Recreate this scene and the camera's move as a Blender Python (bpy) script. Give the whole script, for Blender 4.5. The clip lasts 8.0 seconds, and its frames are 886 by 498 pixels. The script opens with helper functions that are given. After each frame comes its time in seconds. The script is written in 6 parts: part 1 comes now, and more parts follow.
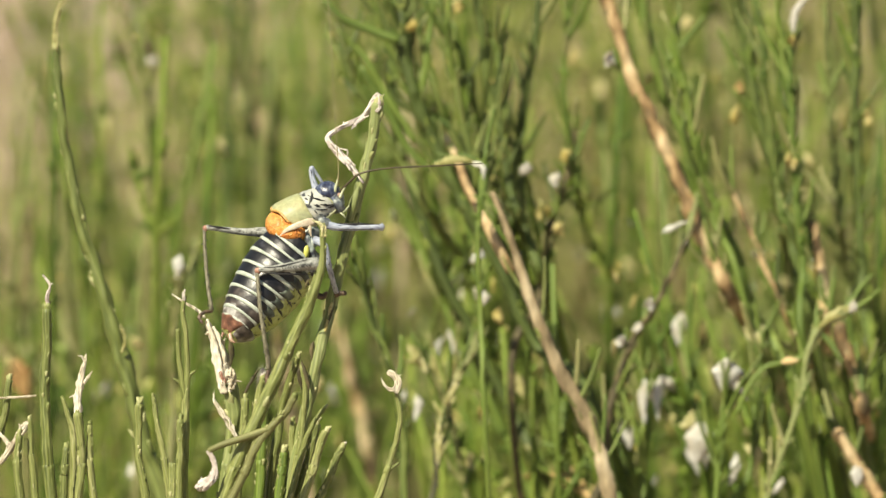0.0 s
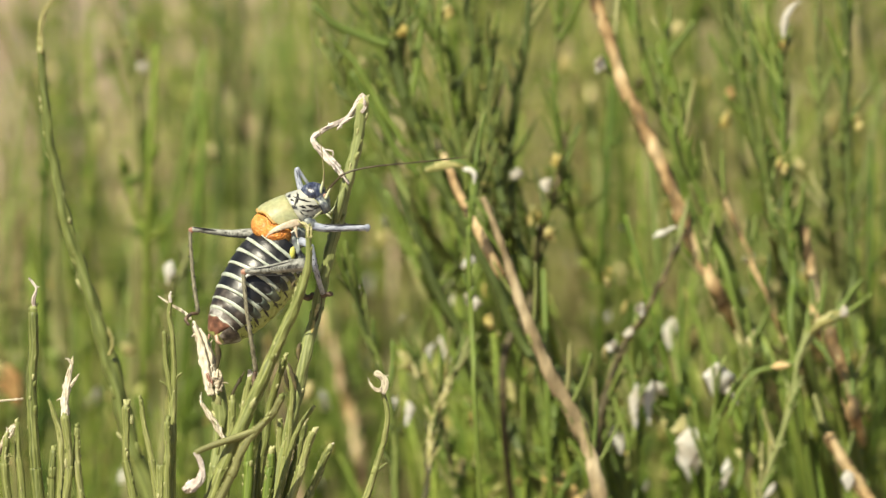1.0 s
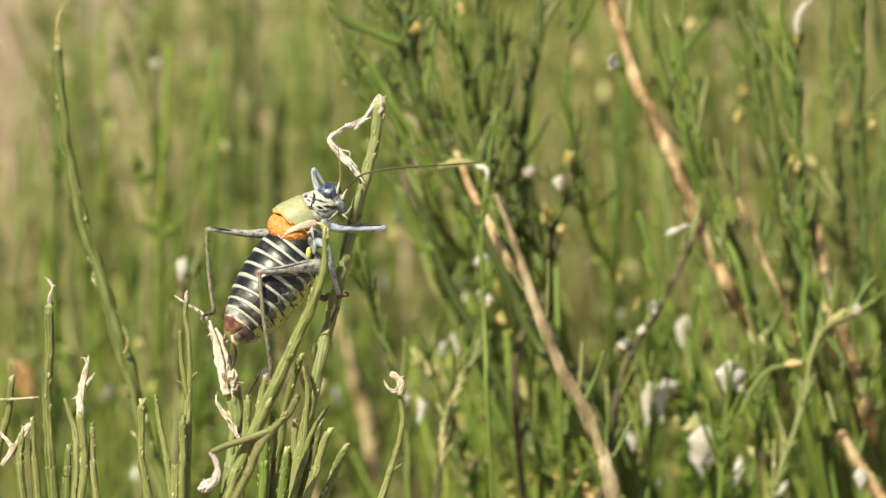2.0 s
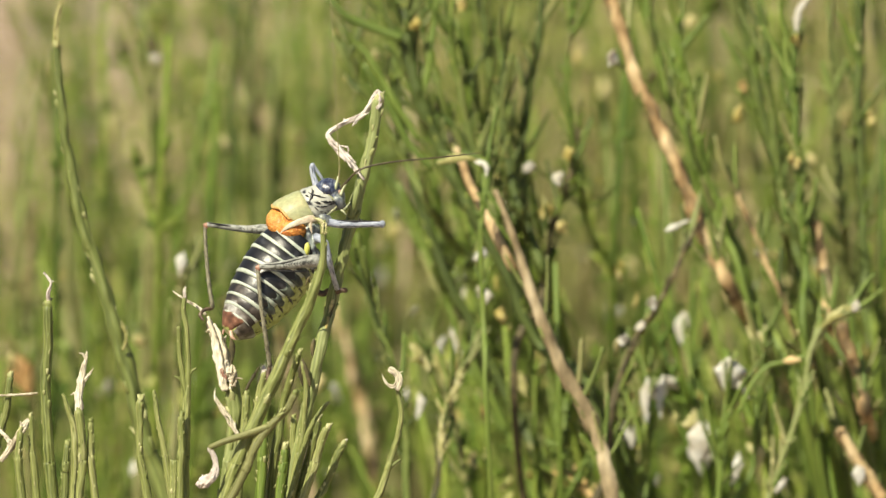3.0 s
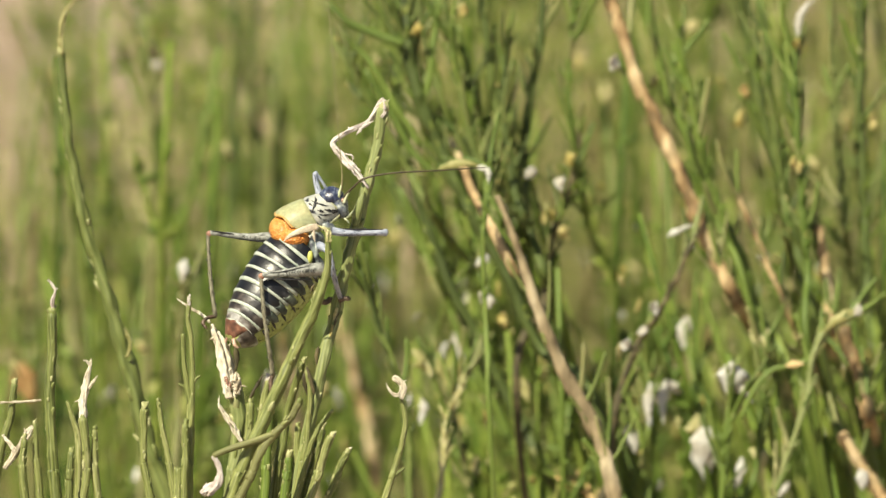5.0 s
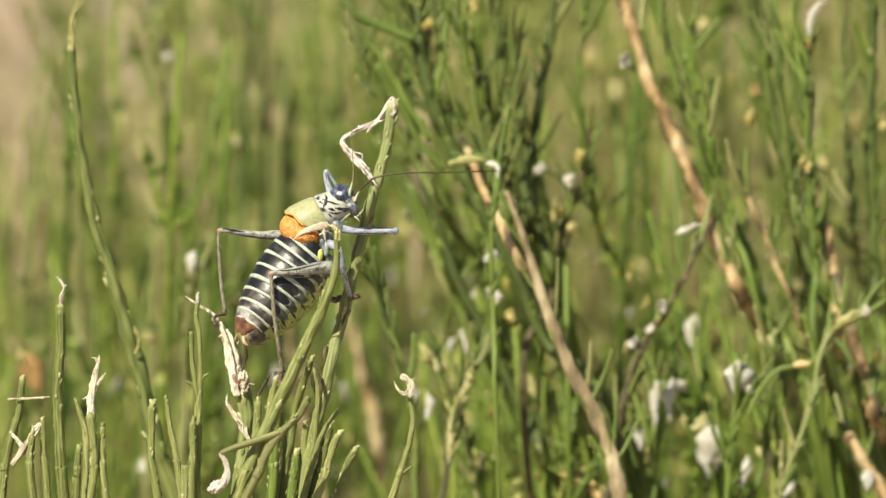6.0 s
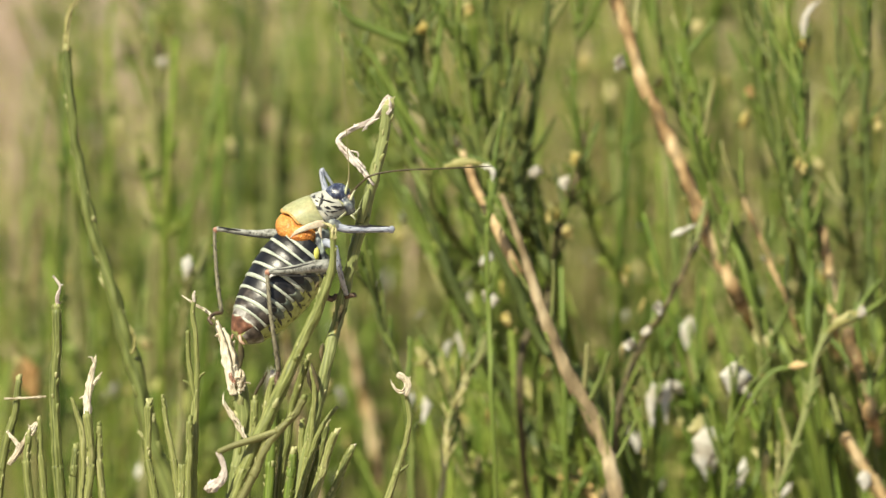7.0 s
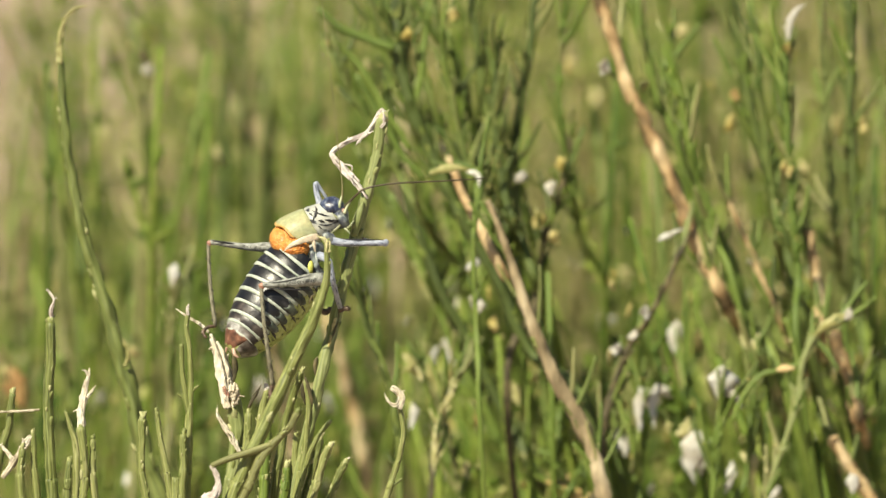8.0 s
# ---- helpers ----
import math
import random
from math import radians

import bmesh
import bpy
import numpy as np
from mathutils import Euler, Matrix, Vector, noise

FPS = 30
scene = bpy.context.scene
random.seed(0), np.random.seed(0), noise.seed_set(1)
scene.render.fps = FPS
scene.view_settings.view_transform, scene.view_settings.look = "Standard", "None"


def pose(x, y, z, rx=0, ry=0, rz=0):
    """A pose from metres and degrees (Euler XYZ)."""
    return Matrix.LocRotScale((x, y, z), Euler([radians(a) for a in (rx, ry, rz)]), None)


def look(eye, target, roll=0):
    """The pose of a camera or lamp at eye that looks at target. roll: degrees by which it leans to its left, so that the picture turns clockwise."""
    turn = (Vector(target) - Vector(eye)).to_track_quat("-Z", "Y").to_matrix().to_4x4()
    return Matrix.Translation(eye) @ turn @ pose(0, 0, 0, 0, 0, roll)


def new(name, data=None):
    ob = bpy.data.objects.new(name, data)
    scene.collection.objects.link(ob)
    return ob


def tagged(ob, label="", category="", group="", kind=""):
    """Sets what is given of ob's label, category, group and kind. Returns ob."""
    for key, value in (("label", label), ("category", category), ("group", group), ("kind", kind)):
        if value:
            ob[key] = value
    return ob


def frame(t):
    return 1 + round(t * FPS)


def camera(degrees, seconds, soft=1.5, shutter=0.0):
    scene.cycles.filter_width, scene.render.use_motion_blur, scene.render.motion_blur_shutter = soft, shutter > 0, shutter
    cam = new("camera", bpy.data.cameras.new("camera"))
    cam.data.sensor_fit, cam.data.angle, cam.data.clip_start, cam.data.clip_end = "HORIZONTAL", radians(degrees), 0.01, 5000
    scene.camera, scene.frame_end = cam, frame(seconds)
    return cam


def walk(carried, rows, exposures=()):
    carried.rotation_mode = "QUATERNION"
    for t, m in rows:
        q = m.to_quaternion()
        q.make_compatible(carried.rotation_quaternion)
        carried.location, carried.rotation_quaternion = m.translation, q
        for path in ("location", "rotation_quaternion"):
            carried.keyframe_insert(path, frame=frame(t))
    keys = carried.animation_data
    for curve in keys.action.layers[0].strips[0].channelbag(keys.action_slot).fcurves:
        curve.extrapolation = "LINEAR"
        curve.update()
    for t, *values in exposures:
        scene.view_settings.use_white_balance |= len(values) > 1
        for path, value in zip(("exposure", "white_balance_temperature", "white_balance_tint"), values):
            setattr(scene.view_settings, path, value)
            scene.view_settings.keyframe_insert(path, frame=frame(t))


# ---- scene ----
# ---- camera and its walk ----
cam = camera(12, 8.0, soft=1.5)
cam.data.dof.use_dof = True
cam.data.dof.focus_distance = 0.680
cam.data.dof.aperture_fstop = 19.5
PATH = [
    (0.0, pose(0, -0.66966, 0.83808, 80.0000, -0.0000, 0.0000)),
    (0.2, pose(0, -0.66966, 0.83808, 79.9879, 0.0145, 0.0103)),
    (0.4, pose(0, -0.66966, 0.83808, 79.9759, 0.0289, 0.0205)),
    (0.5, pose(0, -0.66966, 0.83808, 79.9652, 0.0270, -0.0263)),
    (0.6, pose(0, -0.66966, 0.83808, 79.9757, 0.0439, -0.0174)),
    (0.8, pose(0, -0.66966, 0.83808, 80.0232, 0.0636, -0.0800)),
    (1.0, pose(0, -0.66966, 0.83808, 80.0728, 0.0837, -0.1400)),
    (1.2, pose(0, -0.66966, 0.83808, 80.0827, 0.0920, -0.1075)),
    (1.4, pose(0, -0.66966, 0.83808, 80.0588, 0.0987, -0.0843)),
    (1.5, pose(0, -0.66966, 0.83808, 80.0522, 0.1056, -0.0523)),
    (1.6, pose(0, -0.66966, 0.83808, 80.0590, 0.0909, -0.0352)),
    (2.8, pose(0, -0.66966, 0.83808, 79.9648, -0.0912, 0.1435)),
    (3.0, pose(0, -0.66966, 0.83808, 79.9761, -0.1408, 0.0645)),
    (3.2, pose(0, -0.66966, 0.83808, 79.9636, 0.0595, -0.0193)),
    (3.4, pose(0, -0.66966, 0.83808, 79.9734, 0.2555, -0.1275)),
    (3.5, pose(0, -0.66966, 0.83808, 80.0007, 0.3512, -0.1947)),
    (3.6, pose(0, -0.66966, 0.83808, 80.0330, 0.2908, -0.1077)),
    (3.8, pose(0, -0.66966, 0.83808, 80.0464, 0.1426, -0.0896)),
    (4.0, pose(0, -0.66966, 0.83808, 80.0410, 0.0080, 0.0056)),
    (4.2, pose(0, -0.66966, 0.83808, 80.0585, 0.1347, -0.0646)),
    (4.4, pose(0, -0.66966, 0.83808, 80.1282, 0.2355, -0.2814)),
    (4.5, pose(0, -0.66966, 0.83808, 80.1087, 0.3202, -0.1952)),
    (4.6, pose(0, -0.66966, 0.83808, 80.0694, 0.2769, -0.0459)),
    (4.7, pose(0, -0.66966, 0.83808, 80.0582, 0.2150, -0.0022)),
    (5.8, pose(0, -0.66966, 0.83808, 80.0022, -0.5013, 0.2779)),
    (6.0, pose(0, -0.66966, 0.83808, 79.9847, -0.6371, 0.2970)),
    (6.2, pose(0, -0.66966, 0.83808, 80.0146, -0.6386, 0.2946)),
    (6.4, pose(0, -0.66966, 0.83808, 80.0259, -0.6293, 0.3537)),
    (6.5, pose(0, -0.66966, 0.83808, 80.0112, -0.6355, 0.3221)),
    (6.6, pose(0, -0.66966, 0.83808, 80.0262, -0.5703, 0.2983)),
    (6.8, pose(0, -0.66966, 0.83808, 80.0378, -0.4366, 0.2699)),
    (7.0, pose(0, -0.66966, 0.83808, 80.0303, -0.3139, 0.1789)),
    (7.2, pose(0, -0.66966, 0.83808, 80.0854, -0.2569, 0.1277)),
    (7.4, pose(0, -0.66966, 0.83808, 80.0492, -0.1943, 0.1080)),
    (7.5, pose(0, -0.66966, 0.83808, 80.0215, -0.1639, 0.0931)),
    (7.6, pose(0, -0.66966, 0.83808, 80.0847, -0.1234, 0.0151)),
    (7.8, pose(0, -0.66966, 0.83808, 80.1198, -0.0440, -0.1510)),
    (8.0, pose(0, -0.66966, 0.83808, 80.1105, 0.0779, -0.0757)),
]
walk(cam, PATH, [(0.0, 0.38, 6950, 8), (8.0, 0.38, 6950, 8)])

# ---- light ----
SUN_ELEVATION, SUN_AZIMUTH = 52.0, 218.0  # degrees; azimuth clockwise from +y
world = bpy.data.worlds.new("sky")
scene.world = world
world.use_nodes = True
sky = world.node_tree.nodes.new("ShaderNodeTexSky")
sky.sky_type, sky.sun_disc = "NISHITA", False
sky.sun_elevation, sky.sun_rotation = radians(SUN_ELEVATION), radians(SUN_AZIMUTH)
backdrop_node = world.node_tree.nodes["Background"]
backdrop_node.inputs["Strength"].default_value = 0.06
world.node_tree.links.new(sky.outputs[0], backdrop_node.inputs["Color"])
sun = new("sun", bpy.data.lights.new("sun", "SUN"))
sun.data.energy, sun.data.angle, sun.data.color = 5.5, radians(0.53), (1.0, 0.95, 0.78)
_e, _a = radians(SUN_ELEVATION), radians(SUN_AZIMUTH)
SUN_WAY = Vector((math.sin(_a) * math.cos(_e), math.cos(_a) * math.cos(_e), math.sin(_e)))
sun.matrix_world = look(SUN_WAY * 20, (0, 0, 0))

# ---- materials ----


def ramp(nodes, stops):
    n = nodes.new("ShaderNodeValToRGB")
    el = n.color_ramp.elements
    while len(el) < len(stops):
        el.new(0.5)
    for e, (p, c) in zip(el, stops):
        e.position, e.color = p, (*c, 1)
    return n


def surface(name, stops, grain=400.0, rough=0.5, bump=0.15, fine=2500.0, stretch=(1, 1, 1), vary=0.0, island=False,
            sheen=0.0, spread=0.12, translucent=0.0, detail=4.0, along=False, ribs=0):
    """Mottled surface: colour stops over a coarse noise, bump and tint from a fine one, a tint per object or per island.
    ribs: pale lengthwise ribs round a stem."""
    m = bpy.data.materials.new(name)
    m.use_nodes = True
    t = m.node_tree
    N, L = t.nodes, t.links
    bsdf = N["Principled BSDF"]
    co = N.new("ShaderNodeTexCoord")
    mp = N.new("ShaderNodeMapping")
    mp.inputs["Scale"].default_value = stretch
    L.new(co.outputs["UV" if along else "Object"], mp.inputs["Vector"])
    n1 = N.new("ShaderNodeTexNoise")
    n1.inputs["Scale"].default_value, n1.inputs["Detail"].default_value = grain, detail
    n2 = N.new("ShaderNodeTexNoise")
    n2.inputs["Scale"].default_value, n2.inputs["Detail"].default_value = fine, 3.0
    L.new(mp.outputs[0], n1.inputs["Vector"])
    L.new(mp.outputs[0], n2.inputs["Vector"])
    fac = n1.outputs["Fac"]
    if vary:
        src = N.new("ShaderNodeNewGeometry").outputs["Random Per Island"] if island else N.new("ShaderNodeObjectInfo").outputs["Random"]
        mm = N.new("ShaderNodeMath")
        mm.operation = "MULTIPLY_ADD"
        mm.inputs[1].default_value, mm.inputs[2].default_value = vary, -vary / 2
        L.new(src, mm.inputs[0])
        ad = N.new("ShaderNodeMath")
        ad.operation, ad.use_clamp = "ADD", True
        L.new(fac, ad.inputs[0])
        L.new(mm.outputs[0], ad.inputs[1])
        fac = ad.outputs[0]
    rp = ramp(N, stops)
    L.new(fac, rp.inputs[0])
    hsv = N.new("ShaderNodeHueSaturation")
    mr = N.new("ShaderNodeMapRange")
    mr.inputs["From Min"].default_value, mr.inputs["From Max"].default_value = 0.3, 0.7
    mr.inputs["To Min"].default_value, mr.inputs["To Max"].default_value = 1 - spread * 2, 1 + spread * 2
    L.new(n2.outputs["Fac"], mr.inputs[0])
    L.new(mr.outputs[0], hsv.inputs["Value"])
    tone = rp.outputs[0]
    if ribs:
        sep = N.new("ShaderNodeSeparateXYZ")
        L.new(co.outputs["UV"], sep.inputs[0])
        ang = N.new("ShaderNodeMath")
        ang.operation, ang.inputs[1].default_value, ang.inputs[2].default_value = "MULTIPLY_ADD", 2 * math.pi * ribs, math.pi
        L.new(sep.outputs[0], ang.inputs[0])
        wave = N.new("ShaderNodeMath")
        wave.operation = "COSINE"
        L.new(ang.outputs[0], wave.inputs[0])
        share = N.new("ShaderNodeMapRange")
        share.inputs["From Min"].default_value, share.inputs["From Max"].default_value = 0.1, 1.0
        share.inputs["To Min"].default_value, share.inputs["To Max"].default_value = 0.0, 0.42
        L.new(wave.outputs[0], share.inputs[0])
        pale = N.new("ShaderNodeMixRGB")
        pale.inputs[2].default_value = (0.31, 0.33, 0.135, 1)
        L.new(share.outputs[0], pale.inputs[0])
        L.new(tone, pale.inputs[1])
        tone = pale.outputs[0]
    L.new(tone, hsv.inputs["Color"])
    L.new(hsv.outputs[0], bsdf.inputs["Base Color"])
    bsdf.inputs["Roughness"].default_value = rough
    if sheen:
        bsdf.inputs["Coat Weight"].default_value, bsdf.inputs["Coat Roughness"].default_value = sheen, 0.25
    if bump:
        b = N.new("ShaderNodeBump")
        b.inputs["Strength"].default_value, b.inputs["Distance"].default_value = bump, 0.0003
        L.new(n2.outputs["Fac"], b.inputs["Height"])
        L.new(b.outputs[0], bsdf.inputs["Normal"])
    if translucent:
        tr = N.new("ShaderNodeBsdfTranslucent")
        L.new(hsv.outputs[0], tr.inputs["Color"])
        mx = N.new("ShaderNodeMixShader")
        mx.inputs[0].default_value = translucent
        L.new(bsdf.outputs[0], mx.inputs[1])
        L.new(tr.outputs[0], mx.inputs[2])
        L.new(mx.outputs[0], N["Material Output"].inputs["Surface"])
    return m


GREEN = surface("broom_green", [(0.22, (0.07, 0.095, 0.018)), (0.45, (0.158, 0.182, 0.045)), (0.62, (0.235, 0.252, 0.08)), (0.78, (0.38, 0.37, 0.18))],
                grain=1.0, fine=2.5, stretch=(7, 130, 1), rough=0.55, bump=0.5, vary=0.3, spread=0.2, along=True, ribs=10)
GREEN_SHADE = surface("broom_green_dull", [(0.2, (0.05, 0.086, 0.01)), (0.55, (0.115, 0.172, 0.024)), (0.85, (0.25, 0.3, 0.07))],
                      grain=1.0, fine=2.5, stretch=(6, 70, 1), rough=0.6, bump=0.5, vary=0.3, spread=0.15, along=True)
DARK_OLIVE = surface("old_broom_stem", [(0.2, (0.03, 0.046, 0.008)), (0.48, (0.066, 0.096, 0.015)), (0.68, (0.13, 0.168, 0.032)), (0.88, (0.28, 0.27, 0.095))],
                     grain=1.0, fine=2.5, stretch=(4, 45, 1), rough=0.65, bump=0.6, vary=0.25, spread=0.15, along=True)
OLIVE = surface("broom_olive", [(0.2, (0.12, 0.125, 0.04)), (0.55, (0.2, 0.2, 0.07)), (0.85, (0.33, 0.3, 0.13))],
                grain=1.0, fine=2.5, stretch=(6, 70, 1), rough=0.6, bump=0.5, vary=0.2, spread=0.15, along=True)
WEATHERED = surface("weathered_broom", [(0.2, (0.06, 0.08, 0.016)), (0.48, (0.125, 0.155, 0.036)), (0.7, (0.21, 0.23, 0.07)), (0.88, (0.38, 0.37, 0.17))],
                    grain=1.0, fine=2.5, stretch=(4, 40, 1), rough=0.65, bump=0.6, vary=0.15, spread=0.16, along=True)
PALE_GREEN = surface("broom_pale_green", [(0.25, (0.135, 0.168, 0.045)), (0.5, (0.215, 0.25, 0.085)), (0.75, (0.33, 0.355, 0.17))],
                     grain=1.0, fine=2.5, stretch=(7, 70, 1), rough=0.55, bump=0.6, spread=0.16, along=True, ribs=10)
NUB = surface("leaf_bud_green", [(0.2, (0.16, 0.185, 0.05)), (0.55, (0.25, 0.27, 0.095)), (0.85, (0.46, 0.45, 0.23))], grain=700, rough=0.6, vary=0.7)
NODE = surface("broom_node", [(0.25, (0.26, 0.25, 0.08)), (0.55, (0.42, 0.39, 0.17)), (0.8, (0.56, 0.52, 0.3))], grain=700, rough=0.6, vary=0.4)
STRAW = surface("dry_white", [(0.28, (0.3, 0.24, 0.16)), (0.45, (0.62, 0.55, 0.42)), (0.75, (0.78, 0.73, 0.61))], grain=700, fine=2600,
                rough=0.75, bump=0.6, stretch=(1, 1, 0.4), vary=0.2)
STRAW_PINK = surface("dry_pinkish", [(0.3, (0.36, 0.29, 0.25)), (0.45, (0.56, 0.49, 0.445)), (0.7, (0.74, 0.69, 0.64))], grain=450, fine=2600, rough=0.75, bump=0.5)
TAN = surface("dry_tan", [(0.25, (0.3, 0.17, 0.06)), (0.5, (0.5, 0.33, 0.13)), (0.8, (0.66, 0.5, 0.27))], grain=300, rough=0.7, vary=0.4)
BROWN = surface("dark_husk", [(0.3, (0.04, 0.034, 0.015)), (0.6, (0.1, 0.08, 0.032)), (0.8, (0.22, 0.17, 0.07))], grain=500, rough=0.7)
ORANGE_BARK = surface("orange_bark", [(0.3, (0.09, 0.065, 0.03)), (0.41, (0.3, 0.19, 0.085)), (0.52, (0.52, 0.38, 0.2)), (0.7, (0.68, 0.55, 0.35))], grain=210, fine=900,
                      rough=0.75, bump=0.8, stretch=(1, 1, 0.45), vary=0.15)
GREY_BARK = surface("grey_tan_bark", [(0.3, (0.075, 0.058, 0.03)), (0.42, (0.2, 0.15, 0.08)), (0.55, (0.34, 0.265, 0.155)), (0.72, (0.48, 0.4, 0.265))], grain=230, fine=900,
                    rough=0.8, bump=0.8, stretch=(1, 1, 0.4), vary=0.15)
FAR_GREEN = surface("thicket_green", [(0.1, (0.052, 0.095, 0.009)), (0.42, (0.14, 0.214, 0.023)), (0.72, (0.265, 0.33, 0.055)), (0.95, (0.48, 0.47, 0.18))],
                    grain=90, fine=700, rough=0.7, bump=0.2, vary=0.9, island=True, translucent=0.28)
FAR_KHAKI = surface("thicket_khaki", [(0.1, (0.14, 0.143, 0.034)), (0.42, (0.28, 0.28, 0.077)), (0.72, (0.42, 0.395, 0.145)), (0.95, (0.56, 0.5, 0.26))],
                    grain=90, fine=700, rough=0.75, bump=0.2, vary=0.8, island=True, translucent=0.2)
NEAR_GREEN = surface("twig_green", [(0.1, (0.05, 0.1, 0.008)), (0.45, (0.13, 0.205, 0.02)), (0.75, (0.235, 0.3, 0.046)), (0.95, (0.44, 0.43, 0.15))],
                     grain=120, fine=900, rough=0.65, bump=0.2, vary=0.7, translucent=0.28)
FAR_TAN = surface("thicket_tan", [(0.1, (0.19, 0.125, 0.06)), (0.5, (0.36, 0.28, 0.145)), (0.9, (0.52, 0.43, 0.28))], grain=60, fine=600, rough=0.75,
                  bump=0.2, vary=0.9, island=True)
PETAL = surface("dry_petal", [(0.3, (0.58, 0.53, 0.43)), (0.6, (0.76, 0.75, 0.7))], grain=300, rough=0.7, translucent=0.3, vary=0.3, island=True)
YELLOW = surface("yellow_leaf", [(0.3, (0.46, 0.37, 0.1)), (0.7, (0.68, 0.6, 0.3))], grain=300, rough=0.6, translucent=0.25, vary=0.5, island=True)
SOIL = surface("pinkish_soil", [(0.25, (0.24, 0.17, 0.12)), (0.5, (0.4, 0.29, 0.23)), (0.75, (0.5, 0.4, 0.33))], grain=7, fine=140, rough=0.95, bump=0.6)


def chitin(name, stops, grain, rough=0.3, coat=0.3, bump=0.2, fine=9000.0, spread=0.08, stretch=(1, 1, 1), detail=2.0, along=False):
    return surface(name, stops, grain=grain, fine=fine, rough=rough, bump=bump, sheen=coat, spread=spread, stretch=stretch, detail=detail, along=along)


# the palest stop puts a faint trace of the plates' sheen into the colour
BLACK = chitin("black_shell", [(0.35, (0.003, 0.003, 0.004)), (0.58, (0.006, 0.005, 0.006)), (0.7, (0.05, 0.05, 0.056))], 420, 0.4, 0.0, 0.24, 1000, detail=3.0)
# brown-black hind plates; the grey stops are their sheen, painted as pale patches
BLACK_BROWN_SHEEN = chitin("brown_black_sheen_shell", [(0.35, (0.007, 0.005, 0.005)), (0.52, (0.024, 0.017, 0.014)), (0.63, (0.09, 0.072, 0.06)), (0.74, (0.32, 0.31, 0.3))], 420, 0.42, 0.0, 0.26, 1000, detail=3.0)
TAIL_GREY = chitin("grey_white_tail", [(0.4, (0.025, 0.02, 0.018)), (0.5, (0.11, 0.09, 0.075)), (0.64, (0.38, 0.37, 0.35))], 420, 0.42, 0.1, 0.5, 2000, detail=3.0)
CERCUS = chitin("pinkish_tail_tip", [(0.3, (0.32, 0.17, 0.12)), (0.7, (0.55, 0.38, 0.28))], 900, 0.45, 0.1)
for shell_black in (BLACK, BLACK_BROWN_SHEEN):
    shell_black.node_tree.nodes["Principled BSDF"].inputs["IOR"].default_value = 1.64
BAND = chitin("pale_band", [(0.3, (0.34, 0.39, 0.32)), (0.7, (0.54, 0.58, 0.5))], 900, 0.4, 0.2)
BELLY = chitin("yellow_green_belly", [(0.34, (0.05, 0.055, 0.02)), (0.39, (0.33, 0.37, 0.1)), (0.7, (0.49, 0.54, 0.22))], 1300, 0.45, 0.1)
RUST = chitin("rust_tail", [(0.3, (0.07, 0.03, 0.018)), (0.6, (0.2, 0.085, 0.05)), (0.8, (0.36, 0.2, 0.13))], 900, 0.45, 0.15)
SHIELD = chitin("yellow_green_shield", [(0.3, (0.37, 0.33, 0.16)), (0.48, (0.35, 0.36, 0.195)), (0.7, (0.385, 0.405, 0.255))], 200, 0.5, 0.08, 0.1, 2000)
SHIELD_RIM = chitin("orange_rim", [(0.35, (0.56, 0.26, 0.06)), (0.65, (0.52, 0.42, 0.17))], 400, 0.42, 0.2, 0.4, 2600)
FLAP = chitin("cream_flap", [(0.3, (0.54, 0.43, 0.31)), (0.7, (0.64, 0.58, 0.45))], 700, 0.5, 0.1, 0.3, 2600)
TEGMEN = chitin("orange_wing", [(0.3, (0.5, 0.15, 0.025)), (0.5, (0.6, 0.23, 0.045)), (0.75, (0.68, 0.36, 0.1))], 700, 0.55, 0.05, 0.9, 2300, 0.12)
MARBLED = chitin("white_collar", [(0.37, (0.03, 0.03, 0.036)), (0.42, (0.4, 0.41, 0.37)), (0.7, (0.56, 0.55, 0.47))], 560, 0.4, 0.2, stretch=(1, 1, 1.7))
# grey-blue streaks; the palest stop also paints in the crown's highlight
BLUE_HEAD = chitin("slate_blue_head", [(0.35, (0.014, 0.017, 0.038)), (0.48, (0.04, 0.05, 0.095)), (0.57, (0.12, 0.14, 0.2)), (0.67, (0.35, 0.38, 0.4))], 700, 0.26, 0.5, stretch=(1.8, 1, 0.7), detail=4.0)
FACE = chitin("grey_face", [(0.36, (0.03, 0.035, 0.055)), (0.5, (0.11, 0.125, 0.145)), (0.66, (0.36, 0.39, 0.36))], 800, 0.4, 0.2, detail=4.0)
LEG = chitin("speckled_grey_leg", [(0.36, (0.07, 0.072, 0.065)), (0.46, (0.23, 0.235, 0.21)), (0.7, (0.46, 0.47, 0.44))], 1.0, 0.5, 0.1, 0.2, 4.0,
             stretch=(4, 0.9, 1), detail=3.0, along=True)
SHIN = chitin("olive_grey_shin", [(0.36, (0.06, 0.055, 0.04)), (0.46, (0.185, 0.17, 0.115)), (0.7, (0.35, 0.33, 0.24))], 1.0, 0.5, 0.1, 0.2, 4.0, stretch=(4, 0.9, 1), detail=3.0, along=True)
LEG_BLUE = chitin("pale_blue_leg", [(0.36, (0.07, 0.08, 0.12)), (0.45, (0.27, 0.3, 0.385)), (0.7, (0.49, 0.52, 0.6))], 1.0, 0.42, 0.2, 0.2, 4.0,
                  stretch=(4, 0.5, 1), detail=2.0, along=True)
FOOT = chitin("brown_foot", [(0.3, (0.05, 0.035, 0.025)), (0.6, (0.14, 0.09, 0.06)), (0.8, (0.28, 0.2, 0.14))], 1500, 0.5, 0.1)
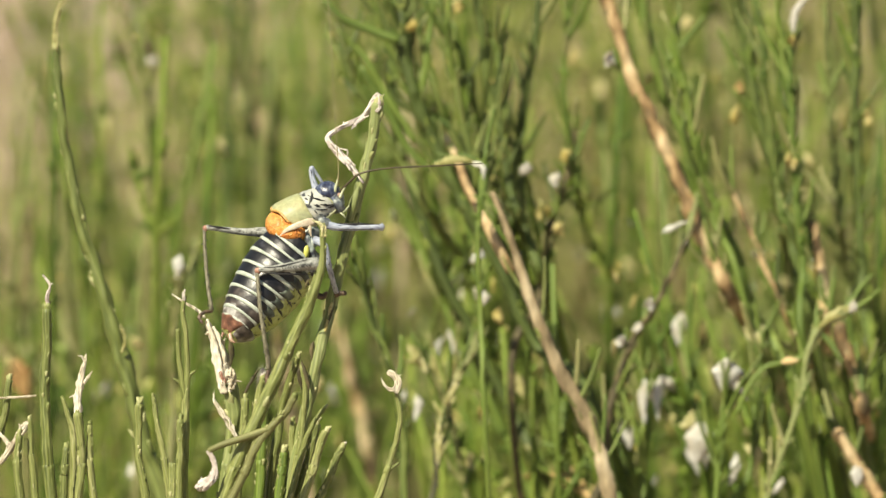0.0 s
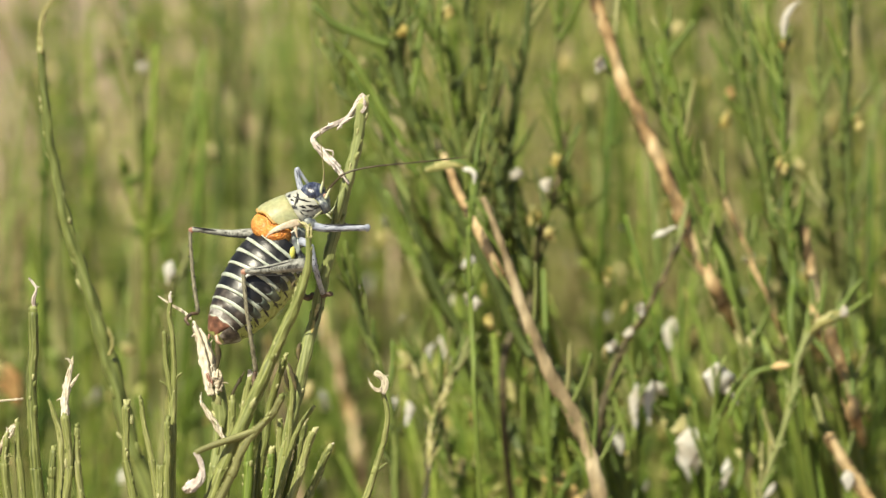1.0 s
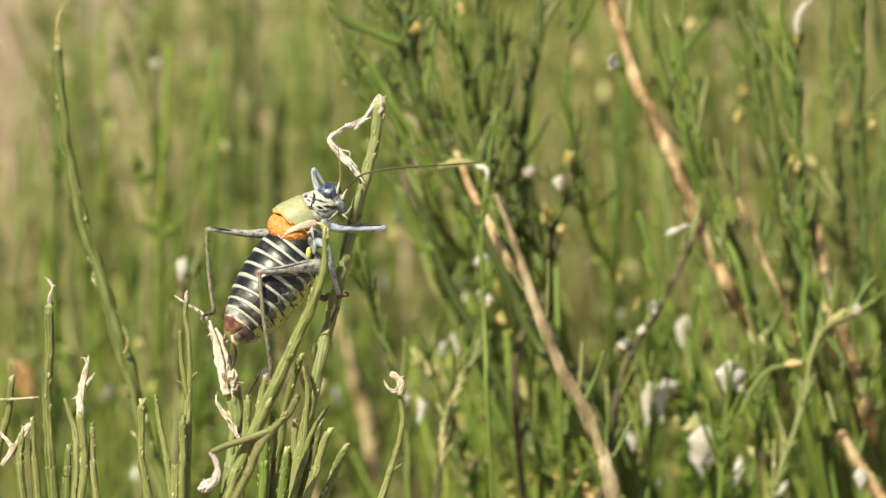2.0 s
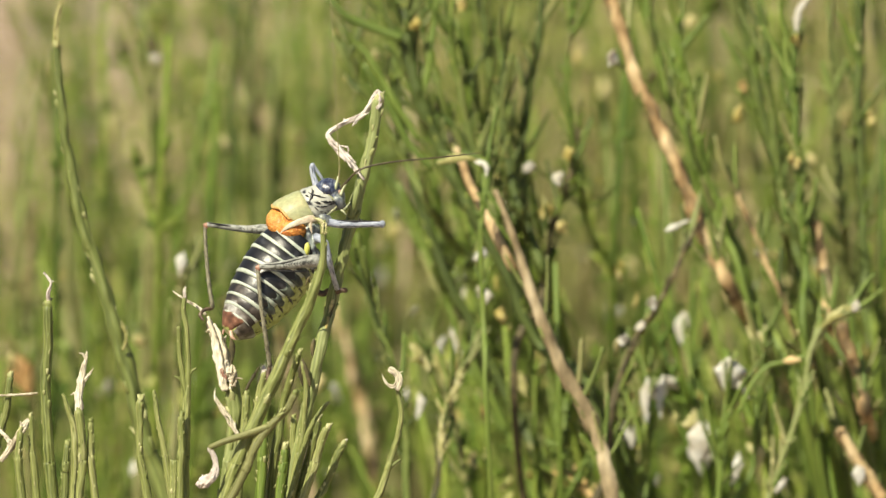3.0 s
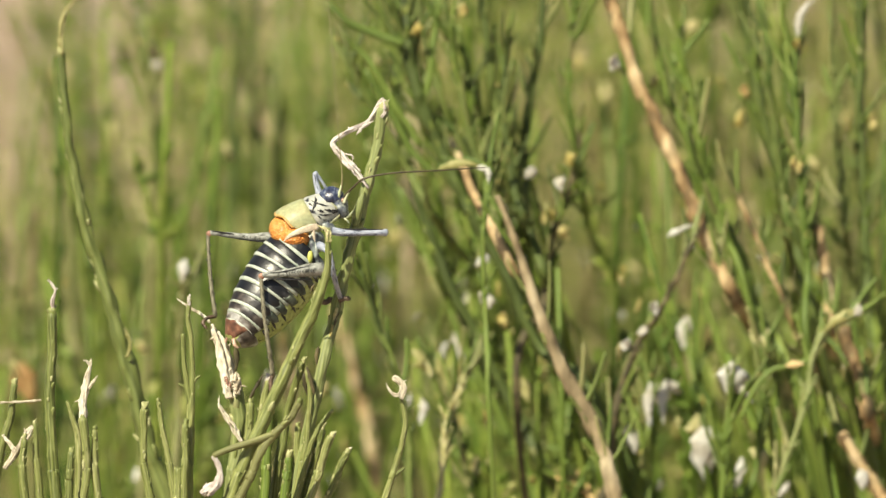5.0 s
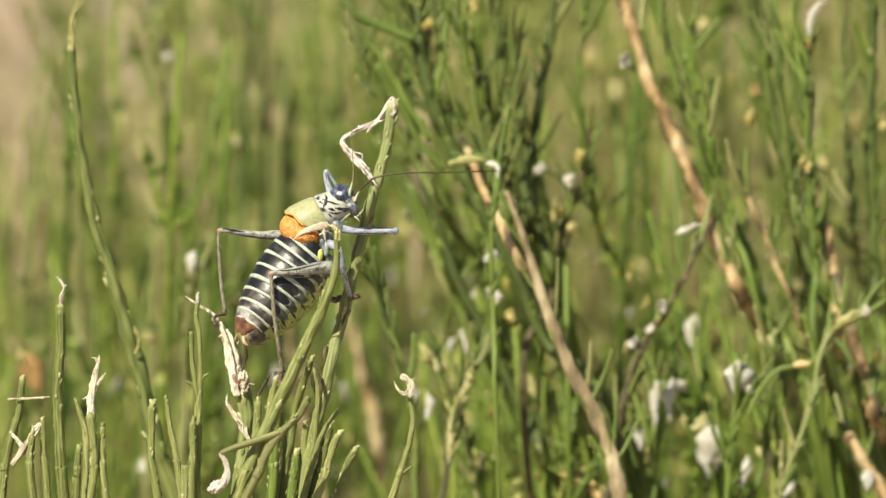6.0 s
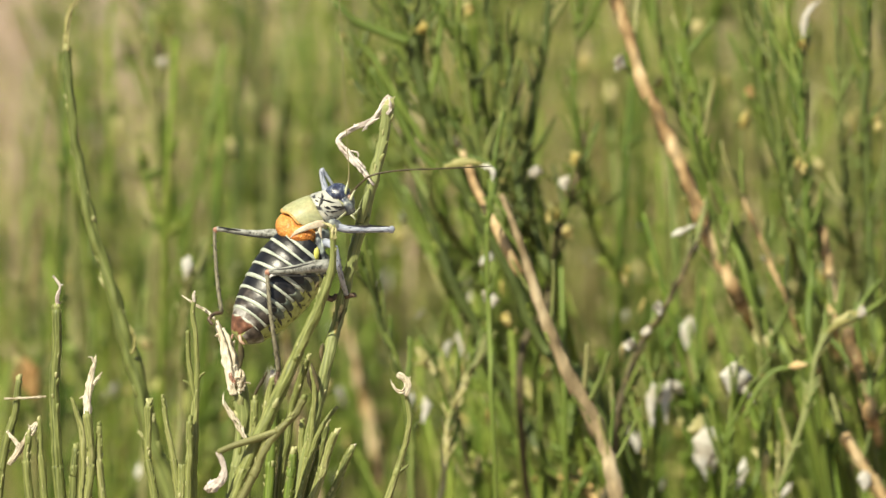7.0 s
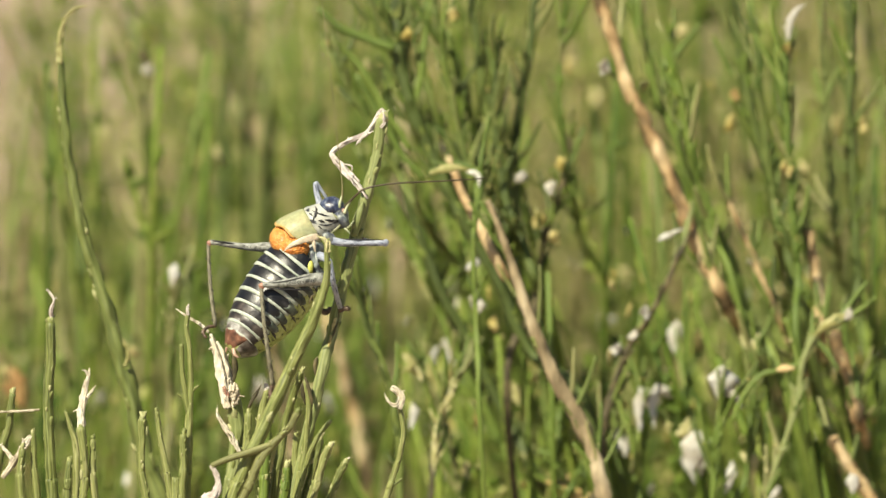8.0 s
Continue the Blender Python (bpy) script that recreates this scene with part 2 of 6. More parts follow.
KNEE = chitin("reddish_knee", [(0.3, (0.2, 0.08, 0.05)), (0.7, (0.45, 0.24, 0.17))], 1200, 0.4, 0.2)
FLANK = chitin("grey_green_flank", [(0.33, (0.04, 0.045, 0.06)), (0.45, (0.25, 0.29, 0.28)), (0.7, (0.42, 0.46, 0.4))], 500, 0.45, 0.1)
SIDE = chitin("slate_green_side", [(0.35, (0.02, 0.026, 0.024)), (0.5, (0.06, 0.075, 0.06)), (0.7, (0.16, 0.185, 0.14))], 600, 0.42, 0.05, 0.2, 1500)
LEMON = chitin("yellow_spot", [(0.3, (0.5, 0.5, 0.08)), (0.7, (0.62, 0.62, 0.2))], 500, 0.5, 0.0)
EYE = chitin("beige_eye", [(0.3, (0.3, 0.16, 0.11)), (0.7, (0.46, 0.34, 0.26))], 1500, 0.2, 0.7)
FEELER = chitin("brown_feeler", [(0.3, (0.14, 0.12, 0.05)), (0.7, (0.3, 0.27, 0.12))], 900, 0.5, 0.1)
FEELER_DARK = chitin("dark_feeler", [(0.3, (0.035, 0.028, 0.014)), (0.7, (0.09, 0.07, 0.03))], 900, 0.5, 0.1)
SCAPE = chitin("pale_green_feeler_base", [(0.3, (0.3, 0.34, 0.18)), (0.7, (0.5, 0.52, 0.34))], 900, 0.45, 0.1)


def netted(m, scale, depth):
    """Lays a net of raised veins over a material's relief."""
    N, L = m.node_tree.nodes, m.node_tree.links
    net = N.new("ShaderNodeTexVoronoi")
    net.feature = "DISTANCE_TO_EDGE"
    net.inputs["Scale"].default_value = scale
    co = N.new("ShaderNodeTexCoord")
    L.new(co.outputs["Object"], net.inputs["Vector"])
    for n in N:
        if n.bl_idname == "ShaderNodeBump":
            n.invert = True
            n.inputs["Strength"].default_value, n.inputs["Distance"].default_value = 0.8, depth
            L.new(net.outputs["Distance"], n.inputs["Height"])


netted(TEGMEN, 2000, 0.00035)

# ---- building helpers; lengths in millimetres on a sheet tilted ten degrees back ----
MM = 0.001
CENTRE = Vector((0, 0, 0.72))
ACROSS = Vector((1, 0, 0))
UP = Vector((0, math.sin(radians(10)), math.cos(radians(10))))
AWAY = Vector((0, math.cos(radians(10)), -math.sin(radians(10))))


def at(p):
    """Millimetres across, up the tilted sheet and away, as a place in the world."""
    return CENTRE + (ACROSS * p[0] + UP * p[1] + AWAY * p[2]) * MM


def part(name, bm, material, parent, label="", where=None):
    """Links a bmesh as one mesh object under a thing or a part."""
    me = bpy.data.meshes.new(name)
    bm.to_mesh(me)
    bm.free()
    me.polygons.foreach_set("use_smooth", [True] * len(me.polygons))
    me.materials.append(material)
    ob = new(name, me)
    ob.parent = parent
    if where is not None:
        ob.location = where
    return tagged(ob, label)


def thing(name, where, label, category, group=""):
    ob = new(name)
    ob.empty_display_size = 0.01
    ob.location = where
    return tagged(ob, label, category, group)


def glide(ctrl, n):
    """n + 1 places on a smooth line through the control places."""
    c = [Vector(p) for p in ctrl]
    c = [c[0] * 2 - c[1]] + c + [c[-1] * 2 - c[-2]]
    out = []
    for i in range(n + 1):
        s = i / n * (len(c) - 3)
        k = min(int(s), len(c) - 4)
        u = s - k
        a, b, d, e = c[k:k + 4]
        out.append(0.5 * ((2 * b) + (d - a) * u + (2 * a - 5 * b + 4 * d - e) * u * u + (3 * b - a - 3 * d + e) * u ** 3))
    return out


def blend(values, s):
    """Linear in-between of a row of values, s from 0 to 1."""
    if not isinstance(values, (list, tuple)):
        return values
    x = max(0.0, s) * (len(values) - 1)
    k = min(int(x), len(values) - 2)
    return values[k] + (values[k + 1] - values[k]) * (x - k)


def tube(bm, ctrl, radii, sides=8, rings=12, ridge=0.0, wobble=0.0, flat=1.0, rough=0.0, turn=0.0, seed=0.0):
    """A tapered, capped tube along a smooth line. ridge: every second edge stands proud; flat: thickness against width."""
    line = glide(ctrl, rings)
    size = max(blend(radii, i / 8) for i in range(9)) if isinstance(radii, (list, tuple)) else radii
    if wobble:
        line = [p + wobble * size * noise.noise_vector(p / (size * 6) + Vector((seed, seed, 3))) for p in line]
    ref = Vector((0.13, -0.9, 0.2))
    loops = []
    for i, p in enumerate(line):
        tan = (line[min(i + 1, rings)] - line[max(i - 1, 0)]).normalized()
        side = (ref - tan * ref.dot(tan)).normalized()
        ref = side
        other = tan.cross(side)
        r = blend(radii, i / rings)
        ring = []
        for k in range(sides):
            a = 2 * math.pi * k / sides + turn
            rr = r * (1 + (ridge if k % 2 else -ridge))
            if rough:
                rr *= 1 + rough * noise.noise(p / (size * 1.6) + Vector((math.cos(a), math.sin(a), seed)))
            ring.append(bm.verts.new(p + side * (math.cos(a) * rr * flat) + other * (math.sin(a) * rr)))
        loops.append(ring)
    uv = bm.loops.layers.uv.verify()
    run = [0.0]
    for p, q in zip(line, line[1:]):
        run.append(run[-1] + (q - p).length)
    for i, (a, b) in enumerate(zip(loops, loops[1:])):
        for k in range(sides):
            f = bm.faces.new((a[k], a[(k + 1) % sides], b[(k + 1) % sides], b[k]))
            for lp, u, v in zip(f.loops, (k, k + 1, k + 1, k), (i, i, i + 1, i + 1)):
                lp[uv].uv = (u / sides, run[v])
    for ring, end, nxt in ((loops[0], 0, 1), (loops[-1], rings, rings - 1)):
        tip = bm.verts.new(line[end] + (line[end] - line[nxt]).normalized() * blend(radii, end / rings) * 0.6)
        for k in range(sides):
            f = (ring[k], ring[(k + 1) % sides], tip)
            bm.faces.new(f if end else f[::-1])
        if not end:
            root = tip
    return root


def blob(bm, centre, axes, u=10, v=7, rough=0.0, seed=0.0):
    """An ellipsoid about centre; axes: three half-axis vectors."""
    a, b, c = (Vector(x) for x in axes)
    centre = Vector(centre)
    rows = []
    for j in range(1, v):
        th = math.pi * j / v
        row = []
        for i in range(u):
            ph = 2 * math.pi * i / u
            w = 1 + rough * noise.noise(Vector((math.cos(ph) * math.sin(th), math.sin(ph) * math.sin(th), math.cos(th))) * 1.8 + Vector((seed, 0, 0)))
            row.append(bm.verts.new(centre + (a * math.cos(ph) * math.sin(th) + b * math.sin(ph) * math.sin(th) + c * math.cos(th)) * w))
        rows.append(row)
    top, low = bm.verts.new(centre + c), bm.verts.new(centre - c)
    for r0, r1 in zip(rows, rows[1:]):
        for i in range(u):
            bm.faces.new((r0[i], r1[i], r1[(i + 1) % u], r0[(i + 1) % u]))
    for i in range(u):
        bm.faces.new((top, rows[0][i], rows[0][(i + 1) % u]))
        bm.faces.new((low, rows[-1][(i + 1) % u], rows[-1][i]))


def shell(bm, spot, nu, nv, thick):
    """A curved plate with thickness; spot(u, v) gives a place and the outward way, u and v from 0 to 1."""
    out, inn = [], []
    for i in range(nu + 1):
        o, q = [], []
        for j in range(nv + 1):
            p, n = spot(i / nu, j / nv)
            edge = min(i, nu - i, j, nv - j) == 0
            o.append(bm.verts.new(p - n * (thick * 0.35 if edge else 0)))
            q.append(bm.verts.new(p - n * thick))
        out.append(o)
        inn.append(q)
    for i in range(nu):
        for j in range(nv):
            bm.faces.new((out[i][j], out[i + 1][j], out[i + 1][j + 1], out[i][j + 1]))
            bm.faces.new((inn[i][j], inn[i][j + 1], inn[i + 1][j + 1], inn[i + 1][j]))
    rim = [(i, 0) for i in range(nu)] + [(nu, j) for j in range(nv)] + [(i, nv) for i in range(nu, 0, -1)] + [(0, j) for j in range(nv, 0, -1)]
    for (a, b), (c, d) in zip(rim, rim[1:] + rim[:1]):
        bm.faces.new((out[a][b], inn[a][b], inn[c][d], out[c][d]))
    bmesh.ops.recalc_face_normals(bm, faces=bm.faces[:])


def frayed(bm, path, radii, rng, seed):
    """A shrivelled dry leaf or sheath: flat ribbons that twist round one another, with loose ragged ends."""
    line = glide(path, 36)
    big = max(radii)
    strands = 11 if big > 0.0007 else 6
    roots = []
    for k in range(strands):
        a0, pace = k * 6.28 / strands + rng.random(), rng.uniform(2.0, 5.0) if big < 0.0008 else rng.uniform(-0.6, 0.6)
        lo = 0
        hi = 36 if k == 0 else rng.randint(31, 36)
        pts, rad = [], []
        for i in range(lo, hi + 1, 2):
            r = blend(radii, i / 36)
            tan = (line[min(i + 1, 36)] - line[max(i - 1, 0)]).normalized()
            u = (Vector((0.3, 0.9, 0.1)) - tan * tan.dot(Vector((0.3, 0.9, 0.1)))).normalized()
            w = tan.cross(u)
            a = a0 + pace * i / 36
            pts.append(line[i] + (u * math.cos(a) + w * math.sin(a)) * r * rng.uniform(0.4, 0.65) + noise.noise_vector(line[i] / (big * 2.2) + Vector((k, seed, 0))) * r * (0.45 if big < 0.0008 else 0.15))
            rad.append(r * (rng.uniform(0.18, 0.5) if big < 0.0008 else rng.uniform(0.16, 0.32)))
        roots.append(tube(bm, pts, rad, 7, len(pts) * 2, 0.12, flat=rng.uniform(0.4, 0.8), rough=0.7 if big < 0.0008 else 0.4, turn=rng.random() * 3, seed=seed + k))
    bmesh.ops.pointmerge(bm, verts=roots, merge_co=line[0])
    body = bm.verts[:]
    for _ in range(3 if big > 0.0004 else 1):
        i = rng.randint(4, 30)
        tan = (line[i + 2] - line[i - 2]).normalized()
        off = (Vector((rng.gauss(0, 1), rng.gauss(0, 0.6), rng.gauss(0, 1))) + tan).normalized() * big * rng.uniform(1.2, 2.2)
        loose = tube(bm, [line[i], line[i] + off * 0.5 + tan * big * 0.4, line[i] + off], [big * 0.35, big * 0.25, big * 0.06], 6, 8, 0, flat=0.35, rough=0.4, seed=seed)
        bmesh.ops.weld_verts(bm, targetmap={loose: min(body, key=lambda v: (v.co - loose.co).length)})


def to_ground(top_line, foot, spread=0.5, first=0.06):
    """Carries a line of places, top first, down to a foot in the ground."""
    p, q = top_line[-1], top_line[-2]
    way = (p - q).normalized()
    foot = Vector(foot)
    return top_line + [p + way * first, p.lerp(foot, 0.35) + way * 0.05 * spread, p.lerp(foot, 0.7), foot]


def bud_mesh(seed):
    """One scaly leaf bud of unit length, upright on its base."""
    bm = bmesh.new()
    blob(bm, (0, 0, 0), ((0.42, 0, 0), (0, 0.36, 0), (0.1, 0, 1)), 7, 6, 0.5, seed)
    me = bpy.data.meshes.new("bud")
    bm.to_mesh(me)
    bm.free()
    me.polygons.foreach_set("use_smooth", [True] * len(me.polygons))
    return me


BUD_MESHES = {}


def buds_on(parent, line, radii, count, rng, material, lo=0.0, hi=1.0, name="bud"):
    """Small leaf buds that hug a stem, alternate sides, each a part of its own. radii: the stem's, from its tip down."""
    for i in range(count):
        s = lo + (hi - lo) * (i + rng.random() * 0.8) / count
        size = blend(radii, s)
        x = s * (len(line) - 1)
        k = min(int(x), len(line) - 2)
        p = line[k].lerp(line[k + 1], x - k)
        tan = (line[k] - line[k + 1]).normalized()
        side = Matrix.Rotation(rng.random() * 6.28, 3, tan) @ tan.orthogonal().normalized()
        pointed = rng.random() < 0.14
        long = (tan + side * (rng.uniform(0.2, 0.5) if pointed else rng.uniform(0.0, 0.28))).normalized()
        r = size * (rng.uniform(0.35, 0.55) if pointed else rng.uniform(0.5, 1.05))
        key = (material.name, rng.randint(0, 2))
        if key not in BUD_MESHES:
            BUD_MESHES[key] = bud_mesh(key[1] * 3.1)
            BUD_MESHES[key].materials.append(material)
        ob = new(name, BUD_MESHES[key])
        ob.parent = parent
        flat = (side - long * side.dot(long)).normalized()
        turn = Matrix((flat, long.cross(flat), long)).transposed().to_4x4()
        ob.matrix_basis = Matrix.Translation(p + side * size * 0.78) @ turn @ Matrix.Diagonal((r, r * 1.25, r * (rng.uniform(1.8, 2.8) if pointed else rng.uniform(0.7, 1.3)), 1))


SHOOTS = []


def shoot(ctrl, r, foot, label, dry=(), twigs=(), husks=(), material=None, buds=10, ridge=0.16, tip_bud=True, seed=1, rough=0.24):
    """A broom shoot from the ground: ridged stem, leaf buds, side twigs, dry tips. ctrl runs from the tip down, radii r in mm."""
    rng = random.Random(seed)
    base = Vector(foot)
    line = to_ground([at(p) for p in ctrl], base)
    ob = thing("broom_shoot", base, label, "plant shoot", "green broom shoots")
    local = [(p - base) for p in line]
    bm = bmesh.new()
    n = len(ctrl)
    shown = [x * 0.94 for x in r]
    rr = [blend(shown, i / (n - 1)) * MM for i in range(n)] + [shown[-1] * MM * k for k in (1.02, 1.1, 1.2, 1.3)]
    tube(bm, local, rr, 20, n * 10 + 16, ridge * 0.2, wobble=0.3, seed=seed, rough=rough)
    part("stem", bm, material or GREEN, ob)
    seen = glide(local[:n], 40)
    buds_on(ob, seen, [x * MM for x in shown], round(buds * 2.2), rng, NUB, 0.04, 1.0)
    if tip_bud:
        bm = bmesh.new()
        t = (local[0] - local[1]).normalized()
        s = t.orthogonal().normalized()
        w = shown[0] * MM
        blob(bm, local[0] + t * w * 0.4, (s * w * 0.85, t.cross(s) * w * 0.8, t * w * 1.3), 9, 7, 0.9, seed)
        blob(bm, local[0] + t * w * 0.9 + s * w * 0.4, (s * w * 0.4, t.cross(s) * w * 0.4, (t + s * 0.5) * w * 1.1), 7, 5, 0.8, seed + 5)
        part("tip_bud", bm, NUB, ob)
    for k, (c, rad, mat_, lab) in enumerate(dry):
        q = [at(p) - base for p in c]
        rm = [x * MM for x in rad]
        bm = bmesh.new()
        frayed(bm, q, rm, rng, seed + k)
        part("dry_tip", bm, mat_, ob, lab)
    for c, rad in twigs:
        bm = bmesh.new()
        q = [at(p) - base for p in c]
        tube(bm, q, [x * MM for x in rad], 20, len(c) * 6, ridge * 0.2, wobble=0.2, seed=seed + 9)
        twig = part("side_twig", bm, material or GREEN, ob)
        buds_on(twig, glide(q, 20), [x * MM for x in rad], 3, rng, NUB)
    for c, w in husks:
        bm = bmesh.new()
        q = [at(p) - base for p in c]
        tube(bm, q, [w * 0.15 * MM, w * 0.7 * MM, w * 0.55 * MM, w * 0.15 * MM], 8, 10, 0, flat=0.5, rough=0.6, seed=seed)
        part("husk", bm, BROWN, ob, "dark brown dried leaf husk")
    SHOOTS.append(ob)
    return ob


# ---- ground ----


def build_ground():
    bm = bmesh.new()
    n = 60
    grid = []
    for i in range(n + 1):
        row = []
        for j in range(n + 1):
            x = math.copysign(abs(i / n * 2 - 1) ** 3, i - n / 2) * 400
            y = math.copysign(abs(j / n * 2 - 1) ** 3, j - n / 2) * 400
            z = 0.02 * noise.noise(Vector((x * 1.3, y * 1.3, 0))) if abs(x) + abs(y) < 12 else 0.0
            row.append(bm.verts.new((x, y, z)))
        grid.append(row)
    for i in range(n):
        for j in range(n):
            bm.faces.new((grid[i][j], grid[i + 1][j], grid[i + 1][j + 1], grid[i][j + 1]))
    ob = part("ground", bm, SOIL, None)
    tagged(ob, "bare pinkish tan soil under the broom", "ground", kind="structure")


build_ground()

# ---- the bush cricket ----
FEELERS = []


def build_cricket():
    place = at((-20.4, 3.7, 0.0))
    bug = thing("bush_cricket", place, "black and white banded bush cricket with orange wings on broom", "insect")
    bug.rotation_euler = (radians(-10), 0, 0)

    def piece(name, bm, material, parent=bug, label="", where=(0, 0, 0)):
        for v in bm.verts:
            v.co = (v.co - Vector(where)) * MM
        return part(name, bm, material, parent, label, Vector(where) * MM)

    def under(name, bm, material, parent, label=""):
        for v in bm.verts:
            v.co = v.co * MM - parent.location
        return part(name, bm, material, parent, label)

    # abdomen: a spindle along a bent axis, plated on its back
    axis = glide([(-2.37, 1.00, -2.37), (-5.29, 0.70, -6.02), (-8.39, -0.40, -10.48), (-11.30, -1.80, -14.59), (-13.95, -3.20, -17.69)], 60)
    girth = [4.56, 5.29, 5.65, 5.65, 5.38, 4.92, 4.19, 3.19, 1.64]
    back = Vector((-0.72, -0.52, 0.5)).normalized()

    def skin(s, angle, grow=1.0):
        x = s * 60
        k = min(int(x), 59)
        p = axis[k].lerp(axis[k + 1], x - k)
        tan = (axis[min(k + 1, 60)] - axis[max(k - 1, 0)]).normalized()
        d = (back - tan * back.dot(tan)).normalized()
        e = tan.cross(d)
        n = d * math.cos(angle) + e * math.sin(angle)
        return p + n * blend(girth, s) * grow, n

    def bulge(k, i):
        """The soft belly swells past the edge of the plates and is pinched between the segments."""
        a = 2 * math.pi * k / 32
        soft = max(0.0, math.cos(a - math.radians(222))) ** 2 * math.sin(math.pi * min(1.0, i / 29))
        return 0.955 + 0.085 * soft + 0.018 * math.sin(i / 30 * 9.5 * 2 * math.pi)
    bm = bmesh.new()
    loops = []
    for i in range(31):
        loops.append([bm.verts.new(skin(i / 30, 2 * math.pi * k / 32, bulge(k, i))[0]) for k in range(32)])
    for a, b in zip(loops, loops[1:]):
        for k in range(32):
            bm.faces.new((a[k], a[(k + 1) % 32], b[(k + 1) % 32], b[k]))
    bm.faces.new(loops[0])
    bm.faces.new(loops[-1][::-1])
    bmesh.ops.recalc_face_normals(bm, faces=bm.faces[:])
    piece("abdomen", bm, BELLY, label="yellow-green belly with black spots")
    edges = [0.0, 0.10, 0.20, 0.305, 0.41, 0.515, 0.615, 0.71, 0.80, 0.885]
    wrap = 1.76

    def girdle(v, i):
        """Angle round the back: the plates reach less far down on the side of the belly."""
        low = 1.92 - 0.035 * min(i, 6)
        return -low + v * (low + wrap)
    for i, (a, b) in enumerate(zip(edges, edges[1:])):
        def plate(u, v, a=a, b=b, i=i):
            return skin(a + (b - a + 0.012) * u, girdle(v, i), 0.99 + 0.028 * u + 0.012 * math.sin(math.pi * u))
        bm = bmesh.new()
        shell(bm, plate, 8, 30, 0.25)
        tergite = piece("tergite", bm, BLACK if i < 6 else BLACK_BROWN_SHEEN if i < 8 else TAIL_GREY)

        def rim(u, v, a=a, b=b, i=i):
            w = girdle(v, i) * 0.985
            wide = 0.019 + 0.004 * math.sin(v * 9 + a * 40)
            return skin(b - wide + wide * 1.55 * u, w, 1.026 + 0.006 * math.sin(math.pi * u))
        bm = bmesh.new()
        shell(bm, rim, 4, 30, 0.2)
        under("hind_band", bm, BAND, tergite, "pale greenish white hind edge")
        low = -girdle(0.0, i)
        if i < 7:
            bm = bmesh.new()
            shell(bm, lambda u, v, a=a, b=b, low=low: skin(a + 0.012 + (b - a - 0.034) * u, -low - 0.1 + 0.42 * v - 0.12 * math.sin(math.pi * u), 1.01 + 0.026 * u + 0.012 * math.sin(math.pi * u)), 6, 8, 0.2)
            under("side_plate", bm, FLANK if i < 2 else SIDE, tergite, "grey-green lower edge")
        if 0 < i < 8:
            for q, w in ((0.3, 0.13), (0.75, 0.2)):
                bm = bmesh.new()
                ctrl = [skin(a + (b - a) * q + 0.004 * j, -low - 0.06 - (0.11 + 0.05 * q) * j, 0.99 + 0.012 * j)[0] for j in range(4)]
                tube(bm, ctrl, [w, w * 1.3, w * 0.8, w * 0.2], 6, 10, flat=0.4, rough=0.8, seed=i + q)
                under("belly_streak", bm, BLACK, tergite, "short black belly streak")
    bm = bmesh.new()
    shell(bm, lambda u, v: skin(0.875 + 0.125 * u, -1.35 + v * 2.9 + 0.3 * u, 1.05 - 0.05 * u * u + 0.02 * math.sin(v * 25)), 8, 24, 0.3)
    piece("tail_plate", bm, RUST, label="rusty brown tail plate")
    bm = bmesh.new()
    shell(bm, lambda u, v: skin(0.86 + 0.14 * u, -3.0 + v * 1.8, 1.04 - 0.05 * u * u), 8, 20, 0.3)
    piece("tail_plate", bm, TAIL_GREY, label="greyish white tail plate")
    bm = bmesh.new()
    tube(bm, [(-13.77, -4.60, -17.32), (-13.49, -5.00, -18.23), (-12.94, -5.20, -18.69)], [0.34, 0.3, 0.12], 8, 8, rough=0.4)
    piece("cercus", bm, CERCUS, label="pinkish brown tail tip")
    bm = bmesh.new()
    tube(bm, [(-14.86, -4.50, -17.14), (-15.0, -4.60, -17.6), (-14.95, -4.60, -17.9)], [0.20, 0.16, 0.09], 8, 8, rough=0.2)
    piece("cercus", bm, CERCUS)

    # thorax under the saddle
    bm = bmesh.new()
    blob(bm, (-1.37, 0.80, -1.37), ((2.01, 0.00, 0.27), (0.00, 3.30, -0.00), (0.55, 0.00, -2.37)), 20, 14, 0.12, 2)
    piece("thorax", bm, FLANK, label="grey-green flank with dark seams")
    bm = bmesh.new()
    blob(bm, (-1.55, -3.60, -4.19), ((0.46, 0.00, -0.09), (0.00, 0.50, -0.00), (-0.09, 0.00, -1.09)), 10, 8, 0.25, 4)
    piece("yellow_spot", bm, LEMON, label="lemon yellow spot")
    for c in ([(-0.36, -2.60, -1.82), (-0.73, -2.90, -3.65), (0.00, -2.60, -5.65)], [(-1.37, -2.80, -1.64), (-1.09, -3.00, -2.92), (-0.36, -2.80, -4.10)]):
        bm = bmesh.new()
        tube(bm, c, [0.36, 0.55, 0.36], 8, 8, rough=0.3)
        piece("coxa", bm, FLANK)

    # saddle-shaped pronotum
    spine = glide([(-5.56, 1.00, -0.27), (-3.56, 1.00, 0.91), (-1.37, 1.00, 2.37), (0.46, 1.00, 3.37), (2.19, 1.00, 4.38)], 40)
    wide = [3.65, 3.92, 3.92, 3.83, 3.56, 3.28, 3.01, 2.83, 2.55, 2.46]
    top = Vector((-0.52, -0.62, 0.78)).normalized()

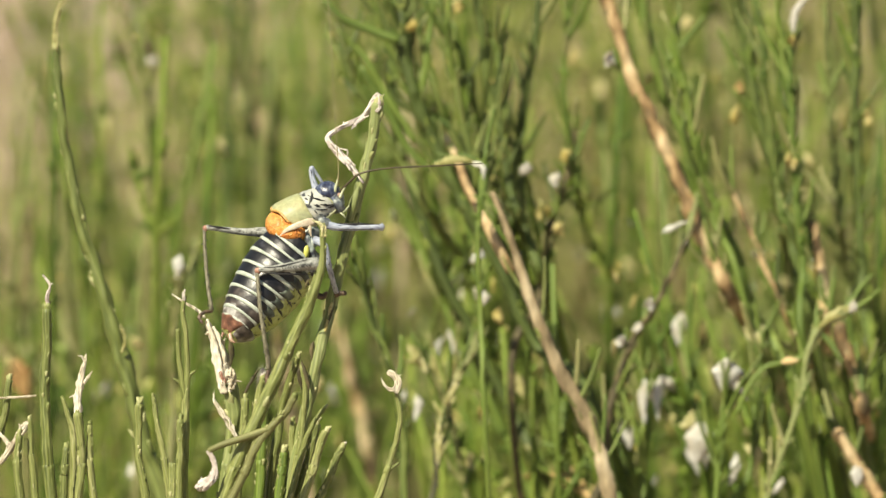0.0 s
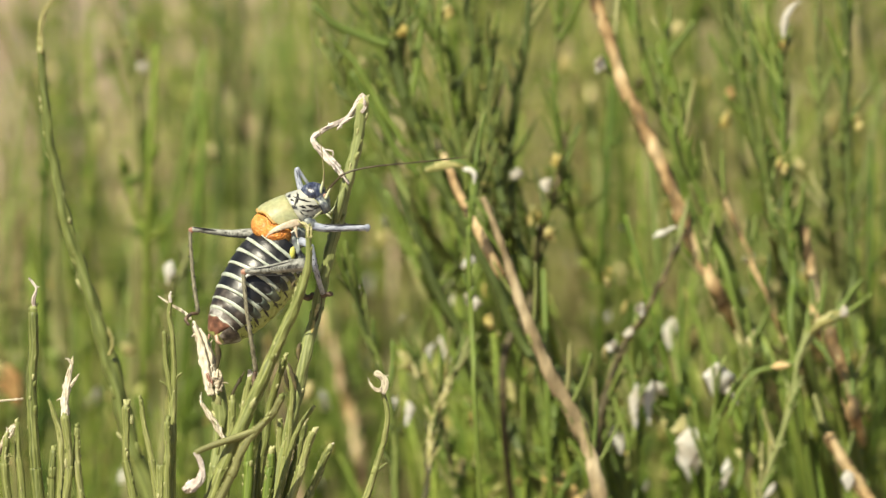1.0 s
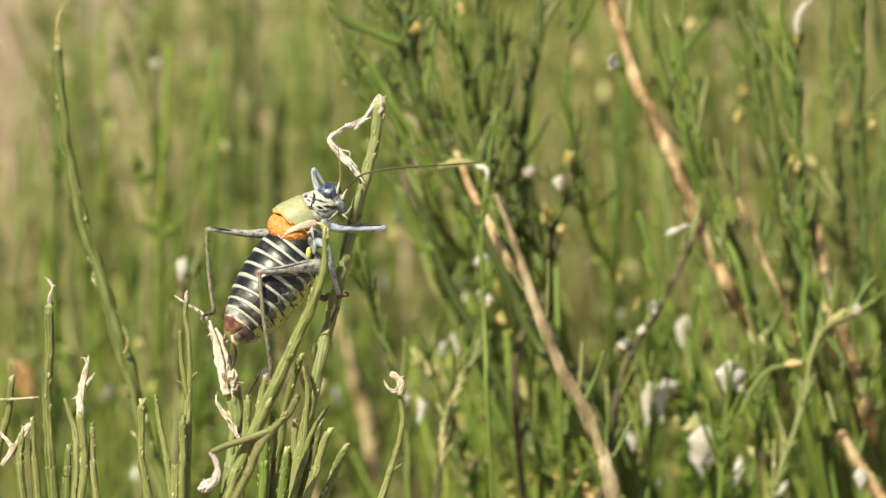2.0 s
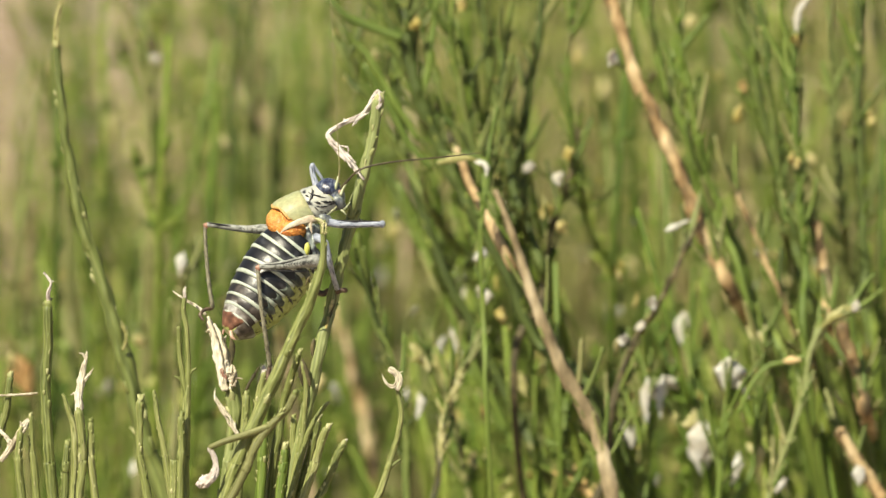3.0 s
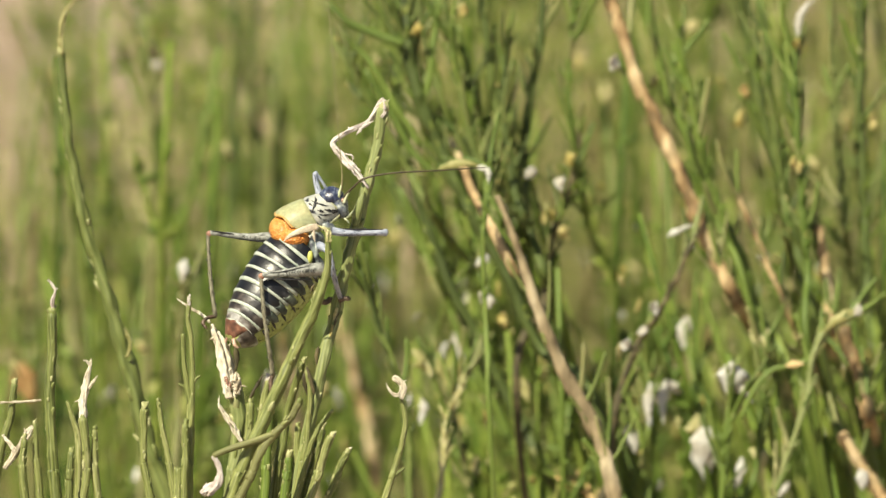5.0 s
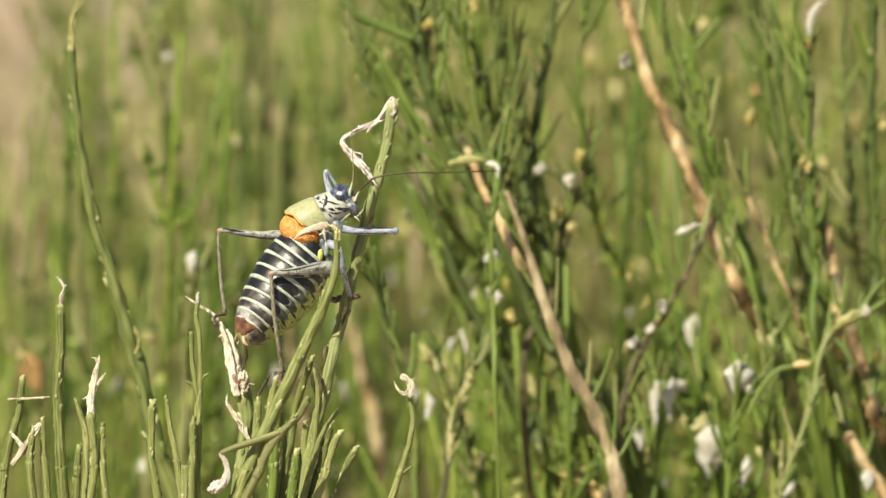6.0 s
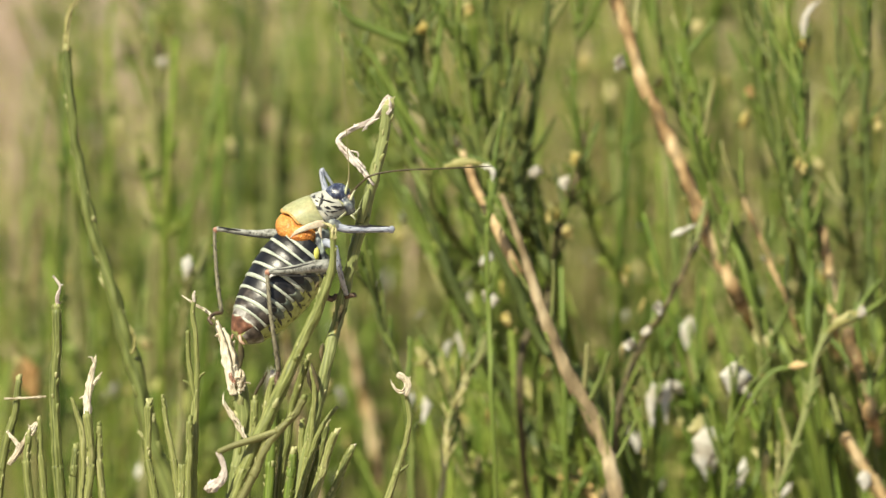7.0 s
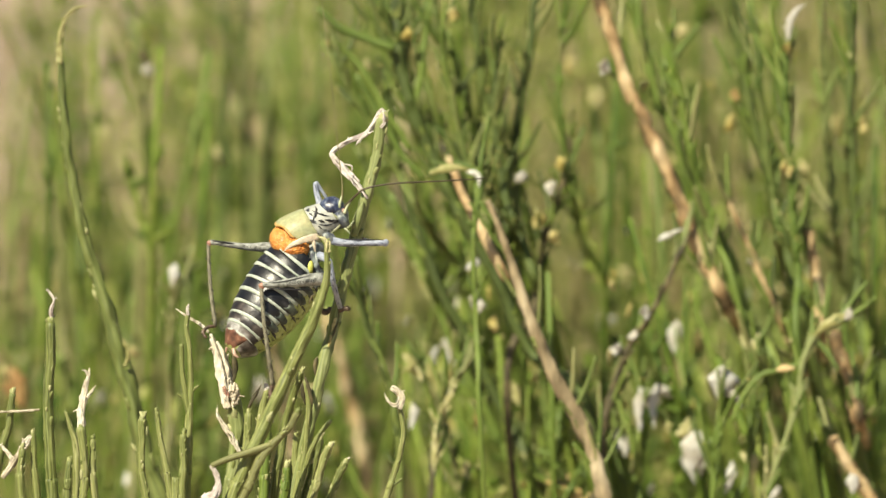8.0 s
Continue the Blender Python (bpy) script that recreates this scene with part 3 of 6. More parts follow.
    def saddle(s, angle, grow=1.0, lift=0.0):
        x = s * 40
        k = max(0, min(int(x), 39))
        p = spine[k].lerp(spine[k + 1], x - k)
        tan = (spine[min(k + 1, 40)] - spine[max(k - 1, 0)]).normalized()
        d = (top - tan * top.dot(tan)).normalized()
        e = tan.cross(d)
        n = d * math.cos(angle) + e * math.sin(angle)
        return p + n * (blend(wide, s) * grow) + d * lift, n

    def rear(a):
        """Where the shield begins along the spine: it bows over the wings on the side."""
        for (a0, s0), (a1, s1) in zip(REAR, REAR[1:]):
            if a <= a1:
                return s0 + (s1 - s0) * max(0.0, (a - a0) / (a1 - a0))
        return REAR[-1][1]

    def front(a):
        return 0.93 + 0.1 * min(1.0, max(0.0, (a - 0.2) / 1.1))

    REAR = ((-1.6, 0.03), (-0.1, 0.0), (0.3, 0.10), (0.9, 0.15), (1.3, 0.26), (1.65, 0.37), (1.95, 0.48))

    def over(u, v):
        a = -1.6 + v * 3.55
        s = rear(a)
        return saddle(s + (0.53 - s) * u, a, 1.0 + 0.035 * (1 - u) ** 3 + 0.012 * noise.noise(Vector((u * 4, v * 9, 0))))
    bm = bmesh.new()
    shell(bm, over, 14, 40, 0.35)
    shield = piece("saddle", bm, SHIELD, label="pale yellow-green raised saddle shield")

    def hem(u, v):
        a = -1.5 + v * 2.5
        return saddle(rear(a) - 0.02 + 0.045 * u, a, 1.04 + 0.012 * math.sin(math.pi * u))
    bm = bmesh.new()
    shell(bm, hem, 4, 30, 0.3)
    under("saddle_rim", bm, SHIELD_RIM, shield, "orange rear rim")

    def ruff(s, a, lift=0.0):
        return saddle(s, a, 1.0 + lift + 0.05 * math.sin(math.pi * 0.9 * (s - 0.525) / (front(a) - 0.525)))
    bm = bmesh.new()
    shell(bm, lambda u, v: ruff(0.525 + (front((v * 2 - 1) * 1.95) - 0.525) * u, (v * 2 - 1) * 1.95), 12, 34, 0.3)
    collar = piece("collar", bm, MARBLED, label="white collar with black veining")
    for spots, w in ((((0.56, 0.8), (0.62, 0.6), (0.69, 0.42), (0.73, 0.2), (0.74, -0.05)), 0.17), (((0.64, 0.2), (0.69, 0.4), (0.76, 0.6), (0.83, 0.8), (0.90, 0.95)), 0.13),
                     (((0.66, 0.85), (0.72, 1.0), (0.76, 1.12)), 0.17), (((0.78, 1.0), (0.85, 1.15), (0.92, 1.3), (1.0, 1.42)), 0.15),
                     (((0.70, 1.2), (0.78, 1.32), (0.86, 1.45)), 0.11), (((0.9, 0.6), (0.93, 0.66), (0.96, 0.74)), 0.11),
                     (((0.57, 0.3), (0.59, 0.42), (0.61, 0.5)), 0.11), (((0.61, 1.1), (0.63, 1.22), (0.65, 1.38)), 0.09)):
        bm = bmesh.new()
        tube(bm, [ruff(p, q, 0.002)[0] for p, q in spots], [w * 0.5, w * 1.3, w * 1.05, w * 0.3], 6, 14, rough=0.9, seed=w * 40)
        under("collar_vein", bm, BLACK, collar)
    bm = bmesh.new()
    tube(bm, [ruff(front(a) - 0.01, a, 0.0)[0] for a in (0.8, 1.1, 1.4, 1.75)] + [ruff(s, 1.9, 0.0)[0] for s in (0.98, 0.85, 0.7, 0.55)], [0.04, 0.16, 0.2, 0.24, 0.28], 8, 30, rough=0.2)
    under("collar_rim", bm, SHIELD, collar, "pale yellow-green front rim")
    bm = bmesh.new()
    tube(bm, [(-5.8, -3.6, -1.65), (-4.8, -4.1, -0.75), (-3.5, -4.1, -0.1), (-2.0, -3.7, 0.38), (-0.4, -2.9, 0.7)], [0.08, 0.3, 0.44, 0.56, 0.62], 14, 26, flat=0.35, rough=0.3, seed=3)
    tube(bm, [(-1.2, -3.3, 0.5), (-0.95, -3.4, -0.5), (-0.75, -3.3, -1.7)], [0.4, 0.3, 0.1], 8, 12, flat=0.4, rough=0.5, seed=5)
    piece("side_lobe", bm, FLAP, label="cream side lobe of the saddle")

    # short domed wings
    for c, a, b, d in (((-5.47, -0.20, 0.09), (2.73, -0.45, -1.19), (1.00, 0.90, 2.28), (-0.27, -2.45, 0.18)), ((-4.15, -1.25, -0.85), (2.5, -0.40, -0.95), (1.0, 0.80, 1.75), (-0.09, -2.7, 0.09))):
        bm = bmesh.new()
        blob(bm, c, (a, b, d), 22, 16, 0.06, 3)
        piece("tegmen", bm, TEGMEN, label="domed orange wing case with a netted surface")

    # head
    bm = bmesh.new()
    blob(bm, (2.19, 0.80, 4.56), ((1.55, 0.00, -2.28), (0.00, 2.20, -0.00), (1.82, 0.00, 1.09)), 22, 16, 0.06, 1)
    head = piece("head", bm, FACE, label="grey streaked head with a glossy dark blue crown")
    bm = bmesh.new()
    blob(bm, (1.78, 0.70, 5.2), ((1.22, 0.00, -1.8), (0.00, 2.3, -0.00), (1.84, 0.00, 1.1)), 22, 16, 0.05, 1)
    under("crown", bm, BLUE_HEAD, head, "glossy slate blue crown")
    bm = bmesh.new()
    tube(bm, [(2.55, -1.3, 4.75), (3.05, -1.38, 3.95), (3.45, -1.25, 3.1), (3.6, -1.1, 2.4)], [0.2, 0.42, 0.36, 0.12], 8, 14, flat=0.4, rough=0.4)
    under("cheek_stripe", bm, BLUE_HEAD, head, "dark blue cheek stripe")
    bm = bmesh.new()
    blob(bm, (3.46, -0.10, 3.56), ((0.73, 0.00, -1.46), (0.00, 1.90, -0.00), (0.82, 0.00, 0.36)), 18, 12, 0.2, 6)
    under("face", bm, FACE, head, "grey streaked face")
    bm = bmesh.new()
    blob(bm, (3.72, -0.95, 5.0), ((0.36, 0.00, -0.00), (0.00, 0.35, -0.00), (0.00, 0.00, 0.41)), 12, 9)
    under("eye", bm, EYE, head, "round beige eye")
    for c in ([(4.3, -0.9, 2.2), (4.85, -1.05, 2.7), (5.35, -1.0, 3.4)], [(3.9, -1.2, 2.1), (4.35, -1.4, 1.75), (4.7, -1.3, 1.3)]):
        bm = bmesh.new()
        tube(bm, c, [0.17, 0.15, 0.09], 8, 10)
        under("palp", bm, SCAPE, head, "pale mouth feeler")
    for c, w, m, lab in (([(3.37, -0.60, 6.56), (3.56, -0.60, 9.12), (3.19, -0.30, 14.59), (2.64, 0.00, 24.61), (1.91, 1.00, 35.55), (0.91, 2.00, 46.49)], [0.27, 0.11, 0.08, 0.07, 0.07, 0.05], FEELER, "long thin brown feeler"),
                         ([(3.92, -1.00, 5.65), (5.29, -2.00, 7.02), (7.29, -3.00, 8.48), (11.85, -3.00, 9.30), (19.14, -2.00, 9.66), (26.71, 0.00, 10.12)], [0.27, 0.21, 0.18, 0.16, 0.14, 0.09], FEELER_DARK, "long thin dark feeler")):
        bm = bmesh.new()
        tube(bm, c, w, 6, 50)
        FEELERS.append(piece("feeler", bm, m, label=lab, where=c[0]))
    for c, w in (([(2.92, -1.00, 5.47), (3.19, -0.80, 6.56), (3.46, -0.60, 7.66)], [0.29, 0.22, 0.12]), ([(3.83, -1.60, 4.56), (4.19, -1.40, 5.47), (4.83, -1.60, 6.56)], [0.27, 0.20, 0.11])):
        bm = bmesh.new()
        tube(bm, c, w, 10, 10, rough=0.1)
        under("feeler_base", bm, SCAPE, head, "pale green feeler base")

    # legs: thigh, shin, foot
    def leg(name, thigh, tw, shin, sw, foot, fw, mats, label):
        bm = bmesh.new()
        tube(bm, thigh, tw, 12, 24, rough=0.06)
        t = piece(name + "_thigh", bm, mats[0], label=label)
        if shin:
            bm = bmesh.new()
            tube(bm, shin, sw, 10, 28, rough=0.06)
            under(name + "_shin", bm, mats[1], t)
            bm = bmesh.new()
            p, q = Vector(shin[0]), Vector(thigh[-1])
            blob(bm, (p + q) / 2, ((tw[-1] * 1.15, 0, 0), (0, tw[-1], 0), (0, 0, tw[-1] * 1.2)), 10, 8, 0.2)
            under(name + "_knee", bm, mats[3], t)
            line = glide(shin, 30)
            for k in range(6, 29, 2):
                s = line[k] - line[k - 1]
                n = s.cross(Vector((0, 1, 0))).normalized() * (1 if k % 4 else -1)
                bm = bmesh.new()
                blob(bm, line[k] + n * sw[-1] * 1.1, (n * sw[-1] * 0.55, Vector((0, sw[-1] * 0.25, 0)), s.normalized() * sw[-1] * 0.3), 5, 4)
                under("spine", bm, BLACK, t)
        if foot:
            bm = bmesh.new()
            tube(bm, foot, fw, 8, 14, rough=0.3)
            for k in (0.3, 0.6, 0.9):
                g = glide(foot, 10)[int(k * 10)]
                blob(bm, g, ((fw[0] * 1.2, 0, 0), (0, fw[0], 0), (0, 0, fw[0] * 1.1)), 7, 5, 0.3, k)
            under(name + "_foot", bm, mats[2], t)
        return t

    def marks(parent, strokes, material=BLACK, name="dark_streak"):
        for c, w in strokes:
            bm = bmesh.new()
            tube(bm, c, [w * 0.5, w, w * 0.9, w * 0.4], 6, 16, rough=0.3, flat=0.6)
            under(name, bm, material, parent)

    def chevrons(parent, a, b, count, size):
        """Small dark herringbone marks in a row on a thigh."""
        a, b = Vector(a), Vector(b)
        w = (b - a).normalized()
        for k in range(count):
            p = a.lerp(b, (k + 0.5) / count)
            for up in (1, -1):
                bm = bmesh.new()
                tube(bm, [p, p + w * size * 0.6 + Vector((0, 0.05, up * size * 0.7))], [size * 0.16, size * 0.1], 5, 3)
                under("chevron", bm, BLACK, parent)

    grey, blue = (LEG, SHIN, FOOT, KNEE), (LEG_BLUE, LEG_BLUE, FOOT, LEG_BLUE)
    far_hind = leg("hind", [(-3.65, 4.00, -2.28), (-7.48, 3.50, -1.00), (-11.85, 3.00, -0.91), (-15.50, 2.50, -0.46), (-17.87, 2.00, -0.18)], [1.00, 0.87, 0.59, 0.41, 0.41],
        [(-18.23, 2.00, -0.55), (-18.14, 2.00, -3.65), (-17.69, 2.20, -9.12), (-17.05, 2.40, -13.67)], [0.29, 0.29, 0.33, 0.36], [(-17.05, 2.40, -13.77), (-18.23, 1.50, -13.95), (-18.96, 0.80, -14.77), (-18.41, 0.50, -15.68)], [0.27, 0.29, 0.33, 0.18], grey,
        "grey speckled hind leg with a reddish knee")
    near_hind = leg("hind", [(0.55, -5.00, -6.02), (-1.82, -5.60, -6.20), (-4.56, -6.10, -6.65), (-7.29, -6.50, -6.93), (-9.03, -6.60, -7.02)], [1.09, 1.05, 0.77, 0.50, 0.46],
        [(-9.30, -6.60, -7.38), (-8.84, -6.80, -12.76), (-8.11, -5.80, -18.23), (-7.48, -4.00, -22.97)], [0.33, 0.33, 0.36, 0.41], [(-7.48, -4.00, -22.97), (-7.84, -4.00, -24.43), (-7.48, -4.00, -25.89), (-6.47, -4.00, -26.98)], [0.33, 0.33, 0.36, 0.23], grey,
        "grey speckled hind leg with a reddish knee")
    for c, w in (([(0.55, -2.60, 1.09), (1.19, -2.40, 0.64), (2.01, -2.20, 0.09)], [0.46, 0.64, 0.46]), ([(1.09, -2.20, 1.28), (1.82, -2.00, 0.82), (2.37, -1.90, 0.27)], [0.36, 0.46, 0.36])):
        bm = bmesh.new()
        tube(bm, c, w, 9, 10, rough=0.4)
        piece("coxa", bm, FACE)
    fore = leg("fore", [(1.28, -2.00, 0.27), (3.65, -2.00, -0.18), (7.29, -2.00, -0.18), (10.39, -2.00, -0.18)], [0.68, 0.64, 0.55, 0.50], [(10.57, -1.60, -0.18), (9.85, 0.00, -0.09), (8.20, 4.00, 0.09), (6.75, 6.00, 0.36)], [0.41, 0.36, 0.32, 0.27],
        [(6.75, 6.00, 0.36), (6.20, 5.40, 0.55), (6.02, 4.80, -0.18)], [0.36, 0.36, 0.27], blue, "pale grey-blue foreleg stretched straight out")
    raised = leg("fore", [(0.00, 3.00, 4.56), (-0.36, 3.40, 6.38), (-0.82, 3.60, 8.02), (-1.00, 3.60, 9.21)], [0.64, 0.55, 0.46, 0.41], [(-0.73, 3.60, 9.39), (0.18, 3.80, 8.02), (1.28, 4.20, 6.38), (2.73, 5.00, 5.01)], [0.27, 0.26, 0.23, 0.23],
        None, None, blue, "pale grey-blue foreleg raised with a bent knee")
    middle = leg("middle", [(-0.36, -2.20, -2.28), (0.55, -3.60, -2.55), (1.37, -4.60, -3.28)], [0.73, 0.64, 0.50], [(1.55, -4.60, -3.37), (2.10, -3.80, -6.38), (2.73, -0.60, -9.12), (3.10, 3.10, -10.57)], [0.50, 0.46, 0.42, 0.44],
        [(3.10, 3.10, -10.57), (3.28, 3.70, -11.12), (3.83, 3.40, -10.85), (4.56, 3.60, -10.85)], [0.41, 0.41, 0.32, 0.23], blue, "white and blue spotted middle leg")
    leg("middle", [(0.00, 1.00, -6.38), (-0.36, 2.00, -8.20), (-0.73, 2.50, -9.57)], [0.55, 0.46, 0.36], [(-0.73, 2.50, -9.75), (-0.55, 2.60, -10.39), (0.00, 3.00, -11.12)], [0.36, 0.36, 0.36],
        [(0.00, 4.00, -11.12), (0.73, 4.40, -11.49), (1.64, 4.60, -10.94)], [0.46, 0.46, 0.27], (LEG, FOOT, FOOT, FOOT), "shaded middle leg under the body")
    marks(far_hind, [([(-17.69, 1.70, 0.09), (-15.86, 2.00, -0.18), (-13.67, 2.40, -0.55), (-11.67, 2.50, -0.73)], 0.15), ([(-16.41, 2.10, -0.73), (-12.76, 2.40, -1.28), (-9.57, 2.70, -1.64), (-7.84, 2.90, -1.82)], 0.12)])
    chevrons(far_hind, (-12.76, 2.35, -0.82), (-8.20, 2.75, -1.09), 9, 0.36)
    marks(near_hind, [([(-8.39, -7.00, -7.48), (-5.93, -6.95, -7.66), (-3.19, -6.75, -7.75), (-0.36, -6.00, -7.84)], 0.15), ([(-8.20, -7.00, -6.65), (-6.38, -6.95, -6.56), (-4.10, -6.80, -6.11), (-1.37, -6.50, -5.38)], 0.10)])
    chevrons(near_hind, (-5.47, -6.95, -6.75), (-0.73, -6.60, -6.29), 11, 0.41)
    marks(fore, [([(3.28, -2.40, 0.46), (5.47, -2.50, 0.32), (8.02, -2.40, 0.32), (10.21, -2.30, 0.27)], 0.14), ([(2.92, -2.50, -0.46), (4.56, -2.50, -0.55), (7.29, -2.40, -0.55), (9.12, -2.40, -0.50)], 0.08)])
    marks(raised, [([(-0.36, 3.00, 5.65), (-0.64, 3.10, 6.84), (-0.82, 3.20, 8.02), (-0.91, 3.20, 8.84)], 0.12)])
    for k in range(8):
        s = 0.1 + k * 0.1
        p = glide([(1.55, -4.60, -3.37), (2.10, -3.80, -6.38), (2.73, -0.60, -9.12), (3.10, 3.10, -10.57)], 100)[int(s * 100)] + Vector((0, -0.44, -0.05))
        bm = bmesh.new()
        blob(bm, p, ((0.10, 0, 0), (0, 0.08, 0), (0.02, 0, 0.15)), 7, 5, 0.3, k)
        under("dark_spot", bm, BLACK, middle)
    return bug


CRICKET = build_cricket()

# ---- near broom shoots, tips first ----
LBL = "ridged yellow-green broom shoot with small leaf buds"
shoot([(-10.5, 23.5, 4.6), (-11.0, 19.8, 4.6), (-12.1, 15.2, 4.6), (-13.4, 10.2, 4.6), (-14.9, 4.2, 4.6), (-16.5, -2.2, 4.6), (-18.2, -9.5, 4.3), (-19.2, -13.2, 2.8), (-20.0, -16.4, 1.8), (-21.8, -24.7, 1.0), (-23.5, -32.0, 1.0), (-25.3, -40.5, 1.0)], [0.92, 0.96, 0.98, 1.02], (-0.03, 0.03, -0.02),
      "tall broom shoot gripped by the cricket, with curled white tip",
      dry=[([(-10.4, 25.2, 4.6), (-11.4, 23.9, 5.0), (-13.1, 21.5, 5.8), (-15.4, 20.4, 6.0), (-17.6, 19.3, 6.0), (-18.8, 18.0, 5.6), (-17.6, 16.3, 5.0), (-16.5, 15.1, 4.6), (-14.6, 13.1, 3.6), (-12.8, 10.8, 2.8)], [0.5, 0.5, 0.48, 0.5, 0.66, 0.78], STRAW_PINK, "shrivelled whitish dry leaf curl"),
           ([(-13.2, 21.4, 5.2), (-14.2, 20.3, 5.0), (-15.0, 19.3, 4.8)], [0.26, 0.24, 0.1], STRAW_PINK, "loose dry strip"),
           ([(-17.4, 16.4, 4.6), (-15.6, 16.0, 4.1), (-15.6, 14.9, 4.2)], [0.14, 0.15, 0.1], STRAW_PINK, "loose dry strip"),
           ([(-10.7, 22.2, 4.0), (-10.3, 23.6, 4.1), (-10.5, 25.2, 4.3)], [0.4, 0.36, 0.28], STRAW_PINK, "pinkish brown withered stem end"),
           ([(-18.0, -8.7, 3.4), (-18.3, -9.8, 3.1), (-18.6, -10.9, 2.6)], [0.27, 0.33, 0.14], YELLOW, "small amber dry scale"), ([(-18.7, -11.5, 2.4), (-18.9, -12.4, 2.0), (-19.1, -13.5, 1.6)], [0.23, 0.29, 0.14], YELLOW, "small amber dry scale")],
      twigs=[([(-13.6, 10.2, 3.6), (-14.1, 8.6, 3.2), (-14.6, 7.0, 3.2), (-15.2, 4.8, 3.6)], [0.12, 0.62, 0.78, 0.6])],
      husks=[([(-17.4, -7.2, 3.6), (-17.8, -9.1, 3.6), (-18.3, -11.1, 2.7), (-18.9, -12.7, 2.1)], 0.36), ([(-20.9, -14.9, 1.4), (-21.3, -16.4, 1.2), (-21.1, -18.3, 1.0)], 0.55)], seed=1, buds=20, rough=0.3, material=PALE_GREEN)
shoot([(-19.0, 3.5, -12.0), (-19.0, 0.1, -12.0), (-19.5, -3.3, -12.0), (-20.8, -7.3, -12.0), (-22.5, -11.3, -12.0), (-24.1, -15.2, -12.0), (-26.1, -19.7, -12.0), (-28.5, -24.8, -12.0), (-31.0, -30.4, -12.0), (-33.3, -35.8, -12.0), (-35.0, -39.7, -12.0)], [0.36, 0.84, 1.08, 1.16], (-0.05, -0.03, -0.02),
      "yellow-green broom shoot in front of the cricket", seed=2, buds=20,
      dry=[([(-19.0, 1.9, -12.0), (-19.0, 3.3, -12.0), (-19.6, 4.1, -12.0), (-20.5, 4.3, -12.0)], [0.5, 0.5, 0.4, 0.14], NODE, "dull yellowish withered tip")], rough=0.22,
      husks=[([(-21.9, -6.4, -13.0), (-21.5, -5.3, -13.0), (-21.0, -4.6, -13.0)], 0.27)])
shoot([(-23.4, -17.4, 1.0), (-24.0, -19.4, 2.0), (-24.8, -21.5, 3.0), (-26.2, -26.5, 4.0), (-27.3, -32.9, 4.0), (-28.2, -40.4, 4.0)], [0.5, 0.64, 0.73, 0.82], (-0.035, 0.04, -0.02), LBL, seed=3,
      husks=[([(-22.9, -18.4, 0.4), (-23.2, -19.9, 0.4), (-23.1, -21.2, 0.6), (-22.8, -22.7, 0.8)], 0.6)])
shoot([(-34.8, -22.1, 3.0), (-34.1, -25.5, 3.0), (-34.1, -30.1, 3.0), (-34.8, -35.6, 3.0), (-35.3, -40.4, 3.0)], [1.28, 1.28, 1.19, 1.19], (-0.06, 0.02, -0.02), "thick broom stub with a split bleached dry top", material=PALE_GREEN,
      dry=[([(-35.1, -23.3, 2.0), (-35.7, -20.0, 2.0), (-36.6, -15.6, 2.0), (-38.2, -11.4, 2.0)], [1.3, 1.5, 1.45, 1.2, 0.8], STRAW, "split bleached dry sheath"), ([(-34.2, -23.2, 3.0), (-34.8, -20.1, 3.0), (-35.3, -17.3, 3.0), (-36.1, -15.1, 3.0)], [0.91, 0.82, 0.73, 0.36], STRAW, "split bleached dry sheath"),
           ([(-34.1, -22.7, 1.0), (-34.0, -20.7, 1.0), (-34.3, -19.1, 1.0)], [0.6, 0.7, 0.3], STRAW, "frayed white fibres"),
           ([(-38.6, -11.1, 3.0), (-39.9, -9.8, 3.0), (-41.8, -8.7, 3.0), (-43.9, -7.3, 3.0)], [0.27, 0.27, 0.23, 0.18], STRAW, "thin bleached twig"),
           ([(-33.3, -30.3, -2.0), (-34.4, -28.1, -2.0), (-35.6, -26.3, -2.0), (-36.7, -24.6, -2.0), (-36.9, -22.8, -2.0)], [0.36, 0.55, 0.46, 0.36, 0.14], STRAW, "folded whitish dry leaf"),
           ([(-36.0, -19.8, 1.0), (-35.6, -20.9, 0.9), (-35.2, -22.0, 1.0)], [0.3, 0.42, 0.2], KNEE, "reddish leaf scar")],
      husks=[([(-34.6, -14.4, 1.6), (-34.3, -16.0, 1.6), (-34.2, -17.4, 1.6), (-34.5, -19.2, 1.6)], 0.7)], seed=4, tip_bud=False)
shoot([(-29.0, -20.7, 1.0), (-29.8, -24.1, 1.0), (-30.9, -28.7, 1.0), (-32.1, -33.7, 1.0), (-33.6, -40.3, 1.0)], [0.55, 0.73, 0.77, 0.82], (-0.055, 0.0, -0.02), LBL, seed=5,
      dry=[([(-29.1, -21.1, 1.0), (-29.0, -20.0, 1.0), (-29.4, -19.3, 1.0)], [0.46, 0.46, 0.18], STRAW_PINK, "pinkish dry tip")], husks=[([(-29.9, -19.5, 0.0), (-30.8, -21.1, 0.0), (-31.7, -22.7, 0.0), (-32.3, -24.0, 0.0)], 0.46)])
shoot([(-31.9, -24.2, 0.0), (-32.1, -28.2, 0.0), (-32.6, -32.7, 0.0), (-33.4, -40.2, 0.0)], [0.64, 0.73, 0.82], (-0.06, -0.01, -0.02), LBL, seed=6)
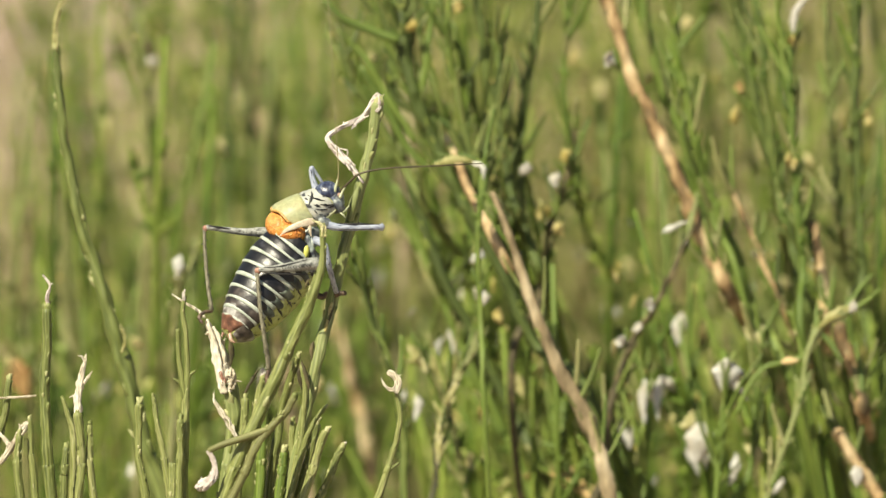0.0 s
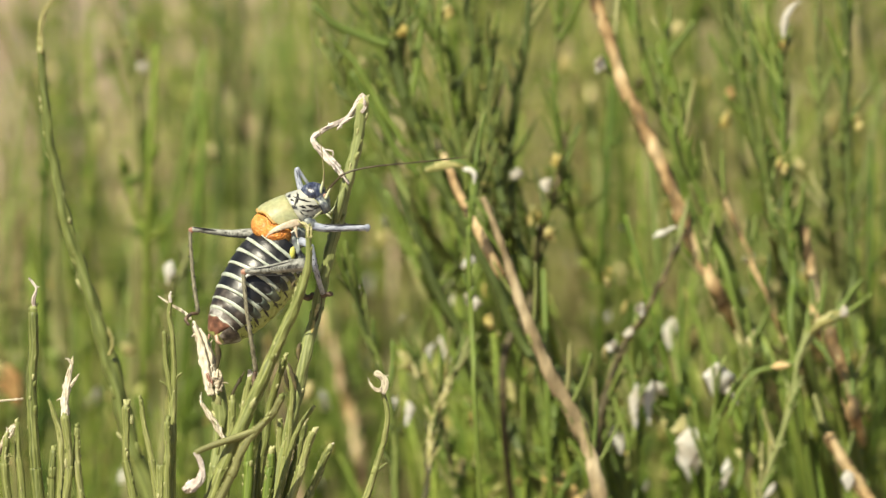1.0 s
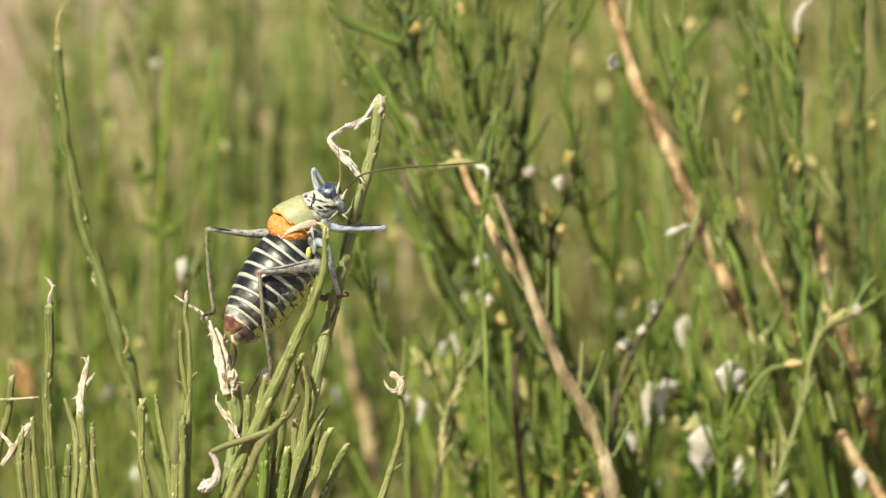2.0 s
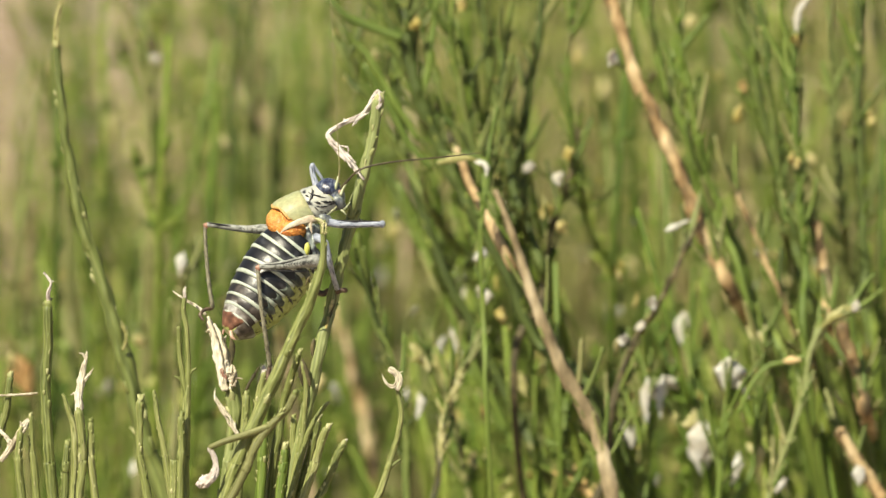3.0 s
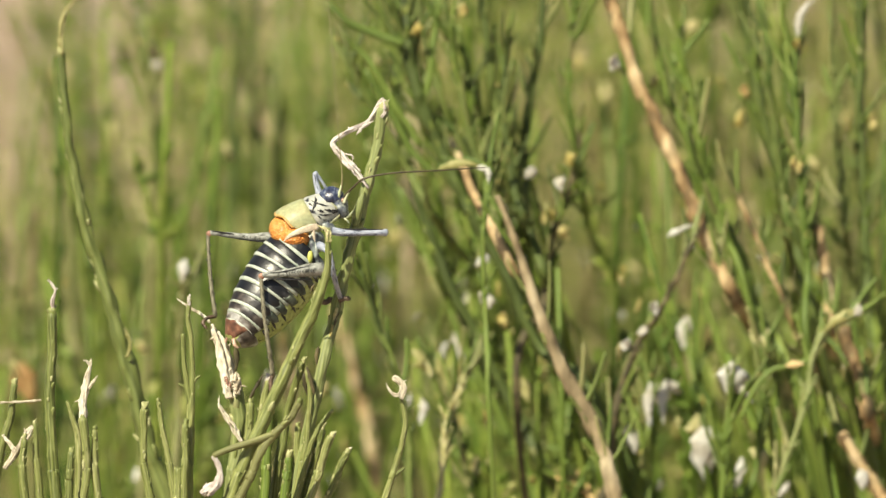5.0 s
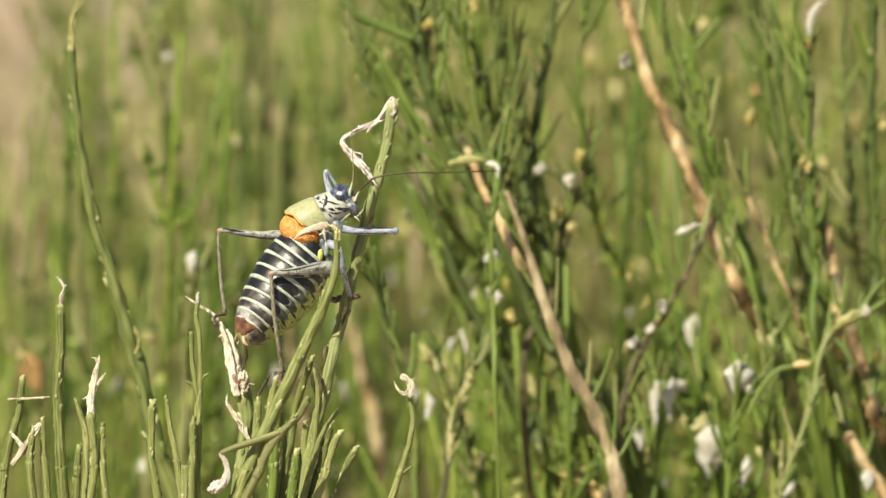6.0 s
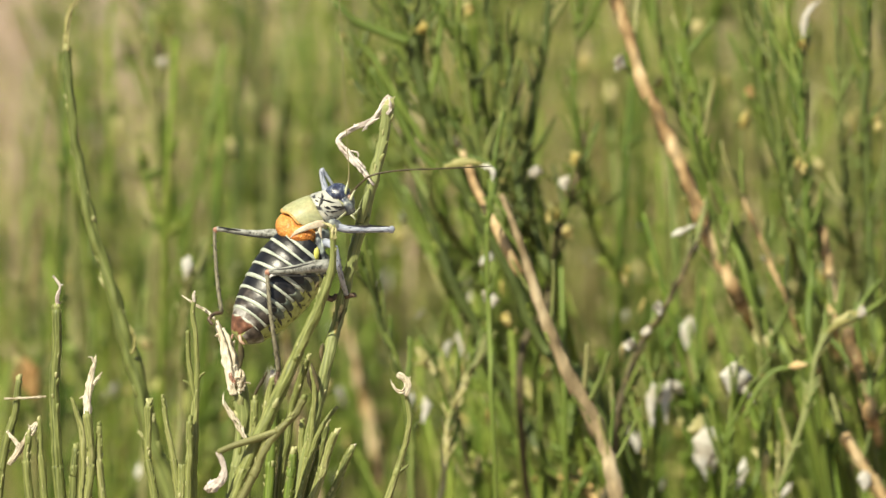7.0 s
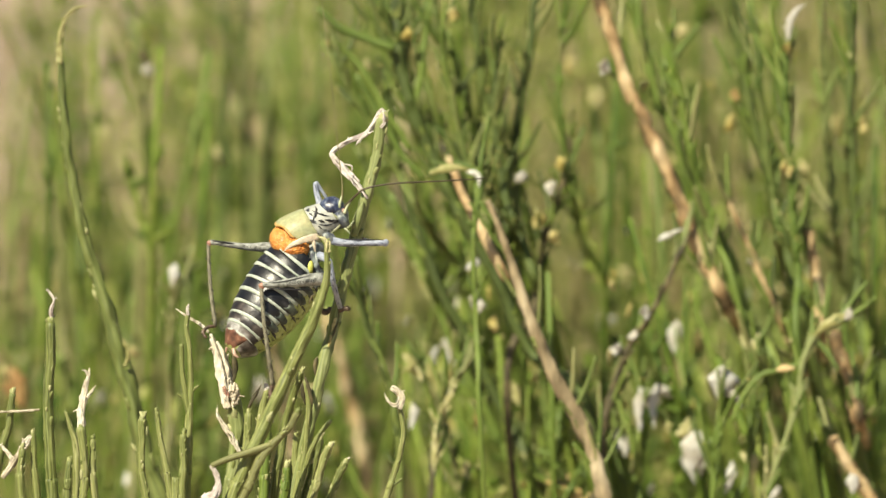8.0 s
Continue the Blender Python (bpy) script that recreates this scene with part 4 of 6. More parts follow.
shoot([(-22.8, -19.2, 0.0), (-22.2, -22.7, 0.0), (-22.6, -27.3, 0.0), (-23.3, -32.7, 0.0), (-24.6, -40.2, 0.0)], [0.36, 0.46, 0.55, 0.64], (-0.03, 0.01, -0.02), LBL, seed=8,
      husks=[([(-22.8, -18.1, -1.0), (-22.2, -19.9, -1.0), (-21.7, -21.8, -1.0), (-21.6, -22.7, -1.0)], 0.55)])
shoot([(-18.9, -25.5, -2.0), (-20.7, -27.7, -2.0), (-22.1, -30.8, -2.0), (-23.6, -36.3, -2.0), (-24.7, -40.1, -2.0)], [0.36, 0.46, 0.55], (-0.03, -0.01, -0.02), LBL, seed=9)
shoot([(-18.7, -29.3, -4.0), (-19.9, -32.2, -4.0), (-21.2, -36.3, -4.0), (-22.3, -40.0, -4.0)], [0.64, 0.73, 0.73], (-0.02, -0.03, -0.02), LBL, seed=10)
shoot([(-16.3, -32.0, -3.0), (-17.2, -34.0, -3.0), (-18.5, -37.1, -3.0), (-19.8, -40.0, -3.0)], [0.64, 0.64, 0.64], (-0.015, -0.02, -0.02), LBL, seed=11,
      dry=[([(-16.4, -32.1, -3.0), (-16.0, -31.3, -3.0), (-15.4, -31.0, -3.0)], [0.36, 0.27, 0.14], STRAW, "frayed tip")])
shoot([(-20.5, -28.4, 2.0), (-21.5, -32.5, 2.0), (-22.5, -36.8, 2.0), (-23.4, -40.3, 2.0)], [0.73, 0.73, 0.73], (-0.025, 0.02, -0.02), LBL, seed=12)
shoot([(-7.5, -23.1, 0.0), (-7.0, -25.6, 0.0), (-7.1, -28.4, 0.0), (-7.9, -32.0, 0.0), (-9.1, -36.0, 0.0), (-10.6, -40.2, 0.0)], [0.36, 0.46, 0.50, 0.59], (0.0, 0.0, -0.02), "slender broom shoot with a white curled loop at its tip", seed=13,
      dry=[([(-7.5, -23.2, -1.0), (-7.1, -21.4, -1.0), (-7.9, -20.0, -1.0), (-8.7, -19.9, -1.0), (-7.6, -21.0, -1.0), (-7.9, -22.5, -1.0), (-9.2, -22.3, -1.0), (-10.0, -20.7, -1.0)], [0.46, 0.46, 0.41, 0.46, 0.46, 0.36, 0.18], STRAW, "white curled dry tip")], twigs=[([(-7.1, -34.5, 0.0), (-7.9, -35.1, 0.0), (-9.1, -36.0, 0.0)], [0.18, 0.27, 0.36])])
shoot([(-24.3, -28.0, 1.0), (-24.6, -32.8, 1.0), (-25.4, -37.3, 1.0), (-25.9, -40.3, 1.0)], [0.55, 0.55, 0.64], (-0.032, 0.0, -0.02), LBL, seed=14)
shoot([(-25.7, -32.7, 0.0), (-26.1, -36.4, 0.0), (-26.4, -40.2, 0.0)], [0.64, 0.73, 0.73], (-0.034, 0.0, -0.02), LBL, seed=15, material=GREEN_SHADE)
shoot([(-28.7, -23.7, 2.0), (-29.1, -29.2, 2.0), (-29.4, -34.7, 2.0), (-29.8, -40.3, 2.0)], [0.73, 0.82, 0.91], (-0.04, 0.05, -0.02), LBL, seed=16, material=GREEN_SHADE)
shoot([(-63.9, -9.8, 0.0), (-64.0, -15.4, 0.0), (-64.2, -22.7, 0.0), (-64.0, -30.0, 0.0), (-63.4, -36.4, 0.0), (-63.0, -40.2, 0.0)], [0.82, 0.87, 0.91, 1.00], (-0.085, 0.0, -0.02), "tall broom shoot with a thin withered tip", seed=17, buds=8,
      dry=[([(-63.8, -9.8, 0.0), (-63.8, -7.4, 0.0), (-63.4, -5.9, 0.0), (-64.2, -4.6, 0.0), (-64.7, -4.3, 0.0)], [0.46, 0.36, 0.27, 0.18, 0.09], STRAW_PINK, "thin withered grey tip")])
shoot([(-58.7, -26.7, -1.0), (-58.4, -31.8, -1.0), (-58.5, -36.3, -1.0), (-58.8, -40.1, -1.0)], [0.73, 0.73, 0.82], (-0.08, -0.01, -0.02), "broom shoot with a bleached pointed dry tip", seed=18,
      dry=[([(-58.7, -27.0, -1.0), (-58.8, -24.0, -1.0), (-58.3, -21.0, -1.0), (-57.7, -18.1, -1.0), (-57.5, -16.8, -1.0)], [0.73, 0.82, 0.73, 0.36, 0.14], STRAW, "bleached pointed dry leaf"), ([(-57.8, -21.7, -2.0), (-57.1, -20.6, -2.0), (-56.4, -19.6, -2.0)], [0.27, 0.27, 0.09], STRAW, "")])
shoot([(-66.7, 34.7, 45.0), (-66.4, 28.3, 45.0), (-65.7, 21.5, 45.0), (-64.4, 14.1, 45.0), (-62.6, 6.7, 45.0), (-60.6, -0.5, 45.0), (-58.7, -7.6, 45.0), (-56.5, -14.9, 45.0), (-54.5, -21.7, 45.0), (-52.9, -28.1, 45.0), (-51.2, -34.9, 45.0), (-48.6, -42.9, 45.0)], [0.62, 0.82, 1.06, 1.3, 1.5, 1.65], (-0.09, 0.03, -0.02),
      "long arching broom shoot with a yellowed hooked tip", seed=19, buds=26, material=WEATHERED, rough=0.45,
      dry=[([(-66.7, 34.3, 45.0), (-66.6, 38.3, 45.0), (-65.9, 41.4, 45.0), (-64.3, 43.5, 45.0), (-61.7, 44.3, 45.0)], [0.64, 0.55, 0.46, 0.36, 0.27], NODE, "yellowed hooked tip"), ([(-55.1, -17.7, 43.0), (-54.5, -16.0, 43.0), (-54.8, -14.3, 43.0), (-55.5, -12.9, 43.0)], [0.36, 0.36, 0.36, 0.18], NODE, "curled dry leaf")])
shoot([(-49.2, -25.2, 4.0), (-49.4, -28.5, 4.0), (-49.3, -33.8, 4.0), (-48.2, -40.4, 4.0)], [0.73, 0.55, 0.64, 0.73], (-0.075, 0.02, -0.02), LBL, seed=20)
shoot([(-46.9, -23.9, 2.0), (-46.2, -28.4, 2.0), (-45.2, -33.9, 2.0), (-44.1, -40.3, 2.0)], [0.36, 0.46, 0.55, 0.64], (-0.07, 0.01, -0.02), LBL, seed=21)
shoot([(-41.8, -7.2, 0.0), (-42.1, -10.1, 0.0), (-41.4, -13.4, 0.0), (-41.1, -17.2, 0.0), (-41.4, -22.7, 0.0), (-41.6, -27.3, 0.0), (-41.8, -33.6, 0.0), (-42.1, -40.2, 0.0)], [0.36, 0.41, 0.46, 0.73, 0.91], (-0.065, 0.0, -0.02), "thin forked broom shoot with tan withered tips", seed=22, buds=11,
      twigs=[([(-42.8, -13.0, 0.0), (-42.7, -16.5, 0.0), (-42.3, -20.1, 0.0), (-41.6, -24.2, 0.0)], [0.36, 0.36, 0.46, 0.46]), ([(-40.0, -19.7, 0.0), (-40.8, -20.3, 0.0), (-41.3, -21.4, 0.0)], [0.18, 0.23, 0.27]), ([(-43.4, -21.0, 0.0), (-42.5, -21.6, 0.0), (-41.8, -22.7, 0.0)], [0.23, 0.23, 0.27])],
      dry=[([(-41.7, -8.3, -1.0), (-41.8, -7.2, -1.0), (-41.6, -6.5, -1.0)], [0.27, 0.27, 0.14], STRAW_PINK, "pale dry tip")])
shoot([(-42.2, -27.5, -2.0), (-42.4, -32.6, -2.0), (-42.5, -40.1, -2.0)], [0.55, 0.64, 0.73], (-0.064, -0.01, -0.02), LBL, seed=23)
shoot([(-43.4, -35.5, -2.0), (-43.6, -40.1, -2.0)], [0.64, 0.73], (-0.067, -0.01, -0.02), LBL, seed=24)
shoot([(-61.6, -24.2, 2.0), (-60.6, -26.8, 2.0), (-59.8, -30.1, 2.0), (-59.8, -40.3, 2.0)], [0.27, 0.46, 0.64, 0.73], (-0.082, 0.01, -0.02), LBL, seed=25)
shoot([(-57.0, -28.4, 0.0), (-56.9, -34.2, 0.0), (-56.3, -40.2, 0.0)], [0.46, 0.64, 0.73], (-0.078, 0.0, -0.02), LBL, seed=26)
shoot([(-60.5, -31.9, -3.0), (-60.8, -36.2, -3.0), (-61.0, -40.0, -3.0)], [0.55, 0.64, 0.64], (-0.081, -0.02, -0.02), LBL, seed=27)
shoot([(-66.7, -27.4, 0.0), (-66.5, -32.7, 0.0), (-65.8, -40.2, 0.0)], [0.36, 0.55, 0.73], (-0.09, 0.0, -0.02), LBL, seed=28)
shoot([(-68.2, -29.9, -2.0), (-68.4, -34.4, -2.0), (-68.0, -40.1, -2.0)], [0.55, 0.64, 0.73], (-0.092, -0.01, -0.02), LBL, seed=29)
shoot([(-70.3, -21.2, 3.0), (-70.7, -24.8, 3.0), (-71.8, -29.6, 3.0), (-73.1, -35.6, 3.0), (-73.6, -40.4, 3.0)], [0.55, 0.64, 0.73, 0.73], (-0.1, 0.0, -0.02), "broom shoot beside white dry flower scraps", seed=30,
      dry=[([(-71.5, -34.7, 0.0), (-69.6, -31.8, 0.0), (-67.8, -29.1, 0.0), (-66.9, -27.6, 0.0)], [0.55, 0.73, 0.82, 0.36], STRAW, "white dry flower scrap"), ([(-69.6, -32.0, 0.0), (-70.9, -30.5, 0.0), (-72.0, -29.3, 0.0)], [0.46, 0.36, 0.27], STRAW, ""),
           ([(-72.6, -24.1, 2.0), (-68.9, -24.0, 2.0), (-65.8, -23.7, 2.0)], [0.18, 0.23, 0.18], STRAW, "thin white stalk")])
shoot([(-23.6, -23.5, -14.0), (-25.0, -25.8, -14.0), (-27.0, -27.8, -14.0), (-29.6, -31.2, -14.0), (-31.6, -35.6, -14.0), (-33.4, -39.4, -14.0)], [0.6, 0.62, 0.72, 0.75], (-0.04, -0.06, -0.02), "bent broom twig with a hanging pale dry flower", seed=7, buds=14, material=OLIVE,
      twigs=[([(-37.1, -31.9, -14.0), (-33.9, -30.6, -14.0), (-30.7, -29.6, -14.0), (-27.7, -28.5, -14.0)], [0.42, 0.52, 0.58, 0.6])],
      dry=[([(-37.0, -31.8, -14.0), (-36.1, -34.0, -14.0), (-36.4, -36.2, -14.0), (-38.7, -38.1, -14.0)], [0.55, 0.55, 1.00, 1.28], STRAW_PINK, "hanging pinkish white dry flower")])

# ---- branches of the broom behind ----


def stalk_mesh(name, lines, material, sides=6):
    """One mesh of tapered stalks; lines: (places, first radius, last radius)."""
    verts, faces = [], []
    for line, r0, r1 in lines:
        base, last = len(verts), len(line) - 1
        for i, p in enumerate(line):
            t = (line[min(i + 1, last)] - line[max(i - 1, 0)]).normalized()
            u = t.orthogonal().normalized()
            w = t.cross(u)
            r = r0 + (r1 - r0) * i / last
            verts += [p + (u * math.cos(6.2832 * k / sides) + w * math.sin(6.2832 * k / sides)) * r for k in range(sides)]
        for i in range(last):
            for k in range(sides):
                x, y = base + i * sides + k, base + i * sides + (k + 1) % sides
                faces.append((x, y, y + sides, x + sides))
        faces.append(tuple(range(base + sides * last, base + sides * (last + 1))))
    me = bpy.data.meshes.new(name)
    me.from_pydata([tuple(v) for v in verts], [], faces)
    me.polygons.foreach_set("use_smooth", [True] * len(me.polygons))
    me.materials.append(material)
    return new(name, me)


def branch(ctrl, r, foot, material, label, twigs=(), scraps=(), seed=1, buds=6, bud_mat=None, category="branch", sprays=15, further=0.0):
    """A woody or green branch of the bush behind: stem down to the ground, side twigs, short leaves, buds, dry scraps.
    further: millimetres by which the whole branch stands deeper in the thicket, grown to suit."""
    rng = random.Random(seed * 7 + 3)
    if further:
        def back(c):
            return [tuple(Vector((x, y, 0)) * ((680 + z + further) / (680 + z)) + Vector((0, 0, z + further))) for x, y, z in c]
        k = (680 + ctrl[0][2] + further) / (680 + ctrl[0][2])
        r = [x * k for x in r]
        scraps = [(back(c), w * k, m, lab) for c, w, m, lab in scraps]
        ctrl, foot = back(ctrl), (foot[0] * k, foot[1] + further * MM, foot[2])
    base = Vector(foot)
    ob = thing("broom_branch", base, label, category, "branches of the broom behind")
    line = [p - base for p in to_ground([at(p) for p in ctrl], base, 0.15, 0.04)]
    n = len(ctrl)
    shown = list(r)
    rr = [blend(shown, i / (n - 1)) * MM for i in range(n)] + [shown[-1] * MM * k for k in (1.02, 1.1, 1.2, 1.3)]
    bm = bmesh.new()
    woody = material in (ORANGE_BARK, GREY_BARK)
    tube(bm, line, rr, 10, n * 12 + 14, 0.05, wobble=0.15 if woody else 0.3, rough=0.6 if woody else 0.4, seed=seed)
    part("stem", bm, material, ob)
    seen = glide(line[:n], 40)
    if not woody:
        lines = []
        for k in range(34):
            s = rng.uniform(0, 38.9)
            p = seen[int(s)].lerp(seen[int(s) + 1], s % 1)
            tan = (seen[int(s)] - seen[int(s) + 1]).normalized()
            w = (tan + Vector((rng.gauss(0, 0.55), rng.gauss(-0.1, 0.45), 0.1))).normalized()
            d = rng.uniform(0.001, 0.0032)
            q = p + w * d + Vector((rng.gauss(0, 0.2), rng.gauss(0, 0.2), 0.25)) * d
            lines.append(([p, p.lerp(q, 0.5) + tan * d * -0.1, q], rng.uniform(0.35, 0.6) * MM, 0.18 * MM))
        stalk_mesh("short_leaves", lines, material if rng.random() < 0.5 else NEAR_GREEN, 4).parent = ob
    buds_on(ob, seen, [x * MM * 0.9 for x in shown], buds, rng, bud_mat or NODE)
    for k in range(sprays):
        i = rng.randint(2, 26 if material == DARK_OLIVE else 38)
        p = seen[i]
        way = ((seen[i - 2] - seen[i + 2]).normalized() * 1.1 + Vector((rng.gauss(0, 0.6), rng.gauss(0.2, 0.45), 0.45))).normalized()
        d = rng.uniform(0.003, 0.011)
        arc = Vector((rng.gauss(0, 0.2), rng.gauss(0, 0.2), 0.5)) * d * 0.35
        r0 = rng.uniform(0.3, 0.6) * MM
        q = [p, p + way * d * 0.35, p + way * d * 0.7 + arc * 0.4, p + way * d + arc]
        bm = bmesh.new()
        tube(bm, q, [r0, r0 * 0.95, r0 * 0.85, r0 * 0.6], 6, 10, 0.08, wobble=0.3, seed=seed + k)
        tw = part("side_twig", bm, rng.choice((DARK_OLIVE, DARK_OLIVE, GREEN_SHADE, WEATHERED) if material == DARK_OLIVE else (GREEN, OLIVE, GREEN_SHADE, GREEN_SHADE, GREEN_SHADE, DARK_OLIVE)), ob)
        buds_on(tw, q, r0, rng.randint(0, 3), rng, rng.choice((NODE, GREEN, YELLOW)))
    for c, rad, m in twigs:
        bm = bmesh.new()
        q = [at(p) - base for p in c]
        tube(bm, q, [x * MM for x in rad], 8, len(c) * 6, 0.05, wobble=0.4, rough=0.15, seed=seed)
        tw = part("side_twig", bm, m, ob)
        buds_on(tw, glide(q, 20), [x * MM * 0.8 for x in rad], 4, rng, bud_mat or NODE)
    for c, w, m, lab in scraps:
        bm = bmesh.new()
        q = [at(p) - base for p in c]
        if len(q) == 1:
            roots = []
            for _ in range(3):
                way = Vector((rng.gauss(0, 0.5), rng.gauss(0, 0.5), rng.choice((-1, 1)) * rng.uniform(0.5, 1))).normalized() * w * MM
                bow = Vector((rng.gauss(0, 0.3), rng.gauss(0, 0.3), 0)) * w * MM
                roots.append(tube(bm, [q[0] - way * 0.3, q[0] + way * 0.4 + bow, q[0] + way * 1.7], [w * 0.35 * MM, w * 0.95 * MM, w * 0.15 * MM], 8, 8, 0.1, flat=0.3, rough=1.1, seed=seed + q[0].x * 900))
            bmesh.ops.pointmerge(bm, verts=roots, merge_co=q[0])
        else:
            tube(bm, q, [w * 0.35 * MM, w * 1.25 * MM, w * 0.85 * MM, w * 0.15 * MM], 9, 14, 0.1, flat=0.18, rough=0.7, wobble=0.5, seed=seed)
        part("dry_scrap", bm, m, ob, lab)
    return ob


WH = "whitish dry flower scrap"
YL = "yellow withered leaf"
branch([(29.3, 47.6, 90.0), (31.8, 40.4, 90.0), (34.5, 32.1, 90.0), (37.4, 25.4, 90.0), (40.5, 18.5, 90.0), (43.6, 11.5, 90.0), (46.2, 4.7, 90.0), (48.9, -1.4, 90.0), (51.8, -7.1, 90.0), (55.4, -12.1, 102.0), (62.9, -18.1, 170.0), (70.6, -23.6, 250.0)], [1.05, 1.25, 1.3, 1.3, 1.2], (0.44, 0.42, -0.02), ORANGE_BARK,
       "orange-brown bare broom branch with dark joints", scraps=[([(31.0, 34.8, 89.0)], 1.19, PETAL, WH)], seed=1, buds=8, bud_mat=BROWN, sprays=26)
branch([(36.6, 48.5, 105.0), (38.7, 36.9, 105.0), (41.5, 28.5, 105.0), (45.0, 20.1, 105.0), (49.0, 11.2, 105.0), (53.3, 1.2, 105.0), (57.5, -10.9, 105.0)], [0.91, 1.00, 1.19], (0.22, 0.28, -0.02), GREEN_SHADE, "dull green leaning broom branch", seed=2,
       twigs=[([(48.6, 43.3, 105.0), (45.4, 39.0, 105.0), (41.7, 34.8, 105.0)], [0.46, 0.55, 0.64], GREEN_SHADE)], scraps=[([(38.3, 31.6, 104.0)], 0.82, NODE, "")])
branch([(8.9, 10.2, 72.0), (12.2, 1.1, 72.0), (15.7, -9.0, 72.0), (20.3, -20.6, 72.0), (25.3, -29.6, 72.0), (28.6, -39.2, 72.0), (30.3, -46.3, 72.0)], [0.4, 1.05, 1.25, 1.4], (0.12, 0.16, -0.02), GREY_BARK, "grey-tan woody broom branch", seed=3, further=-10, sprays=22, bud_mat=BROWN,
       twigs=[([(-6.0, 29.0, 140.0), (-2.6, 25.0, 128.0), (0.8, 20.4, 112.0), (2.6, 15.4, 78.0), (5.3, 9.4, 72.0), (8.4, 3.4, 69.0), (12.2, -3.9, 69.0)], [0.25, 0.5, 0.7, 0.9, 1.0], ORANGE_BARK)],
       scraps=[([(7.4, -8.3, 99.0)], 1.28, PETAL, WH), ([(10.5, -12.4, 99.0)], 0.91, YELLOW, YL), ([(6.4, -1.5, 99.0)], 1.00, PETAL, WH), ([(-5.0, -20.2, 99.0)], 1.2, NODE, "pale dry tuft"),
               ([(15.2, 14.7, 99.0)], 0.82, PETAL, WH)])
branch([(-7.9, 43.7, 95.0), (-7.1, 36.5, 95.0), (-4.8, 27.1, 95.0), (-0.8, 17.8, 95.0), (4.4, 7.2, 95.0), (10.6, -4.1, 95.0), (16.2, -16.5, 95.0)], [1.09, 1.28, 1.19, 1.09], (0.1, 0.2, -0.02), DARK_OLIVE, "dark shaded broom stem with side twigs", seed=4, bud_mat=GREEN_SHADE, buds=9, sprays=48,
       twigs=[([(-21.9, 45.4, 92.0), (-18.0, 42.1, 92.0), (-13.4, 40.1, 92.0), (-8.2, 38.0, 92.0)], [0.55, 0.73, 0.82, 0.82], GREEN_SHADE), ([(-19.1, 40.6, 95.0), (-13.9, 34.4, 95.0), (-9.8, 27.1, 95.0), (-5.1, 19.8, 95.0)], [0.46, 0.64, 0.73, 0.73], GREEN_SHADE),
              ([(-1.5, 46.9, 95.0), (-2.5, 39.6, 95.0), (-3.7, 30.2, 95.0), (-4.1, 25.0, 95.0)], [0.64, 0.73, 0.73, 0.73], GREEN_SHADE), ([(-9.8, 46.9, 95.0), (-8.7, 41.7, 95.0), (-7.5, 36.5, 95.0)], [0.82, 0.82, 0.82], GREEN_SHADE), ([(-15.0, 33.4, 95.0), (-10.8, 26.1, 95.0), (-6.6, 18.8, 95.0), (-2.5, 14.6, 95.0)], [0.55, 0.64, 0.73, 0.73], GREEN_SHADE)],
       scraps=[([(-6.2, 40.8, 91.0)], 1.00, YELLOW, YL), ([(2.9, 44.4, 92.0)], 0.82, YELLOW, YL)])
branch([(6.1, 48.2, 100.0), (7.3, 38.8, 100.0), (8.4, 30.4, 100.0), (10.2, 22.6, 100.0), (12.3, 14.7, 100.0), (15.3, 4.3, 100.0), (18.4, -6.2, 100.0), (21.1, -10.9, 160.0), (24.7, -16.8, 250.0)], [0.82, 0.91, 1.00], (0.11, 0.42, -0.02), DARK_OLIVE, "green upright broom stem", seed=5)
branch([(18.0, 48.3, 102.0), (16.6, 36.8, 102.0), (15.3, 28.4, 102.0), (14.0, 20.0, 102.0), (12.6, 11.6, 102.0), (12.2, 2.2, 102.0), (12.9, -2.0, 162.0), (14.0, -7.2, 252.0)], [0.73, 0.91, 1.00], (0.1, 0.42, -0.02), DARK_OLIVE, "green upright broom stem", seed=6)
branch([(24.5, 23.6, 100.0), (23.6, 17.4, 100.0), (22.4, 11.6, 100.0), (20.5, 6.4, 100.0), (18.6, 0.1, 100.0), (17.9, -8.3, 100.0)], [0.64, 0.64, 0.73], (0.12, 0.22, -0.02), BROWN, "dark twig with yellow and white buds", seed=7, bud_mat=YELLOW, buds=8,
       scraps=[([(22.5, 17.2, 98.0)], 0.91, YELLOW, YL), ([(21.0, 12.4, 98.0)], 1.00, PETAL, WH), ([(18.6, 6.6, 98.0)], 1.09, YELLOW, YL), ([(22.0, 4.3, 98.0)], 1.19, YELLOW, YL)])
branch([(64.0, 39.3, 90.0), (63.6, 32.1, 90.0), (63.8, 23.8, 90.0), (64.4, 15.6, 90.0), (64.8, 7.3, 90.0), (65.7, -3.0, 90.0)], [0.55, 0.64, 0.73], (0.2, 0.2, -0.02), GREEN_SHADE, "slim broom stem with a white hooked tip", seed=9, bud_mat=YELLOW,
       scraps=[([(63.9, 39.1, 90.0), (64.2, 42.4, 90.0), (65.4, 44.7, 90.0), (67.3, 46.1, 90.0)], 0.55, PETAL, WH), ([(63.6, 16.2, 88.0)], 1.09, YELLOW, YL), ([(63.4, 38.0, 88.0)], 0.82, YELLOW, YL)])
